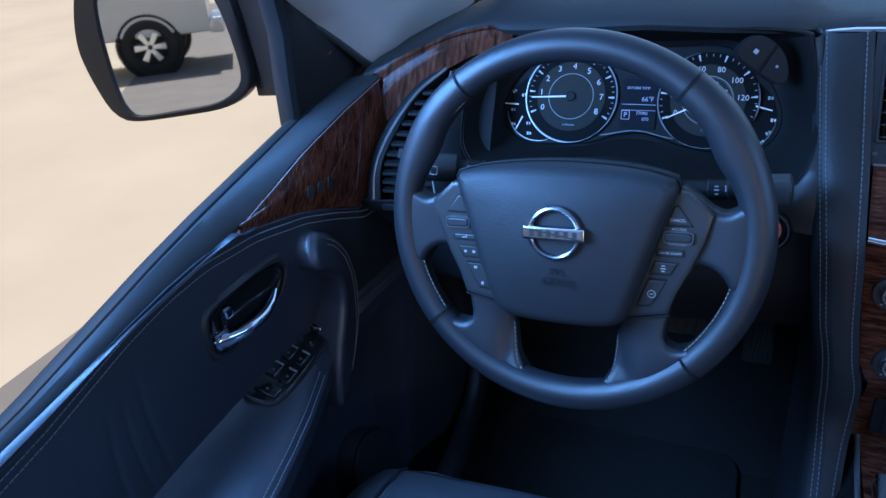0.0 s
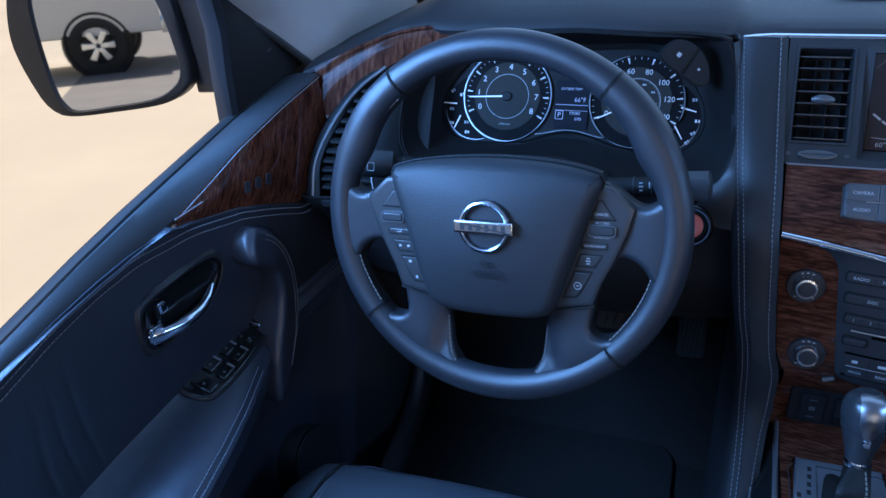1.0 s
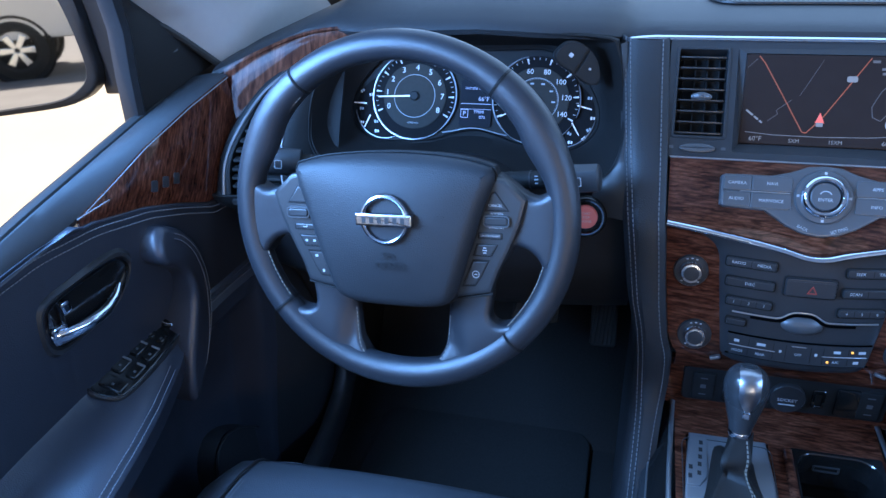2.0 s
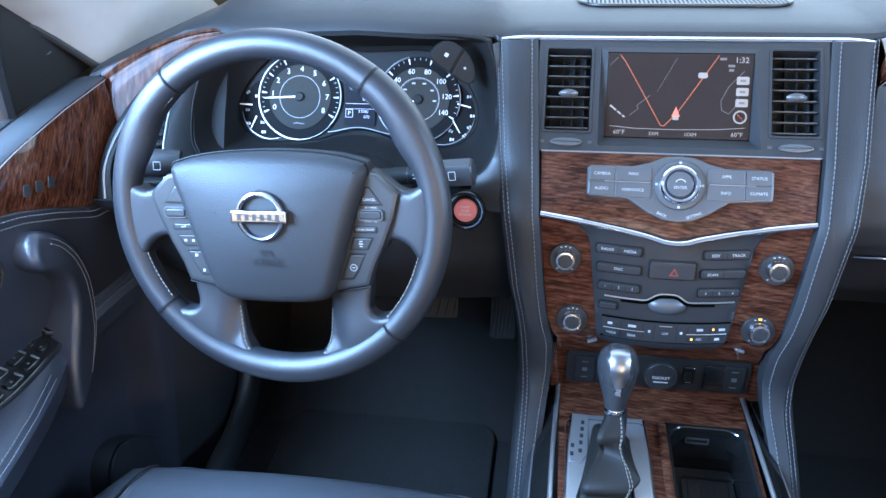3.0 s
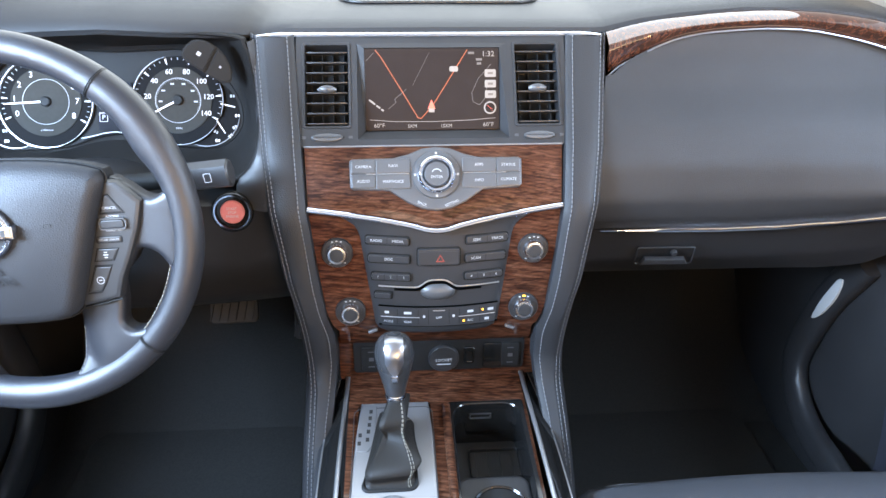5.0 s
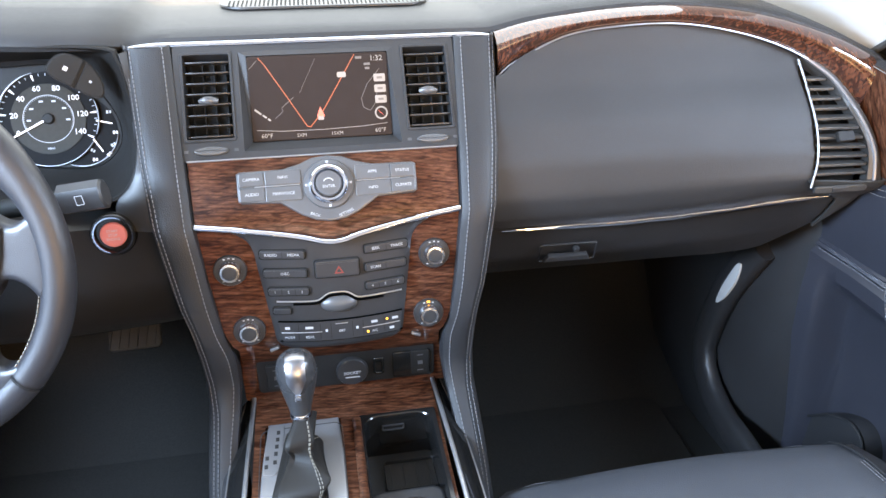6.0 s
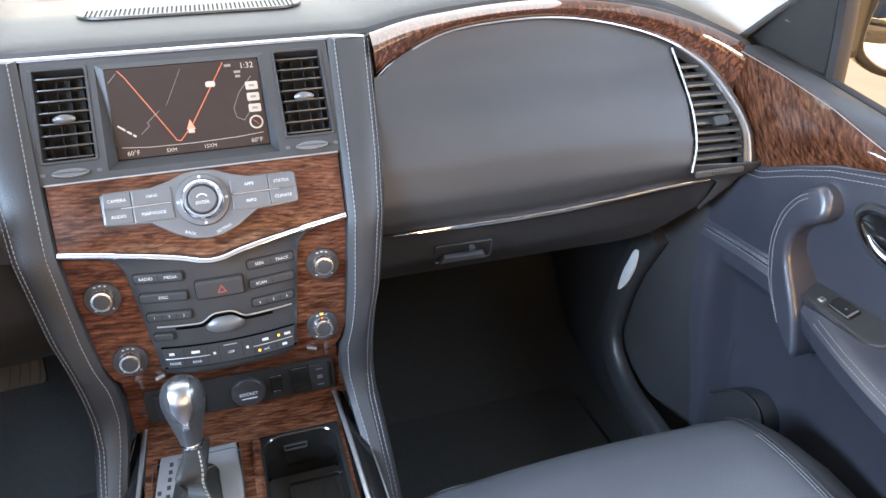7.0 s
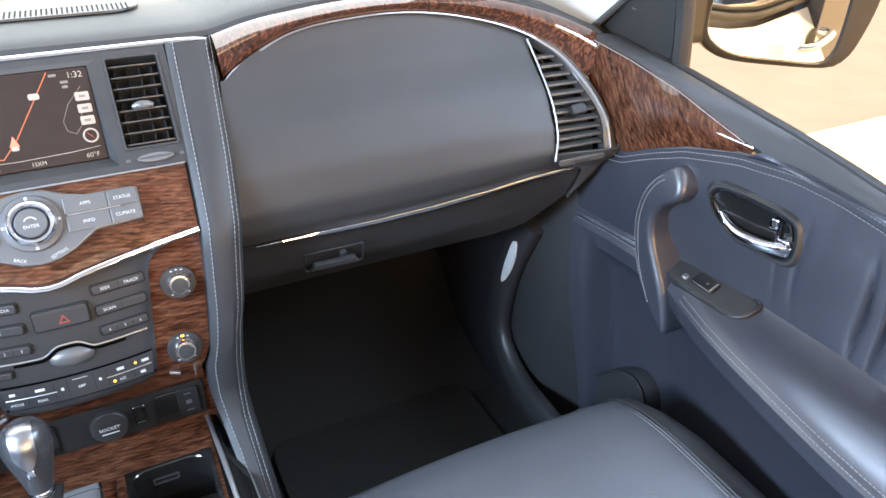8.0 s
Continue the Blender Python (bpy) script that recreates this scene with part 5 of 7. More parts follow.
# upper veneer with its brow
def bow(x, k):
    return k * (1 - min(1, (x / 0.168) ** 2))


def v_line(x):
    """Height of the brow line below the veneer: y, z."""
    a = abs(x)
    return curve_at([(0, 0.712, 1.1965), (0.012, 0.7125, 1.1972), (0.03, 0.7165, 1.2005), (0.07, 0.7235, 1.2055), (0.12, 0.7315, 1.2110), (0.17, 0.738, 1.2155)], a)


rows = []
for t in np.linspace(0, 1, 12):
    row = []
    for x in np.linspace(-0.1685, 0.1685, 41):
        yv, zv = v_line(x)
        a, c = Vector((x, 0.778, 1.281)), Vector((x * 0.982, yv, zv))
        row.append(a.lerp(c, t) + Vector((0, -0.85, 0.52)) * bow(x, 0.010) * math.sin(math.pi * t))
    rows.append(row)
part("upper_veneer", sheet(rows, 0.006, flip=True), WOOD, stack, "lacquered brown veneer panel")
part("veneer_line", tube([(x, 0.7775, 1.2815) for x in np.linspace(-0.169, 0.169, 12)], 0.0012, 6), SILVER, stack, "thin bright line")
brow = [(x * 0.985, v_line(x)[0] - 0.004, v_line(x)[1] - 0.002) for x in np.linspace(-0.168, 0.168, 49)]
part("chrome_brow", tube(brow, lambda t: (0.0050 + 0.0040 * math.exp(-((t - 0.5) / 0.12) ** 2), 0.0040), 12), CHROME, stack, "bright curved metal strip")

# control panel on the veneer
CM = WPM @ pose(0, -0.041, 0.0165)
ctl = [(-0.110, 0.019), (-0.106, 0.0215), (-0.055, 0.022), (-0.035, 0.027), (-0.018, 0.034), (0, 0.036), (0.018, 0.034), (0.035, 0.027), (0.055, 0.022), (0.106, 0.0215), (0.110, 0.019), (0.1095, -0.014), (0.106, -0.0165), (0.060, -0.019), (0.036, -0.035), (0.018, -0.043), (0, -0.0455), (-0.018, -0.043), (-0.036, -0.035), (-0.060, -0.019), (-0.106, -0.0165), (-0.1095, -0.014)]
cpn = part("control_panel", plate(ctl, 0.004, CM, 0.002, base=-0.02), BUTTON, stack, "silver grey control panel with a round dial")
for sx in (-1, 1):
    for x0, x1, nm in ((0.0775, 0.1075, "outer"), (0.033, 0.0765, "inner")):
        for up in (0, 1):
            y0, y1 = ((0.003, 0.0195 if nm == "outer" else 0.021) if up else (-0.0155 if nm == "outer" else -0.017, 0.0012))
            b2 = part("key", plate(rrect(x1 - x0, y1 - y0, 0.0012, 2, sx * (x0 + x1) / 2, (y0 + y1) / 2), 0.0055, CM, 0.001, base=0.003), BUTTON, cpn)
            word = {(-1, "outer", 1): "CAMERA", (-1, "inner", 1): "NAVI", (-1, "outer", 0): "AUDIO", (-1, "inner", 0): "MAP/VOICE", (1, "inner", 1): "APPS", (1, "outer", 1): "STATUS", (1, "inner", 0): "INFO", (1, "outer", 0): "CLIMATE"}[sx, nm, up]
            part("print", writing(word, 0.0052, CM @ pose(sx * (x0 + x1) / 2, (y0 + y1) / 2, 0.0056)), LABEL, b2)
    part("bright_line", bars([(sx * 0.062, 0.0020, 0.054, 0.0010)], CM @ pose(0, 0, 0.0052)), SILVER, cpn)
    part("print", writing("BACK" if sx < 0 else "SETTING", 0.0048, CM @ pose(sx * 0.019, -0.0365, 0.0042) @ pose(0, 0, 0, 0, 0, sx * 22)), LABEL, cpn)
dial = part("dial", lathe([(0.0305, 0.0), (0.0305, 0.006), (0.0295, 0.0075), (0.0245, 0.008), (0.024, 0.006)], CM, 48), BUTTON, cpn, "round selector dial")
part("dial_ring", lathe([(0.0245, 0.006), (0.0243, 0.0110), (0.0232, 0.0136), (0.0212, 0.0150), (0.0190, 0.0148), (0.0173, 0.0132), (0.0165, 0.0110), (0.0165, 0.006)], CM, 56), CHROME, dial, "bright ring")
part("dial_key", lathe([(0.0158, 0.006), (0.0158, 0.0125), (0.0145, 0.0138), (0, 0.0142)], CM, 36), BUTTON, dial, "grey centre key")
part("print", writing("ENTER", 0.0052, CM @ pose(0, -0.004, 0.0142)), LABEL, dial)
part("print", tube([CM @ Vector((0.006 * math.cos(a), 0.001 + 0.005 * math.sin(a), 0.0142)) for a in np.linspace(0.3, 2.84, 10)], 0.0007, 5), LABEL, dial)
part("arrow", bars([(0.0272 * math.cos(a), 0.0272 * math.sin(a), 0.0028, 0.0028) for a in (0, math.pi / 2, math.pi, -math.pi / 2)], CM @ pose(0, 0, 0.0078)), LABEL, dial)

# lower veneer cheeks and the radio panel between them
def low_y(z):
    return curve_at([(1.030, 0.717), (1.045, 0.711), (1.068, 0.714), (1.2155, 0.738)], z)[0]


rows = []
for z in np.linspace(1.214, 1.032, 16):
    xe = curve_at([(1.03, 0.132), (1.05, 0.144), (1.068, 0.150), (1.15, 0.160), (1.2155, 0.166)], z)[0]
    rows.append([(xe * t, low_y(z), z) for t in np.linspace(-1, 1, 21)])
part("lower_veneer", sheet(rows, 0.006, flip=True), WOOD, stack, "lacquered brown veneer cheeks")
left = [(0.160, 1.2130), (0.140, 1.2065), (0.120, 1.1985), (0.107, 1.189), (0.1005, 1.175), (0.098, 1.155), (0.092, 1.110), (0.086, 1.065), (0.084, 1.050), (0.081, 1.0425), (0.074, 1.0375)]
edge = spline([(p[0], 0, p[1]) for p in left], 30)
rows = []
for p in edge:
    row = []
    for t in np.linspace(-1, 1, 25):
        x = p[0] * t
        # the panel's upper edge follows the brow
        z = p[2]
        if z > 1.18:
            z = min(z, v_line(x)[1] - 0.004 + 0.0 * t)
        y = low_y(z) - 0.004 - 0.012 * (1 - t * t) * min(1, p[0] / 0.1)
        if abs(t) == 1:
            y += 0.004
        row.append((x, y, z))
    rows.append(row)
part("radio_panel", sheet(rows, 0.004, flip=True), GREY, stack, "charcoal radio and climate panel")


def panel_frame(x, z, out=0.0):
    """On the face of the radio panel."""
    y = low_y(z) - 0.004 - 0.012 * (1 - min(1, (x / 0.095) ** 2)) - out
    return frame_at((x, y, z), (1, 2.3 * x, 0), (0, 0.1627, 1))


radio = thing("car_radio", (0, 0.70, 1.05), "charcoal car radio keys, disc slot and climate keys", "car radio")


def key(x, z, w, h, words, out=0.004, lamp=None):
    m = panel_frame(x, z)
    part("key_gap", plate(rrect(w + 0.0036, h + 0.0036, min(0.004, h / 3), 3), 0.0012, m, 0.0002, base=-0.004), DEEP, radio)
    k_ = part("key", plate(rrect(w, h, min(0.003, h / 3), 3), out, m, 0.0012, base=-0.004), GREY, radio)
    part("key_edge", bars([(0, h * 0.36, w * 0.94, 0.0006)], m @ pose(0, 0, out - 0.0003)), BUTTON, k_)
    n_ = len(words)
    for i, wd in enumerate(words):
        xx = w * ((i + 0.5) / n_ - 0.5)
        if wd:
            part("print", writing(wd, min(0.0052, h * 0.5), m @ pose(xx, 0, out)), LABEL, k_)
        if i:
            part("gap", bars([(w * (i / n_ - 0.5), 0, 0.0006, h * 0.8)], m @ pose(0, 0, out - 0.0001)), DEEP, k_)
    return k_, m


key(-0.0645, 1.1735, 0.056, 0.0105, ("RADIO", "MEDIA"))
key(-0.063, 1.1485, 0.054, 0.0105, ("DISC", ))
key(-0.061, 1.1235, 0.051, 0.0095, ("1", "2", "3"))
key(0.0655, 1.1735, 0.056, 0.0105, ("SEEK", "TRACK"))
key(0.0640, 1.1485, 0.054, 0.0105, ("SCAN", ""))
key(0.0620, 1.1235, 0.051, 0.0095, ("4", "5", "6"))
key(-0.072, 1.0965, 0.022, 0.008, ("",))
hz, hm = key(0.002, 1.1525, 0.055, 0.0225, ("",), 0.0045)
HAZ = material("dull red hazard mark", (0.28, 0.03, 0.02), 0.5)
part("hazard_mark", ring_plate([(-0.006, -0.0045), (0.006, -0.0045), (0, 0.006)], [(-0.0035, -0.003), (0.0035, -0.003), (0, 0.0032)], 0.0048, hm @ pose(0.002, -0.002, 0), 0.0002, base=0.004), HAZ, hz, "red warning triangle")
# disc slot with its raised middle
sp = [panel_frame(x, 1.110 + 0.0105 * math.exp(-(x / 0.020) ** 4), 0.002).translation for x in np.linspace(-0.078, 0.084, 40)]
part("slot_rim", tube(sp, lambda t: (0.0010, 0.0011), 8), SILVER, radio, "bright slot edge")
VOID = material("unlit slot", (0.002, 0.002, 0.002), 0.9, spec=0.0)
part("slot", tube([p + Vector((0, -0.0018, -0.0030)) for p in sp[5:-6]], (0.0006, 0.0019), 8, up=(0, 0, 1)), VOID, radio, "black disc slot")
part("slot_bump", lathe([(0, 0.007), (0.012, 0.006), (0.020, 0.003), (0.0235, 0)], panel_frame(0.001, 1.103) @ Matrix.Diagonal((1, 0.52, 1, 1)), 28), BUTTON, radio, "raised silver oval")
# climate key block, curved like the panel
def climate(x, dz, out=0.0034):
    return panel_frame(x + 0.002, 1.066 + dz, out)


rows = []
for f in np.linspace(0, 1, 5):
    half = 0.081 - 0.004 * f
    rows.append([climate(x, 0.0145 - 0.027 * f, 0.0030).translation for x in np.linspace(-half, half, 25)])
blk = part("climate_keys", sheet(rows, 0.006, flip=True), GREY, radio, "charcoal climate key block")
for dz in (0.0150, -0.0130):
    part("block_edge", tube([climate(x, dz, 0.0012).translation for x in np.linspace(-0.081, 0.081, 25)], 0.0012, 6), VOID, blk)
for x, w, dz in ((-0.052, 0.052, 0.0005), (0.052, 0.050, 0.0005), (0, 0.016, 0.0105)):
    part("bright_line", tube([climate(x + w * t, dz, 0.0030).translation for t in np.linspace(-0.5, 0.5, 8)], 0.0006, 5), SILVER, blk)
for x in (-0.056, -0.028, -0.014, 0.014, 0.028, 0.056):
    part("gap", bars([(0, 0, 0.0006, 0.022)], climate(x, 0.001, 0.0029)), DEEP, blk)
for x, dz, w in ((-0.07, 0.007, 0.006), (-0.042, 0.007, 0.010), (0.043, 0.007, 0.008), (0.071, 0.007, 0.008), (-0.020, 0.002, 0.003), (0.020, 0.002, 0.003), (0.066, -0.0065, 0.006)):
    part("print", bars([(0, 0, w, 0.0034)], climate(x, dz, 0.0030)), LABEL, blk)
for x, dz, wd in ((-0.068, -0.0065, "MODE"), (-0.042, -0.0065, "REAR"), (0.0, 0.0, "OFF"), (0.043, -0.0065, "A/C")):
    part("print", writing(wd, 0.0046, climate(x, dz, 0.0031)), LABEL, blk)
for x, dz in ((0.034, -0.0065), (0.060, 0.0075)):
    part("lamp", lathe([(0, 0.0012), (0.0013, 0.001), (0.0016, 0.0)], climate(x, dz, 0.0030), 10), AMBER, blk, "lit amber lamp")

# four rotary knobs on the cheeks
for x, z, lit in ((-0.131, 1.153, 0), (-0.117, 1.068, 0), (0.130, 1.153, 0), (0.120, 1.068, 1)):
    m = frame_at((x, low_y(z), z), (1, 0, 0), (0, 0.1627, 1)) @ Matrix.Diagonal((0.84, 0.84, 0.9, 1))
    kb = thing("rotary_knob", m.translation, "round silver rotary knob in a dark collar", "knob", "centre stack knobs")
    part("collar", lathe([(0.0245, 0), (0.0245, 0.003), (0.0235, 0.0042), (0.0165, 0.0042), (0.0160, 0.002)], m, 36), GREY, kb, "dark grey collar")
    part("grip", lathe([(0.0166, 0.0), (0.0162, 0.006), (0.0152, 0.0125), (0.0140, 0.0148), (0.0112, 0.0152)], m, 36), GRIP_METAL, kb, "bright tapered grip")
    part("cap", lathe([(0.0114, 0.010), (0.0114, 0.0150), (0.0102, 0.0166), (0, 0.0172)], m, 30), GREY, kb, "dark grey cap")
    part("print", bars([(0.020 * math.cos(radians(a)), 0.020 * math.sin(radians(a)), 0.003, 0.0016) for a in (70, 90, 110, 235, 305)], m @ pose(0, 0, 0.0041)), LABEL, kb)
    if lit:
        part("lamp", bars([(0.0, 0.0205, 0.005, 0.003)], m @ pose(0, 0, 0.0042)), AMBER, kb, "lit amber mark")

# recess with sockets and seat heater switches
rows = [[(x, y, z) for x in np.linspace(-0.135, 0.135, 12)] for y, z in ((0.716, 1.034), (0.722, 1.014), (0.732, 1.000))]
part("veneer_lip", sheet(rows, 0.005, flip=True), WOOD, stack, "brown veneer lip")
SKM = frame_at((0.006, 0.735, 0.9725), (1, 0, 0), (0, 0.04, 1))
sk = thing("switch_row", (0.006, 0.735, 0.945), "black row of seat heater switches and sockets", "switch panel")
part("panel", plate(rrect(0.250, 0.054, 0.006, 4), 0.003, SKM, 0.001, base=-0.01), DEEP, sk, "black plastic panel")
part("veneer_frame", plate(rrect(0.292, 0.078, 0.004, 3, 0, -0.002), -0.002, SKM, 0.001, base=-0.012), WOOD, stack, "brown veneer round the switches")
for x, w in ((-0.099, 0.028), (-0.063, 0.022), (0.078, 0.028), (0.104, 0.028)):
    sw = part("switch", plate(rrect(w, 0.042, 0.003, 3, x, -0.001), 0.0065, SKM, 0.0015, base=0.002), PIANO if abs(x) < 0.08 else DEEP, sk, "black rocker switch")
    if abs(x) > 0.08:
        part("print", bars([(x, 0.012, 0.009, 0.0016), (x, -0.001, 0.007, 0.006), (x, -0.014, 0.009, 0.0016)], SKM @ pose(0, 0, 0.0064)), BUTTON, sw)
sock = part("socket_cap", lathe([(0.0225, 0.002), (0.0225, 0.008), (0.021, 0.010), (0, 0.0105)], SKM @ pose(0.006, -0.003, 0), 32), HARD, sk, "round socket cap")
part("print", writing("SOCKET", 0.0066, SKM @ pose(0.006, -0.004, 0.0106)), LABEL, sock)
part("print", bars([(0.006, -0.011, 0.020, 0.0016)], SKM @ pose(0, 0, 0.0104)), LABEL, sock)
part("usb_port", ring_plate(rrect(0.016, 0.028, 0.003, 3, 0.044, 0.0), rrect(0.008, 0.018, 0.001, 3, 0.044, -0.002), 0.006, SKM, 0.001, base=0.002), PIANO, sk, "small socket frame")
for x in (-0.088, 0.102):
    part("clip", plate(rrect(0.013, 0.004, 0.001, 2), 0.005, frame_at((x, 0.712, 1.037), (1, 0, -0.4 if x > 0 else 0.4), (0, 0.1, 1)), 0.001), SILVER, stack, "small bright clip")

# leather-wrapped uprights at both sides
BOLD = {"step": 0.0060, "length": 0.0042, "r": 0.0006}
UPR = [(0.58, 0.150, 0.196, 0.500), (0.80, 0.150, 0.192, 0.560), (0.88, 0.150, 0.188, 0.615), (0.92, 0.148, 0.186, 0.660), (0.95, 0.143, 0.185, 0.700), (0.985, 0.139, 0.187, 0.718), (1.03, 0.140, 0.190, 0.717), (1.07, 0.150, 0.195, 0.716), (1.11, 0.156, 0.204, 0.719), (1.2, 0.165, 0.2165, 0.732), (1.2155, 0.167, 0.219, 0.736), (1.28, 0.171, 0.2275, 0.776), (1.35, 0.176, 0.2355, 0.832), (1.398, 0.179, 0.2405, 0.868), (1.41, 0.180, 0.2415, 0.874)]
for s in (1, -1):
    SIDE[0] = s
    up = thing("upright", (0.18, 0.76, 0.60), "black leather-wrapped upright with pale double stitching", "trim panel", "centre stack uprights")
    rows, r1, r2 = [], [], []
    for z in np.linspace(1.404, 0.60, 60):
        xi, xo, y = curve_at(UPR, z)
        prof = [(xi - 0.001, y + 0.012), (xi + 0.001, y - 0.006), (xi + 0.008, y - 0.012), (xi + 0.3 * (xo - xi), y - 0.014), (xi + 0.6 * (xo - xi), y - 0.014), (xo - 0.014, y - 0.010), (xo - 0.005, y - 0.002), (xo, y + 0.012), (xo + 0.002, y + 0.03), (xo + 0.002, y + 0.10), (xo + 0.002, y + 0.30)]
        rows.append([(p[0], p[1], z + (p[1] - y) * 0.10) for p in prof])
        if z > 0.70:
            r1.append((xi + 0.009, y - 0.0125, z))
            r2.append((xo - 0.0075, y - 0.0045, z))
    part("cover", sheet(rows, 0.004, flip=True), LEATHER_DULL, up, "black leather cover")
    part("stitching", stitches(r1, up=(0, -1, 0.3), **BOLD), THREAD, up, "pale stitching", kind="stuff")
    part("stitching", stitches(r2, up=(0.6, -1, 0.3), **BOLD), THREAD, up, "pale stitching", kind="stuff")
    part("stitching", stitches([(p[0] - 0.0055, p[1] - 0.0045, p[2]) for p in r2], up=(0, -1, 0.3), **BOLD), THREAD, up, "pale stitching", kind="stuff")
SIDE[0] = 1

# ---------------------------------------------------------------- centre console
TM = frame_at((0, 0.67, 0.925), (1, 0, 0), (0, 1, 0.07))
console = thing("floor_console", (0, 0.45, 0.55), "floor console with brown veneer top and silver edges", "center console")
# veneer top with openings for the gear plate and the tray
tray = (0.018, 0.118, -0.27, 0.006)
part("veneer_top", frame_with_holes(TM, -0.126, 0.126, -0.40, 0.066, (tray, (-0.112, -0.010, -0.36, 0.010)), 0.002, -0.012), WOOD, console, "lacquered brown veneer top")
rows = [[(x, y, z) for x in np.linspace(-0.126, 0.126, 8)] for y, z in ((0.734, 0.947), (0.736, 0.938), (0.733, 0.931))]
part("veneer_back", sheet(rows, 0.004, flip=True), WOOD, console)
for s in (1, -1):
    SIDE[0] = s
    edge_ = [(0.1275, 0.735, 0.934), (0.131, 0.66, 0.926), (0.134, 0.58, 0.920), (0.136, 0.45, 0.911), (0.137, 0.28, 0.899)]
    out_ = [(0.142, 0.738, 0.925), (0.157, 0.66, 0.910), (0.162, 0.58, 0.904), (0.164, 0.45, 0.896), (0.165, 0.28, 0.884)]
    a, c = spline(edge_, 24), spline(out_, 24)
    part("edge_rail", sheet([[p, p.lerp(q, 0.3) + Vector((0, 0, 0.004)), p.lerp(q, 0.7) + Vector((0, 0, 0.003)), q] for p, q in zip(a, c)], 0.003, flip=True), PIANO, console, "gloss black edge rail")
    part("silver_line", tube([p + Vector((0.001, 0, 0.001)) for p in a], (0.0032, 0.0016), 10, up=(0, 0, 1)), SILVER, console, "thin silver line")
    part("silver_line", tube([q + Vector((-0.001, 0, 0.001)) for q in c], 0.0013, 8), SILVER, console, "thin silver line")
    side_ = []
    for p in c:
        side_.append([p, p + Vector((0.006, 0, -0.006)), p + Vector((0.012, 0.0, -0.06)), p + Vector((0.016, 0.0, -0.18)), (p.x + 0.018, p.y, 0.55)])
    part("side_panel", sheet(side_, 0.004, flip=True), LEATHER_DULL, console, "black padded side panel")
SIDE[0] = 1
# tray
bm = frame_with_holes(TM, tray[0] - 0.003, tray[1] + 0.003, tray[2] - 0.003, tray[3] + 0.003, ((tray[0] + 0.002, tray[1] - 0.002, tray[2] + 0.002, tray[3] - 0.002),), 0.0035, -0.085)
tr = part("tray", bm, PIANO, console, "deep black tray")
part("tray_corner", ring_plate(rrect(0.108, 0.284, 0.004, 6, 0.068, -0.132), rrect(0.095, 0.271, 0.024, 6, 0.068, -0.132), 0.0048, TM, 0.0015, base=-0.030), PIANO, tr, "rounded gloss tray surround")
part("tray_floor", plate(rrect(0.1, 0.275, 0.01, 4, 0.068, -0.132), -0.078, TM, 0.001, base=-0.088), RUBBER, tr, "ribbed rubber floor")
for i in range(4):
    part("rib", bars([(0.054 + 0.018 * i, -0.038, 0.0012, 0.044)], TM @ pose(0, 0, -0.078), 0.0014), GREY, tr)
part("tray_lip", ring_plate(rrect(0.074, 0.052, 0.006, 4, 0.081, -0.038), rrect(0.070, 0.048, 0.004, 4, 0.081, -0.038), -0.072, TM, 0.001, base=-0.080), HARD, tr)
part("tray_slot", ring_plate(rrect(0.032, 0.010, 0.002, 3), rrect(0.028, 0.006, 0.001, 3), 0.002, frame_at(TM @ Vector((0.062, 0.0035, -0.020)), (1, 0, 0), (0, 0, 1)), 0.0005, base=0), GREY, tr)
cup = part("cup_insert", plate(rrect(0.096, 0.172, 0.016, 5, 0.068, -0.181), -0.030, TM, 0.004, base=-0.085), HARD, tr, "black cup holder insert")
part("cup_ring", lathe([(0.038, -0.028), (0.036, -0.026), (0.034, -0.028), (0.034, -0.06)], TM @ pose(0.072, -0.150, 0), 40), PIANO, cup, "gloss ring")
part("cup_well", lathe([(0, -0.0285), (0.033, -0.0285)], TM @ pose(0.072, -0.150, 0), 30), DEEP, cup)
sl = [TM @ Vector((0.0115, y, 0.004)) for y in np.linspace(-0.27, 0.004, 14)]
part("roller_lid", tube(sl, lambda t: (0.006, 0.005), 10), WOOD, console, "brown veneer roller edge")
# gear plate
gear = thing("gear_selector", TM @ Vector((-0.064, -0.05, 0)), "automatic gear lever with black leather boot on silver plate", "gear lever")
gp = part("gear_plate", plate([(-0.108, 0.012), (-0.013, 0.012), (-0.009, -0.05), (-0.008, -0.345), (-0.120, -0.345), (-0.119, -0.14), (-0.114, -0.05)], 0.005, TM, 0.003, base=-0.006), PLATE, gear, "satin silver gear plate")
part("plate_line", ring_plate(rrect(0.110, 0.340, 0.012, 4, -0.063, -0.168), rrect(0.108, 0.338, 0.011, 4, -0.063, -0.168), 0.0056, TM, 0.0002, base=0.004), HARD, gp)
part("gate_panel", plate([(-0.108, 0.004), (-0.086, 0.004), (-0.088, -0.060), (-0.098, -0.076), (-0.113, -0.076), (-0.112, -0.040)], 0.0065, TM, 0.001, base=0.004), PLATE, gp, "silver gate panel")
for i, (x, y) in enumerate(((-0.094, -0.006), (-0.095, -0.018), (-0.096, -0.030), (-0.097, -0.042), (-0.098, -0.056), (-0.108, -0.048), (-0.109, -0.062))):
    part("gate_letter", bars([(x, y, 0.0046, 0.0066)], TM @ pose(0, 0, 0.0065)), HARD, gp, "dark gear letter block")
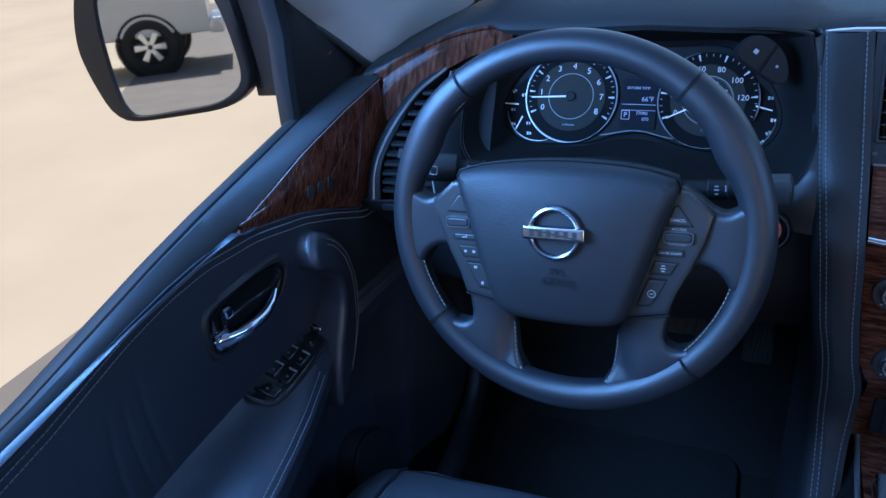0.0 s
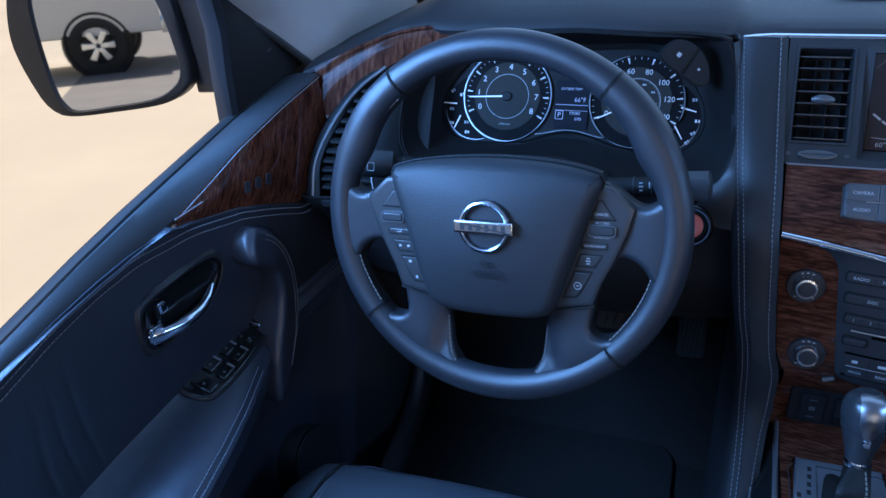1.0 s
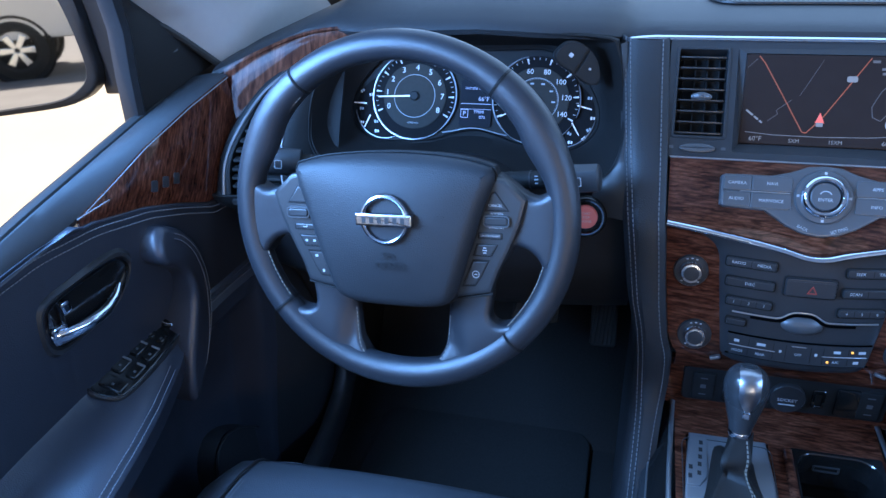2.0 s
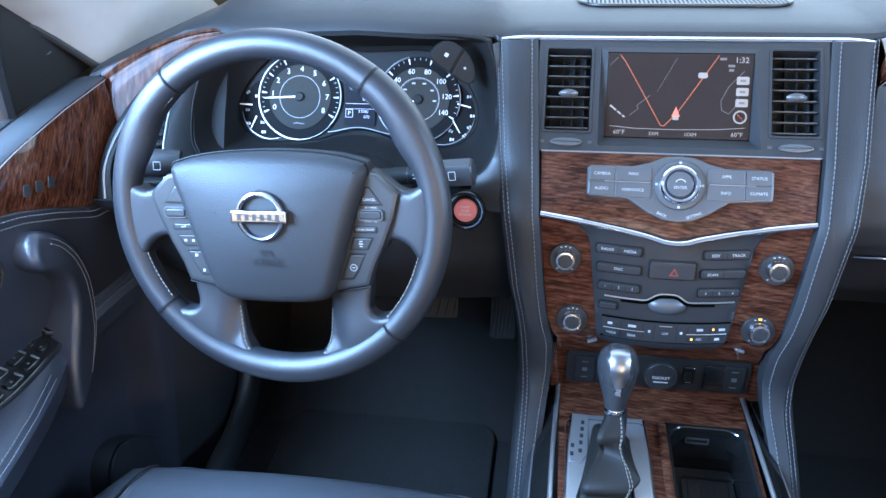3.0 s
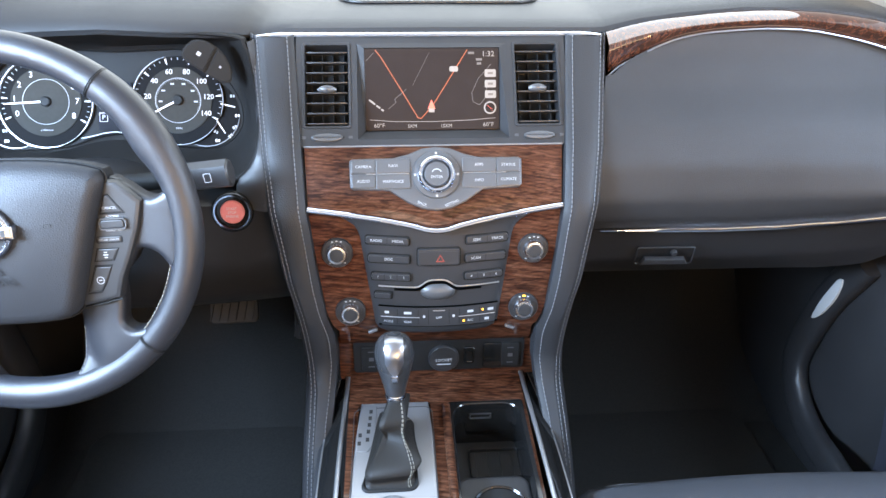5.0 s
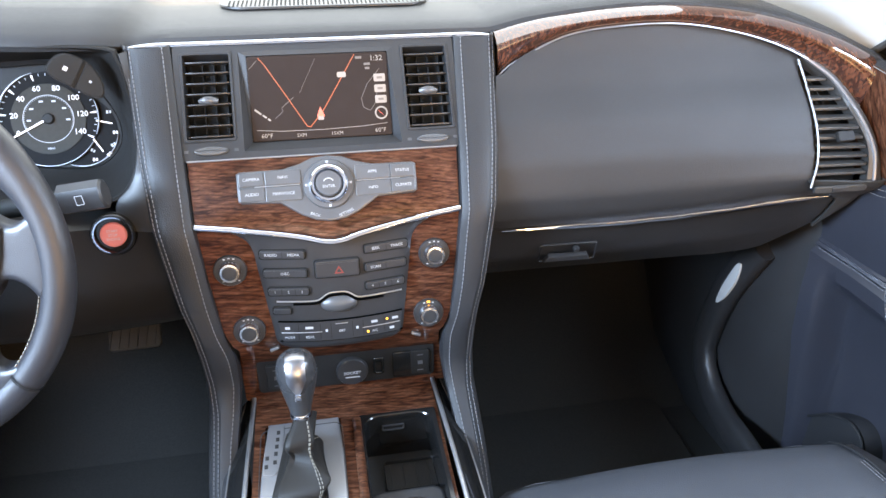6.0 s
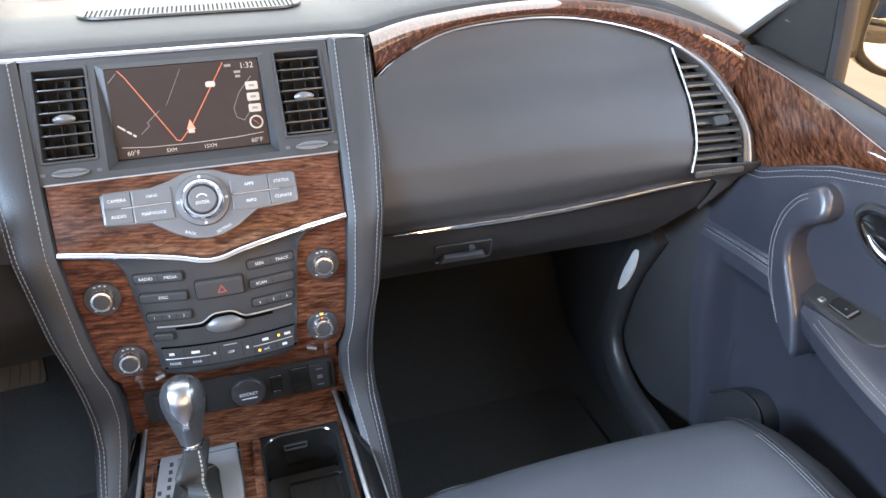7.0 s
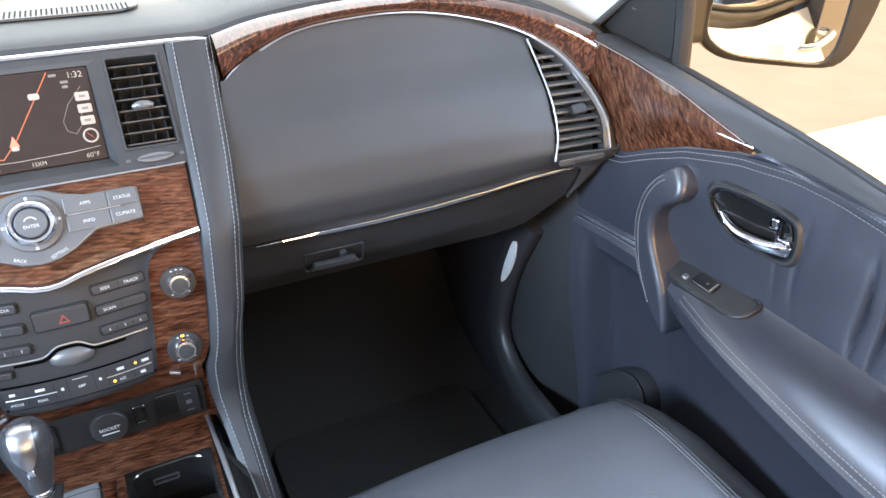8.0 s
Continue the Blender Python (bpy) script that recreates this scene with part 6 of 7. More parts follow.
# boot: folded leather from the frame up to the ring
base_o = rrect(0.068, 0.094, 0.012, 12, -0.070, -0.089)
ringc = Vector((-0.0590, 0.628, 0.990))
base_o = [(-0.069 + (p[0] + 0.070) * (1.0 - 0.42 * (p[1] + 0.136) / 0.094) + 0.010 * (p[1] + 0.136) / 0.094, p[1]) for p in base_o]
bot = [TM @ Vector((p[0], p[1], 0.006)) for p in base_o]
rows = []
for t in np.linspace(0, 1, 31):
    row = []
    for i, p in enumerate(bot):
        a = math.atan2(base_o[i][1] + 0.089, base_o[i][0] + 0.070)
        top = ringc + Vector((0.0135 * math.cos(a), 0.0135 * math.sin(a), 0.0))
        tt = t ** 1.25
        q = Vector(p).lerp(top, tt)
        fold = math.sin(math.pi * t) * (0.0080 * (1 - abs(math.sin(2.5 * a + 5 * t))) ** 1.5 + 0.0080 * math.sin(2 * a - 8 * t + 0.6) - 0.0080 * math.cos(11 * t) - 0.004 + 0.0042 * abs(math.sin(2 * a + 7.5 * t)) ** 0.6 - 0.0018 * math.sin(5 * a - 13 * t))
        q += Vector((math.cos(a), math.sin(a), 0.2)) * fold
        row.append(q)
    rows.append(row)
BOOT = material("soft brown-black leather", (0.013, 0.0112, 0.010), 0.52, spec=0.22, bump=0.5, bump_scale=700, cells=True, scale=18)
part("boot", sheet(rows, 0.0015, loop_u=True), BOOT, gear, "folded black leather boot")
part("boot_frame", ring_plate([(-0.067 + (p[0] + 0.067) * 1.11, -0.089 + (p[1] + 0.089) * 1.09) for p in base_o], base_o, 0.008, TM, 0.0015, base=0.004), DEEP, gear, "black boot frame")
for i in (6, 41, 43):
    part("stitching", stitches([Vector(r[i]) for r in rows], up=(0, -1, 0.6), lift=0.0012), TAN_THREAD, gear, "pale boot seam", kind="stuff")
KM = frame_at(ringc, (1, 0, 0.004), Vector((0, 1, -0.22))) @ Matrix.Diagonal((0.95, 0.95, 0.90, 1))
part("ring", lathe([(0.0128, -0.004), (0.0145, 0.0), (0.0145, 0.004), (0.0125, 0.007)], KM, 30), CHROME, gear, "chrome collar ring")
kprof = [tuple(p) for p in spline([(0.0135, 0.005), (0.0150, 0.014), (0.0195, 0.032), (0.0245, 0.052), (0.0268, 0.066), (0.0262, 0.078), (0.0215, 0.090), (0.0120, 0.0975), (0, 0.100)], 34)]
KNOB = material("satin grey-black knob", (0.042, 0.044, 0.047), 0.28, metal=0.3, bump=0.15, bump_scale=900, scale=30)
knob = part("knob", lathe(kprof, KM @ Matrix.Diagonal((1.0, 1.06, 1, 1)), 48), KNOB, gear, "smooth grey-black gear knob")
rows = []
for h in np.linspace(0.046, 0.0985, 30):
    r = float(np.interp(h, [p[1] for p in kprof], [p[0] for p in kprof])) + 0.0008
    half = min(r, 0.0120 * min(1, ((h - 0.0445) / 0.022) ** 0.6))
    w = math.asin(min(0.99, half / r))
    rows.append([KM @ Vector((r * math.sin(a), -r * 1.06 * math.cos(a), h + 0.0004)) for a in np.linspace(-w, w, 13)])
part("knob_inlay", sheet(rows, 0.001, flip=True), material("satin chrome inlay", (0.30, 0.31, 0.33), 0.30, metal=1.0, scale=15, vary=0.04), knob, "polished chrome inlay")
part("knob_button", plate(rrect(0.009, 0.011, 0.003, 4), 0.004, frame_at(KM @ Vector((0, -0.0222, 0.0405)), (1, 0, 0), (0, -0.1, 1)), 0.0015), CHROME, knob, "small chrome release key")

part("drive_dial", lathe([(0.030, 0.004), (0.030, 0.009), (0.028, 0.0105), (0.025, 0.0105), (0.024, 0.008), (0, 0.008)], TM @ pose(-0.066, -0.178, 0), 40), SILVER, gear, "round silver drive dial")

# ---------------------------------------------------------------- doors
# lines along the door from front to rear: y, x, z
BELT = [(-0.4, 0.868, 1.1680), (0.05, 0.863, 1.2020), (0.237, 0.857, 1.2350), (0.41, 0.852, 1.2770), (0.49, 0.849, 1.2940), (0.6, 0.845, 1.3140), (0.72, 0.84, 1.3360), (0.8, 0.833, 1.3520)]
CAPI = [(-0.4, 0.852, 1.1720), (0.05, 0.848, 1.2040), (0.237, 0.842, 1.2300), (0.34, 0.838, 1.2460), (0.45, 0.832, 1.2600), (0.519, 0.824, 1.2710), (0.575, 0.812, 1.2930), (0.63, 0.799, 1.3170), (0.715, 0.783, 1.3420), (0.795, 0.77, 1.3590)]
SEAM = [(-0.4, 0.85, 1.1520), (0.05, 0.849, 1.1820), (0.237, 0.848, 1.2140), (0.34, 0.846, 1.2400), (0.4, 0.843, 1.2510), (0.457, 0.836, 1.2575), (0.533, 0.82, 1.2560), (0.603, 0.8, 1.2440), (0.65, 0.786, 1.2280), (0.7, 0.776, 1.2060), (0.8, 0.77, 1.1920)]
JUNC = [(-0.4, 0.842, 1.0110), (0.1, 0.842, 1.0390), (0.27, 0.841, 1.0510), (0.36, 0.839, 1.0570), (0.45, 0.836, 1.0600), (0.6, 0.822, 1.0650), (0.7, 0.795, 1.0710), (0.8, 0.778, 1.0770)]
ARMI = [(-0.40, 0.692, 1.014), (0.18, 0.710, 1.026), (0.26, 0.717, 1.030), (0.33, 0.728, 1.032), (0.42, 0.744, 1.034), (0.48, 0.757, 1.036), (0.545, 0.776, 1.038), (0.60, 0.794, 1.044), (0.66, 0.796, 1.052), (0.72, 0.786, 1.058), (0.80, 0.768, 1.064)]


def at(line, y):
    x, z = curve_at(line, y)
    return Vector((x, y, z))


def door(s, name, label):
    SIDE[0] = s
    d = thing(name, (0.84, 0.3, 0.55), label, "car door", "front doors")
    ys = np.r_[np.linspace(-0.40, 0.2, 10), np.linspace(0.23, 0.80, 40)]
    # outer skin and core
    rows = []
    for y in ys:
        b = at(BELT, y)
        rows.append([(b.x + 0.018, y, b.z - 0.050), (0.95, y, b.z - 0.16), (0.985, y, 0.95), (0.975, y, 0.62), (0.94, y, 0.42)])
    part("outer_skin", sheet(rows, 0.004), PAINT, d, "pearl white painted outer skin")
    hm = frame_at((0.968, -0.17, 1.085), (0, 1, 0), (-0.1, 0, 1))
    hd = part("outer_handle", tube(spline([hm @ Vector((-0.11, 0, 0.0)), hm @ Vector((-0.09, 0, 0.032)), hm @ Vector((0, 0, 0.040)), hm @ Vector((0.09, 0, 0.032)), hm @ Vector((0.11, 0, 0.0))], 16), lambda t: (0.013, 0.010), 12), CHROME, d, "bright outer pull handle")
    part("handle_cup", plate(circle(0.05, 28, 0, 0, 0.03), 0.004, hm, 0.002), DEEP, hd)
    # window seal between belt and skin
    part("window_seal", tube([at(BELT, y) + Vector((0.007, 0, -0.003)) for y in ys], lambda t: (0.010, 0.008), 8, up=(0, 0, 1)), DEEP, d, "black rubber window seal")
    part("seal_trim", tube([at(BELT, y) + Vector((0.017, 0, -0.022)) for y in ys], lambda t: (0.004, 0.010), 8, up=(0, 0, 1)), PAINT_DARK, d, "dark outer belt trim")
    # cap over the top of the door
    rows = []
    for y in ys:
        a, b = at(CAPI, y), at(BELT, y)
        n = Vector((-0.35, 0, 0.94))
        rows.append([a + Vector((0.004, 0, -0.008)), a, a.lerp(b, 0.15) + n * 0.0035, a.lerp(b, 0.5) + n * 0.006, a.lerp(b, 0.85) + n * 0.004, b, b + Vector((0.002, 0, -0.03))])
    part("cap", sheet(rows, 0.004, flip=False), PAD, d, "soft black cap along the window")
    # veneer: between cap and seam at the front
    rows = []
    for y in np.linspace(0.519, 0.795, 34):
        a, c = at(CAPI, y), at(SEAM, y) + Vector((0, 0, 0.004))
        row = []
        for t in np.linspace(0, 1, 9):
            row.append(a.lerp(c, t) + Vector((-0.006, 0, 0.002)) * math.sin(math.pi * t) * min(1, (y - 0.515) * 20))
        rows.append(row)
    part("veneer", sheet(rows, 0.004, flip=True), WOOD_DOOR, d, "lacquered brown veneer panel")
    part("veneer_bead", tube([at(CAPI, y) + Vector((-0.003, 0, -0.001)) for y in np.linspace(0.530, 0.795, 40)], 0.0006, 6), RIM, d, "thin bright bead")
    # rolled leather between cap and seam behind the veneer
    rows = []
    for y in np.r_[np.linspace(-0.40, 0.2, 10), np.linspace(0.23, 0.795, 40)]:
        a, c = at(CAPI, y), at(SEAM, y)
        if y > 0.519:
            a = c + Vector((0.002, 0, 0.004))
        row = []
        for t in np.linspace(0, 1, 6):
            row.append(a.lerp(c, t) + Vector((-0.010, 0, 0.003)) * math.sin(math.pi * t) * (1 if y < 0.5 else max(0.1, 1 - (y - 0.5) * 12)))
        rows.append(row)
    part("upper_roll", sheet(rows, 0.004, flip=True), LEATHER, d, "black leather roll under the cap")
    for dz in (-0.003, -0.012):
        part("stitching", stitches([at(SEAM, y) + Vector((-0.005, 0, dz)) for y in np.linspace(0.0, 0.76, 40)], up=(-1, 0, 0.2), step=0.0056, length=0.0041, r=0.0007), THREAD, d, "pale double stitching", kind="stuff")
    # padded middle panel, with soft folds towards the rear
    rows = []
    for y in np.r_[np.linspace(-0.40, 0.06, 12), np.linspace(0.07, 0.46, 150), np.linspace(0.47, 0.80, 30)]:
        a, c = at(SEAM, y), at(JUNC, y)
        row = []
        for t in np.linspace(0, 1, 14):
            p = a.lerp(c, t)
            p.x -= 0.004 * math.sin(math.pi * t) - 0.0
            fold = (1.0 if s > 0 else 0.15) * math.exp(-((y - 0.26) / 0.13) ** 2) * max(0, t - 0.25) * (1.02 - t) * 7.0
            crease = 1 - abs(math.sin(75 * y + 2.5 * t + 1.6 * math.sin(41 * y) + 0.8 * math.sin(17 * y + 5 * t)))
            p.x += fold * (0.013 * crease ** 3 + 0.005 * math.sin(33 * y - 3 * t))
            row.append(p)
        rows.append(row)
    part("middle_panel", sheet(rows, 0.004, flip=True), LEATHER, d, "padded black leather panel with soft folds")
    # armrest and lower panel
    rows = []
    for y in np.r_[np.linspace(-0.40, 0.2, 10), np.linspace(0.23, 0.69, 24), np.linspace(0.70, 0.80, 26)]:
        a, c = at(JUNC, y), at(ARMI, y)
        # the loudspeaker panel stands proud ahead of a soft upright crease
        fx, f2, f3, f4 = [0.042 * (1 - k * k * (3 - 2 * k)) for k in (max(0, min(1, (y - y0) / 0.026)) for y0 in (0.748, 0.742, 0.730, 0.722))]
        rows.append([a + Vector((0.004, 0, 0.004)), a + Vector((-0.004, 0, -0.004)), a.lerp(c, 0.35) + Vector((0, 0, -0.001)), a.lerp(c, 0.75), c + Vector((0.006, 0, -0.001)), c + Vector((-0.003, 0, -0.010)), c + Vector((0.0, 0, -0.035)), c + Vector((fx * 0.5, 0, -0.055)), c + Vector((fx, 0, -0.085)), Vector((c.x + f2 + 0.012, y, 0.86)), Vector((c.x + f3 + 0.022, y, 0.72)), Vector((c.x + f4 + 0.03, y, 0.57))])
    part("armrest", sheet(rows, 0.005, flip=True), LEATHER, d, "black leather armrest and lower panel")
    for dx, dz in ((0.006, 0.0005), (0.0, -0.0045)):
        part("stitching", stitches([at(ARMI, y) + Vector((dx, 0, dz)) for y in np.linspace(0.0, 0.55, 40)], up=(-0.5, 0, 1), step=0.0056, length=0.0041, r=0.0007), THREAD, d, "pale double stitching", kind="stuff")
    part("stitching", stitches([at(ARMI, y) + Vector((-0.001, 0, 0.001)) for y in np.linspace(0.60, 0.79, 20)], up=(-0.5, 0, 1), step=0.0056, length=0.0041, r=0.0007), THREAD, d, "pale stitching", kind="stuff")
    # bottle holder let into the lower panel
    arc = spline([(0.768, 0.690), (0.763, 0.712), (0.750, 0.733), (0.706, 0.776), (0.667, 0.796), (0.640, 0.792), (0.622, 0.770), (0.615, 0.735)], 26)
    hole = [(p[0], p[1]) for p in arc] + [(0.618, 0.66), (0.70, 0.64), (0.765, 0.655)]
    bh = part("bottle_holder", recalc(plate(hole, 0.004, frame_at((0.804, 0, 0), (0, 1, 0), (0.03, 0, 1)) @ Matrix.Diagonal((1, 1, -1, 1)), 0.001, base=-0.03)), LEATHER_DULL, d, "dark bottle holder pocket")
    part("holder_rim", tube([(0.794 + 0.03 * p[1], p[0], p[1]) for p in arc], 0.0022, 6), HARD, bh, "rounded holder rim")
    # pull handle: a stout padded band, broad and bent to the door above, pointed below
    front = [(0.602, 1.220), (0.618, 1.214), (0.638, 1.196), (0.656, 1.160), (0.6615, 1.110), (0.646, 1.052), (0.606, 0.990), (0.574, 0.963)]
    rear = [(0.564, 0.970), (0.572, 1.004), (0.588, 1.042), (0.608, 1.078), (0.621, 1.108), (0.621, 1.138), (0.606, 1.160), (0.589, 1.172), (0.581, 1.188), (0.588, 1.208)]
    hm_ = frame_at((0.800, 0, 0), (0, 1, 0), (0, 0, 1)) @ Matrix.Diagonal((1, 1, -1, 1))

    def band_top(y, z):
        k = max(0, min(1, (z - 1.150) / 0.070))
        b_ = max(0, min(1, (0.640 - y) / 0.070))
        return 0.028 - 0.017 * k * k * (0.4 + 0.6 * b_)

    ph = part("pull_handle", recalc(domed([tuple(p) for p in spline(front + rear, 90, True)], hm_, band_top, 0.010, base=-0.022, cell=0.005)), LEATHER, d, "curved leather pull handle")
    edge_f = spline(front[1:-1], 40)
    for e in (0.008, 0.0145):
        row = []
        for i in range(1, 39):
            tg = (edge_f[i + 1] - edge_f[i - 1]).normalized()
            q = edge_f[i] + Vector((tg.y, -tg.x)) * (e * min(1, 0.35 + 1.6 * (1 - i / 39)))
            inset = min(0.010, e * min(1, 0.35 + 1.6 * (1 - i / 39)))
            row.append(hm_ @ Vector((q.x, q.y, band_top(q.x, q.y) - 0.010 + math.sqrt(0.0001 - (0.010 - inset) ** 2))))
        part("stitching", stitches(row, up=(-1, 0, 0.1), step=0.0052, length=0.0038, r=0.0007), THREAD, ph, "pale stitching", kind="stuff")
    # inner handle in its recess
    im = frame_at((0.826, 0.494, 1.178), (0.028, -0.145, 0), (0.03, 0, 1))
    shape = [(-0.073, 0.026), (-0.060, 0.037), (-0.035, 0.038), (0.003, 0.034), (0.044, 0.028), (0.062, 0.017), (0.069, -0.014), (0.067, -0.036), (0.052, -0.046), (0.015, -0.042), (-0.026, -0.036), (-0.056, -0.016), (-0.074, 0.010)]
    oo = [tuple(v) for v in spline(shape, 60, True)]
    inn = [(-0.003 + (p[0] + 0.003) * 0.84, -0.004 + (p[1] + 0.004) * 0.74) for p in oo]
    # z axis of the frame points into the car
    if (im.to_3x3() @ Vector((0, 0, 1))).x > 0:
        im = im @ Matrix.Diagonal((1, 1, -1, 1))
    fr = part("handle_frame", recalc(ring_plate(oo, inn, 0.007, im, 0.005, base=-0.004)), HARD, d, "smooth black handle recess frame")
    bowl = []
    for k_, h_ in ((1.0, 0.006), (0.97, 0.0015), (0.90, -0.0005), (0.5, -0.0012), (0.05, -0.0014)):
        bowl.append([im @ Vector((-0.003 + (p[0] + 0.003) * k_, -0.004 + (p[1] + 0.004) * k_, h_ + 0.0025)) for p in inn])
    bmr = bmesh.new()
    vr = add_grid(bmr, bowl, loop_u=True)
    bmr.faces.new(vr[-1])
    part("recess", recalc(bmr), PIANO, fr, "gloss black recess")
    lev = spline([im @ Vector(p) for p in ((-0.046, -0.006, 0.006), (-0.030, -0.013, 0.013), (-0.008, -0.019, 0.017), (0.020, -0.021, 0.017), (0.044, -0.020, 0.014), (0.056, -0.021, 0.007))], 22)
    lv = part("lever", tube(lev, lambda t: (0.0030 + 0.0040 * math.sin(math.pi * min(1, t * 1.1)), 0.0042 + 0.0040 * min(1, t * 1.6)), 14, up=(0, 0, 1)), CHROME, fr, "bright curved lever")
    part("pivot", recalc(plate(rrect(0.022, 0.024, 0.006, 4, 0.046, -0.018), 0.012, im, 0.004, base=0.003)), CHROME, lv, "bright pivot block")
    part("lock_tab", recalc(plate(rrect(0.013, 0.015, 0.004, 4, 0.031, 0.010), 0.013, im, 0.003, base=0.003)), CHROME, fr, "small bright lock tab")
    part("lock_stem", recalc(plate(rrect(0.006, 0.020, 0.002, 3, 0.036, -0.004), 0.007, im, 0.002, base=0.003)), PIANO, fr)
    # switch panel on the armrest
    wm = frame_at((0.816, 0.553, 1.0555), (-0.02, 1, 0.03), (-1, 0, -0.38))
    pts = [(-0.091, -0.012), (-0.080, -0.025), (-0.03, -0.026), (0.03, -0.024), (0.075, -0.020), (0.091, -0.012), (0.094, 0.0), (0.086, 0.009), (0.03, 0.019), (-0.03, 0.023), (-0.075, 0.021), (-0.088, 0.010)]
    if s > 0:
        pts = [(0.0750, 0.0085), (0.073, -0.006), (0.058, -0.0200), (0.030, -0.0300), (-0.038, -0.0255), (-0.0885, -0.0165), (-0.0930, -0.0070), (-0.0910, 0.0105), (-0.075, 0.0232), (-0.0375, 0.0250), (0.028, 0.0238), (0.057, 0.0165)]
    if (wm.to_3x3() @ Vector((0, 0, 1))).z < 0:
        wm = wm @ Matrix.Diagonal((1, 1, -1, 1))
    ol_ = [tuple(v) for v in spline(pts, 56, True)]
    sp_ = part("switch_panel", recalc(plate(ol_, 0.005, wm, 0.002, base=-0.014)), PIANO if s < 0 else HARD, d, "black window switch panel")
    part("panel_rim", recalc(ring_plate([(p[0] * 1.045, p[1] * 1.15) for p in ol_], ol_, 0.0070, wm, 0.002, base=-0.010)), HARD, sp_, "raised black panel rim")
    keys = ((-0.070, 0.0, 0.020, 0.032, 0), (-0.040, 0.010, 0.026, 0.015, 1), (-0.040, -0.011, 0.026, 0.017, 1), (-0.006, 0.008, 0.026, 0.015, 1), (-0.006, -0.011, 0.026, 0.017, 1), (0.024, 0.004, 0.014, 0.011, 0), (0.024, -0.012, 0.014, 0.012, 0)) if s < 0 else ((-0.014, 0.003, 0.040, 0.022, 1), (0.016, 0.012, 0.010, 0.010, 2))
    for x, y, w, h, edge_ in keys:
        k_ = part("switch", recalc(plate(rrect(w, h, 0.003, 3, x, y), 0.0078, wm, 0.002, base=0.003)), PIANO if edge_ < 2 else SILVER, sp_, "gloss window switch")
        if edge_ == 1:
            part("bright_edge", recalc(plate(rrect(0.0028, h * 0.8, 0.001, 2, x - s * w * 0.40, y), 0.0092, wm, 0.0005, base=0.007)), SILVER, k_)
        part("print", recalc(bars([(x - w * 0.10, y, 0.0034, 0.0034)], wm @ pose(0, 0, 0.0079))), BUTTON, k_)
    if s < 0:
        mk = part("mirror_knob", recalc(lathe([(0.0125, 0.004), (0.0125, 0.010), (0.010, 0.0125), (0, 0.013)], wm @ pose(0.056, -0.006, 0), 28)), PIANO, sp_, "round mirror switch")
        part("print", recalc(ring_plate(circle(0.0105, 24), circle(0.0095, 24), 0.0003, wm @ pose(0.056, -0.006, 0.0122), 0.0001)), LABEL, mk)
    # seat memory keys let into the driver's veneer
    if s < 0:
        for i, y in enumerate((0.655, 0.638, 0.621)):
            c = at(CAPI, y).lerp(at(SEAM, y), 0.62) + Vector((-0.006, 0, 0.002))
            mm = frame_at(c, at(SEAM, y - 0.01) - at(SEAM, y + 0.01), at(CAPI, y) - at(SEAM, y))
            if (mm.to_3x3() @ Vector((0, 0, 1))).x > 0:
                mm = mm @ Matrix.Diagonal((1, 1, -1, 1))
            mk_ = part("memory_key", recalc(plate(rrect(0.0095, 0.0145, 0.002, 3), 0.0008, mm, 0.0005, base=-0.003)), HARD, d, "small black memory key")
            part("print", recalc(bars([(0, -0.004, 0.005, 0.003)], mm @ pose(0, 0, 0.0012))), HARD, mk_)
    # triangular corner trim behind the mirror
    tri = [(0.845, 0.708, 1.338), (0.822, 0.862, 1.362), (0.846, 0.715, 1.486)]
    rows = [[Vector(tri[0]).lerp(Vector(tri[2]), t), Vector(tri[0]).lerp(Vector(tri[1]), 0.5).lerp(Vector(tri[2]), t) + Vector((-0.006, 0, 0)), Vector(tri[1]).lerp(Vector(tri[2]), t)] for t in np.linspace(0, 0.96, 10)]
    part("corner_trim", sheet(rows, 0.02, flip=True), DEEP, d, "black triangular corner trim")
    part("sensor_tab", recalc(plate(rrect(0.018, 0.009, 0.004, 4), 0.003, frame_at((0.832, 0.778, 1.400), (0.1, -1, 0), (0.3, 0, 1)) @ Matrix.Diagonal((1, 1, -1, 1)), 0.001)), GREY, d, "small grey oval tab")
    part("window_frame", tube(spline([(0.856, 0.698, 1.325), (0.851, 0.698, 1.40), (0.842, 0.692, 1.485), (0.815, 0.60, 1.62), (0.745, 0.36, 1.785), (0.73, 0.1, 1.81), (0.74, -0.38, 1.80)], 24), lambda t: (0.011, 0.016), 8, up=(1, 0, 0)), PAINT_DARK, d, "dark window frame")
    SIDE[0] = 1
    return d


door(1, "passenger_door", "black leather passenger door with brown veneer, closed")
door(-1, "driver_door", "black leather driver door with brown veneer, closed")

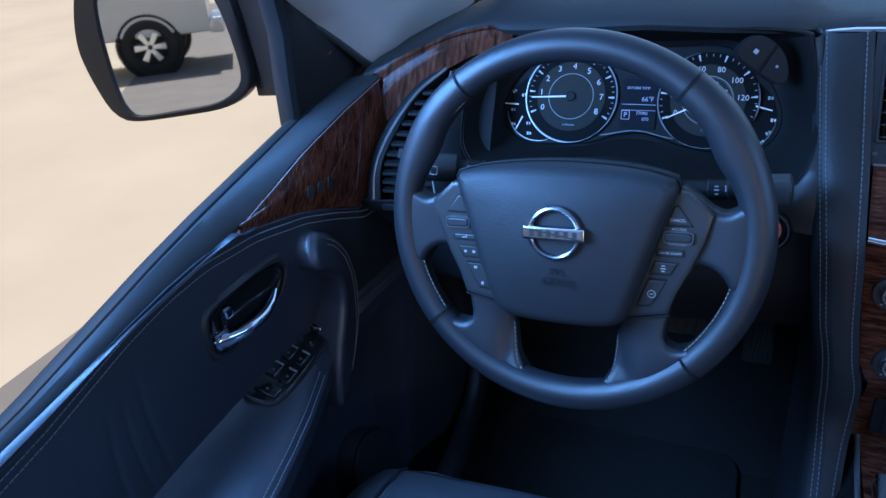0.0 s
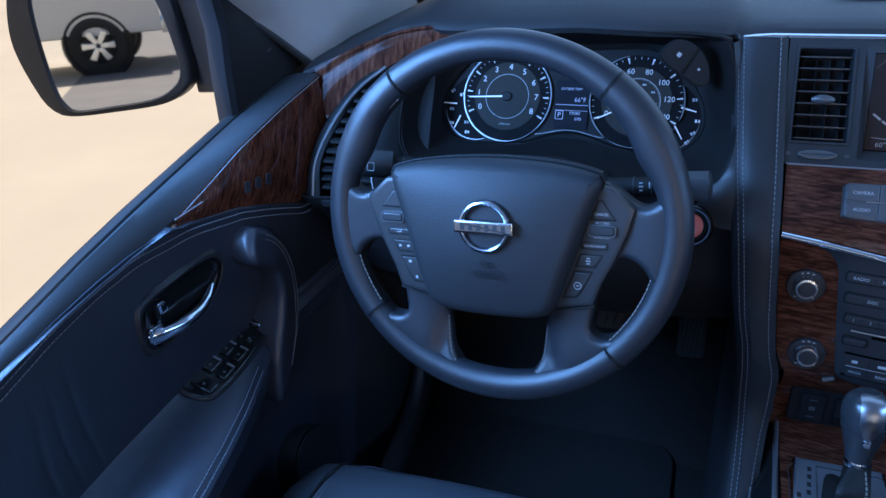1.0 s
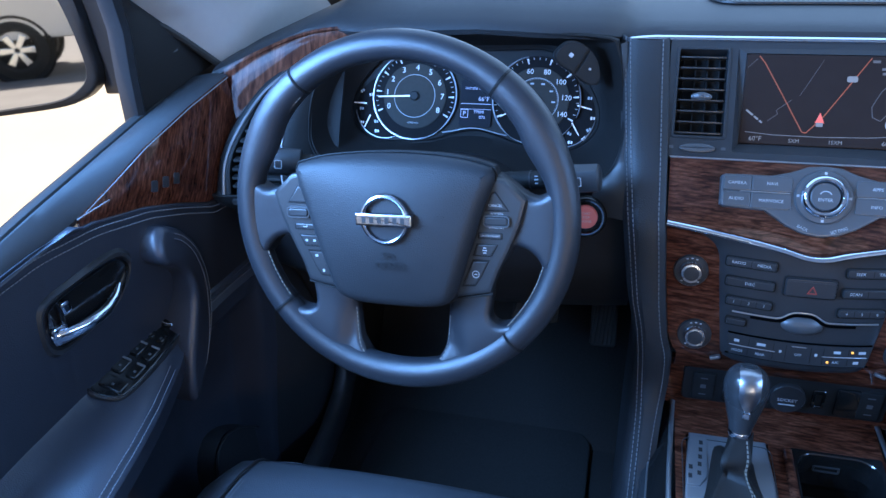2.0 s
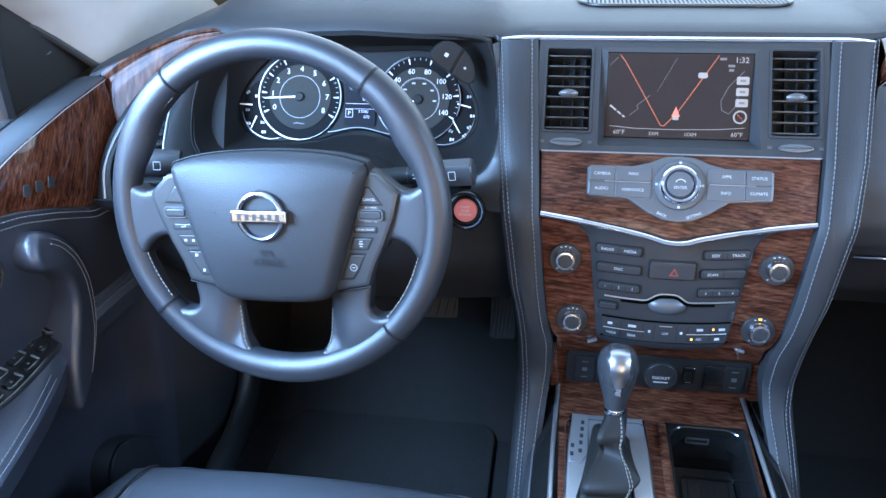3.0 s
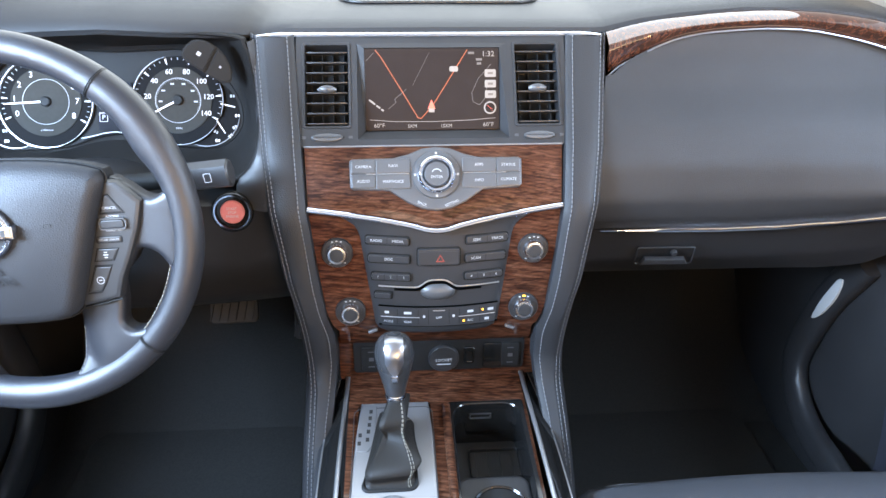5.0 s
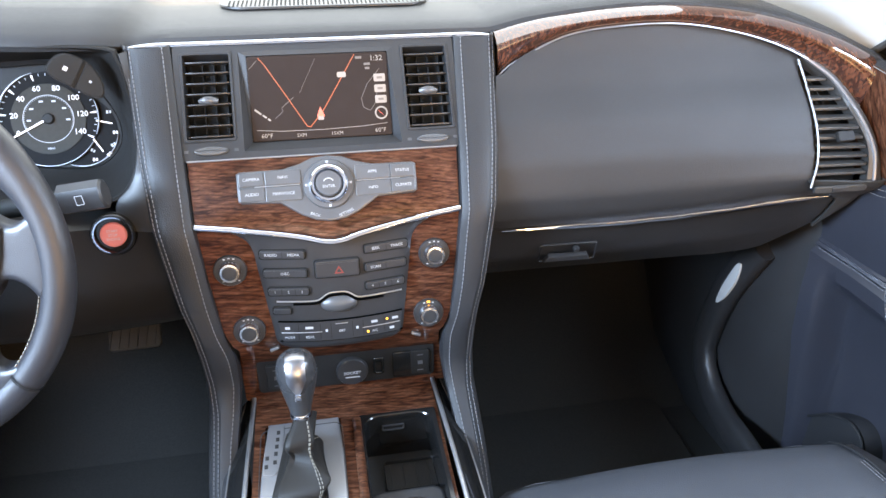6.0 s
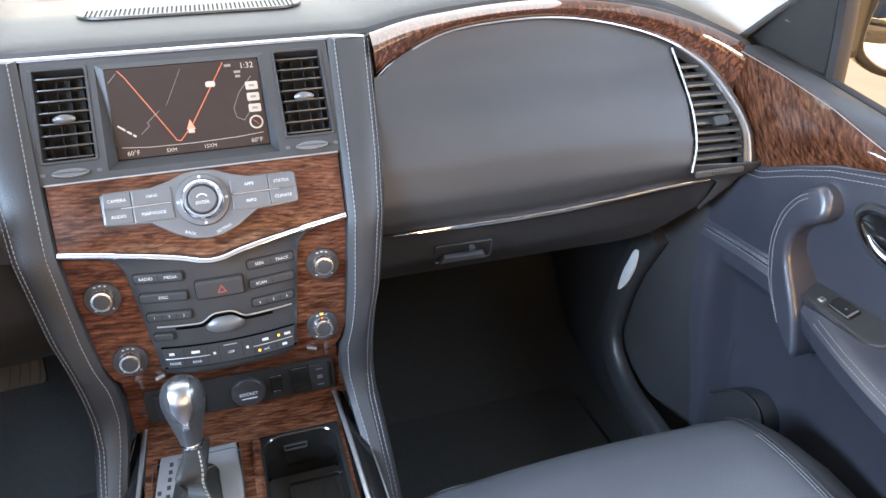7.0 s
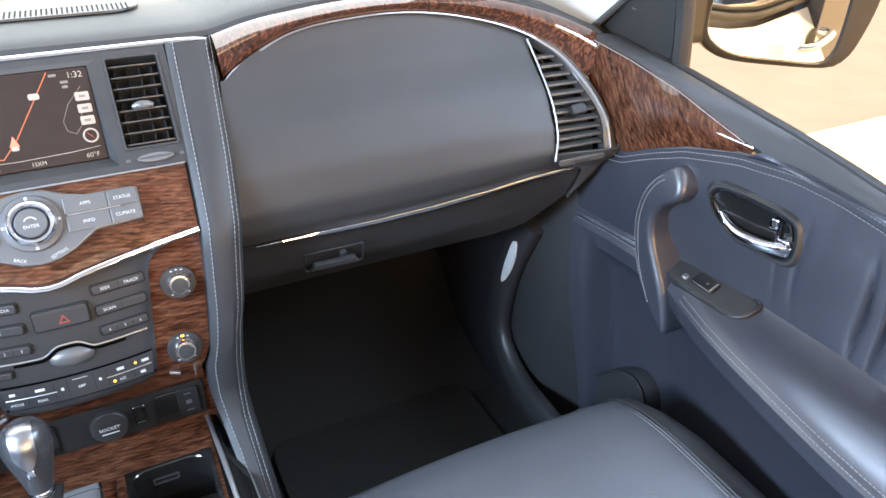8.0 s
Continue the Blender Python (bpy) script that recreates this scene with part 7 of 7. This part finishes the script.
# ---------------------------------------------------------------- pillars, seats, mats
for s in (1, -1):
    SIDE[0] = s
    nm = "right" if s > 0 else "left"
    a = [(0.805, 0.850, 1.362), (0.832, 0.790, 1.424), (0.848, 0.720, 1.477), (0.822, 0.60, 1.61), (0.745, 0.40, 1.79)]
    c = [(0.775, 1.20, 1.375), (0.76, 1.06, 1.46), (0.735, 0.94, 1.55), (0.67, 0.68, 1.80)]
    m_ = [(0.785, 0.96, 1.372), (0.765, 0.90, 1.45), (0.735, 0.83, 1.55), (0.66, 0.62, 1.78)]
    A, C, M = spline(a, 20), spline(c, 20), spline(m_, 20)
    rows = [[p + Vector((0.012, 0.004, -0.004)), p, p.lerp(q, 0.5) + Vector((-0.012, -0.012, 0)), q, q.lerp(r, 0.5) + Vector((-0.010, -0.004, 0)), r] for p, q, r in zip(A, M, C)]
    solid("pillar_front_" + nm, sheet(rows, 0.015, flip=True), CLOTH, "pale grey cloth-covered windscreen pillar", "pillar", kind="structure")
    solid("pillar_seal_" + nm, tube([p + Vector((0.003, -0.004, -0.002)) for p in A], 0.0055, 8), RUBBER, "dark rubber seal along the windscreen pillar", "trim", kind="structure")
    # kick panel and sill
    rows = [[(x, y, z) for z in (0.55, 0.70, 0.86, 1.04, 1.12)] for x, y in ((0.800, 0.770), (0.778, 0.800), (0.756, 0.835), (0.748, 0.95), (0.744, 1.10), (0.744, 1.35))]
    solid("kick_panel_" + nm, sheet(rows, 0.01), HARD, "hard black kick panel beside the footwell", "trim", kind="structure")
    kp = spline([(0.742, 0.885, 1.02), (0.740, 0.935, 0.92), (0.738, 0.960, 0.84), (0.735, 0.972, 0.74), (0.731, 0.930, 0.685), (0.727, 0.850, 0.655), (0.716, 0.760, 0.664), (0.716, 0.55, 0.65), (0.716, -0.4, 0.645)], 36)
    solid("sill_trim_" + nm, tube(kp, lambda t: (0.032, 0.017), 16, up=(1, 0, 0), square=0.7), HARD, "rounded black sill trim", "trim", kind="structure")
    if s > 0:
        # sunlit spot on the jamb, built as a thin pale plate
        leaf = [(0.903, 0.972), (0.914, 0.966), (0.926, 0.940), (0.941, 0.902), (0.950, 0.862), (0.941, 0.864), (0.925, 0.886), (0.908, 0.925), (0.901, 0.955)]
        lm_ = frame_at((0.7235, 0, 0), (0, 1, 0), (0, 0, 1)) @ Matrix.Diagonal((1, 1, -1, 1))
        solid("sun_patch_jamb_right", recalc(plate([tuple(p) for p in spline(leaf, 30, True)], 0.002, lm_, 0.001, base=-0.004)), CLOTH, "pale leaf-shaped patch standing in for sunlight on the jamb beside the footwell", "trim", kind="structure")
    # seat cushion
    seat = thing("front_seat", (0.457, 0.25, 0.55), "black leather front seat cushion with stitched seams", "seat", "front seats")
    rows = []
    for y, zt, inset in ((0.560, 0.780, 0.05), (0.573, 0.810, 0.025), (0.570, 0.832, 0.012), (0.552, 0.848, 0.006), (0.515, 0.858, 0.0), (0.45, 0.864, 0.0), (0.30, 0.856, 0.0), (0.12, 0.846, 0.0), (-0.05, 0.844, 0.0)):
        hw = 0.270 - inset * 0.4
        row = []
        for t in np.linspace(-1, 1, 25):
            x = hw * t
            bol = 0.014 * (1 - math.cos(math.pi * min(1, max(0, (abs(t) - 0.45) / 0.4)))) / 2 * min(1, max(0, (0.60 - y) / 0.2))
            drop = 0.020 * max(0, (abs(t) - 0.90) / 0.1) ** 2
            z = zt + bol - drop
            row.append((0.457 + x, y - 0.016 * t * t, z))
        rows.append(row)
    part("cushion", sheet(rows, 0.03), LEATHER_SEAT, seat, "black leather cushion")
    pts = spline([(0.691, -0.05, 0.8885), (0.691, 0.30, 0.9020), (0.692, 0.43, 0.9040), (0.692, 0.49, 0.8990), (0.691, 0.52, 0.8930), (0.690, 0.55, 0.882), (0.688, 0.575, 0.860), (0.686, 0.590, 0.825)], 30)
    for e in (0.008, 0.013):
        part("stitching", stitches([p + Vector((-e, -0.3 * e, 0.0015)) for p in pts[:-5]], up=(0, 0, 1)), THREAD, seat, "pale seam stitching", kind="stuff")
    part("piping", tube(pts, 0.0018, 6), HARD, seat, "dark seam piping")
    ring_ = []
    for z, g in ((0.840, 0.0), (0.79, 0.004), (0.73, -0.01), (0.65, -0.03)):
        ring_.append([(0.457 + (0.262 + g) * p[0], 0.25 + (0.335 + g) * p[1], z) for p in rrect(2, 2, 0.22, 6)])
    part("cushion_side", sheet(ring_, 0.01, loop_u=True), LEATHER_SEAT, seat, "black leather side")
    # unseen backrest, added to hold the rear lamps off the lower dash
    back = []
    for z, hw, th in ((0.84, 0.235, 0.060), (0.95, 0.245, 0.062), (1.08, 0.248, 0.060), (1.18, 0.240, 0.055), (1.25, 0.225, 0.048), (1.285, 0.200, 0.036), (1.300, 0.160, 0.018)):
        back.append([(0.457 + hw * p[0], -0.085 - 0.42 * (z - 0.84) + th * p[1], z) for p in rrect(2, 2, 0.45, 6)])
    bmb = bmesh.new()
    vb_ = add_grid(bmb, back, loop_u=True)
    bmb.faces.new(vb_[-1])
    bmb.faces.new(vb_[0][::-1])
    part("backrest", recalc(bmb), LEATHER_SEAT, seat, "black leather backrest, unseen, blocking light from the rear")
    bmf = bmesh.new()
    box(bmf, 0.24, 0.68, -0.02, 0.50, 0.549, 0.70)
    part("seat_base", bmf, HARD, seat, "black plastic seat base")
    # floor mat
    solid("floor_mat", plate(rrect(0.44, 0.52, 0.05, 5, 0.46, 0.78), 0.562, None, 0.004, base=0.5505), CARPET, "dark carpet floor mat on the car floor", "floor mat", "floor mats")
SIDE[0] = 1

# ---------------------------------------------------------------- wing mirrors
def wing_mirror(s, glass_turn, cx, cz, size):
    SIDE[0] = s
    m = thing("wing_mirror", (0.93, 0.80, 1.28), "dark wing mirror with large glass beside the window", "wing mirror", "wing mirrors")
    shape = [(0.112, 0.095), (0.118, 0.025), (0.116, -0.050), (0.108, -0.080), (0.088, -0.094), (0.02, -0.090), (-0.055, -0.082), (-0.096, -0.064), (-0.116, -0.036), (-0.114, 0.02), (-0.102, 0.085), (-0.085, 0.118), (-0.04, 0.135), (0.06, 0.138), (0.098, 0.125)]
    shell = [(0.150, 0.110), (0.168, 0.030), (0.152, -0.055), (0.132, -0.092), (0.100, -0.104), (0.02, -0.101), (-0.065, -0.093), (-0.110, -0.074), (-0.132, -0.042), (-0.130, 0.02), (-0.124, 0.09), (-0.10, 0.138), (-0.05, 0.160), (0.07, 0.162), (0.125, 0.146)]
    gm_ = frame_at((cx, 0.768, cz), (1, 0, 0), (0, 0, 1)) @ glass_turn
    gl, hs = [p * size for p in spline(shape, 64, True)], [p * size for p in spline(shell, 64, True)]
    rows = [[gm_ @ Vector((p.x * k, p.y * k, h)) for p in gl] for k, h in ((0.97, -0.004), (0.985, 0.004), (1.0, 0.007))]
    rows.append([gm_ @ Vector((*p.lerp(q, 0.55), 0.005)) for p, q in zip(gl, hs)])
    rows += [[gm_ @ Vector((p.x * k, p.y * k, h)) for p in hs] for k, h in ((0.985, 0.001), (1.0, -0.006), (1.02, -0.03), (0.96, -0.07), (0.75, -0.11), (0.4, -0.135), (0.03, -0.14))]
    part("housing", sheet(rows, 0.004, loop_u=True, flip=False), PAINT_DARK, m, "dark glossy mirror housing")
    part("glass", recalc(plate([tuple(p) for p in gl], 0.001, gm_, 0.0005, base=-0.002)), MIRROR, m, "mirror glass", flat=True)
    am_ = frame_at((0, 0.885, 0), (1, 0, 0), (0, 0, 1))
    part("arm", recalc(plate([(0.855, 1.335), (0.90, 1.318), (cx - 0.085, 1.312), (cx - 0.085, 1.50), (0.93, 1.53), (0.835, 1.52)], 0.060, am_, 0.014)), PAINT_DARK, m, "dark mirror arm")
    SIDE[0] = 1


wing_mirror(-1, pose(0, 0, 0, -3.1, -19.2, 0), 1.094, 1.388, 0.85)
wing_mirror(1, pose(0, 0, 0, 1.5, -33.3, 0), 1.122, 1.372, 0.93)

# ---------------------------------------------------------------- parked pickup, seen in the mirror
def pickup(x, y, turn):
    T = pose(x, y, 0, 0, 0, turn)
    tk = thing("pickup_truck", (x, y, 0), "white pickup truck with bright wheels parked on the lot", "pickup truck")

    def slab(pts, w, bev):
        m = T @ frame_at((0, w / 2, 0), (1, 0, 0), (0, 0, 1))
        return recalc(plate(pts, w, m, bev))
    part("body", slab([(-2.8, 0.55), (2.7, 0.55), (2.8, 0.75), (2.75, 1.05), (1.3, 1.18), (1.0, 1.22), (-0.7, 1.22), (-2.8, 1.22)], 1.95, 0.06), WHITE_PAINT, tk, "white painted body")
    part("cab", slab([(-0.75, 1.2), (1.35, 1.2), (0.65, 1.85), (0.2, 1.92), (-0.55, 1.88)], 1.72, 0.08), WHITE_PAINT, tk, "white cab")
    part("window", slab([(-0.55, 1.28), (1.05, 1.28), (0.6, 1.76), (-0.45, 1.78)], 1.735, 0.01), WINDOW, tk, "dark side windows")
    part("bumper", slab([(-2.98, 0.52), (-2.78, 0.52), (-2.78, 0.75), (-2.98, 0.75)], 1.9, 0.03), CHROME, tk, "bright rear bumper")
    for wx_ in (-1.85, 1.85):
        for sy in (-1, 1):
            wm_ = T @ frame_at((wx_, sy * 0.86, 0.42), (1, 0, 0), (0, 0, 1))
            if sy > 0:
                wm_ = wm_ @ pose(0, 0, 0, 180)
            part("wheel_arch", lathe([(0.50, 0.10), (0.47, 0.125), (0.40, 0.10)], wm_, 36), PAINT_DARK, tk)
            wh = part("wheel", lathe([(0.24, -0.10), (0.40, -0.12), (0.42, -0.06), (0.42, 0.08), (0.40, 0.12), (0.30, 0.14), (0.255, 0.11)], wm_, 40), RUBBER, tk, "black tyre")
            part("wheel_rim", lathe([(0.255, 0.12), (0.245, 0.10), (0.10, 0.06), (0.06, 0.09), (0, 0.09)], wm_, 30), DEEP, wh)
            for i in range(6):
                sm2 = wm_ @ pose(0, 0, 0.10, 0, 0, 60 * i)
                part("wheel_spoke", recalc(plate([(0.03, -0.035), (0.235, -0.05), (0.235, 0.05), (0.03, 0.035)], 0.03, sm2, 0.008)), CHROME, wh, "bright spoke")


pickup(-4.3, -11.0, 180)
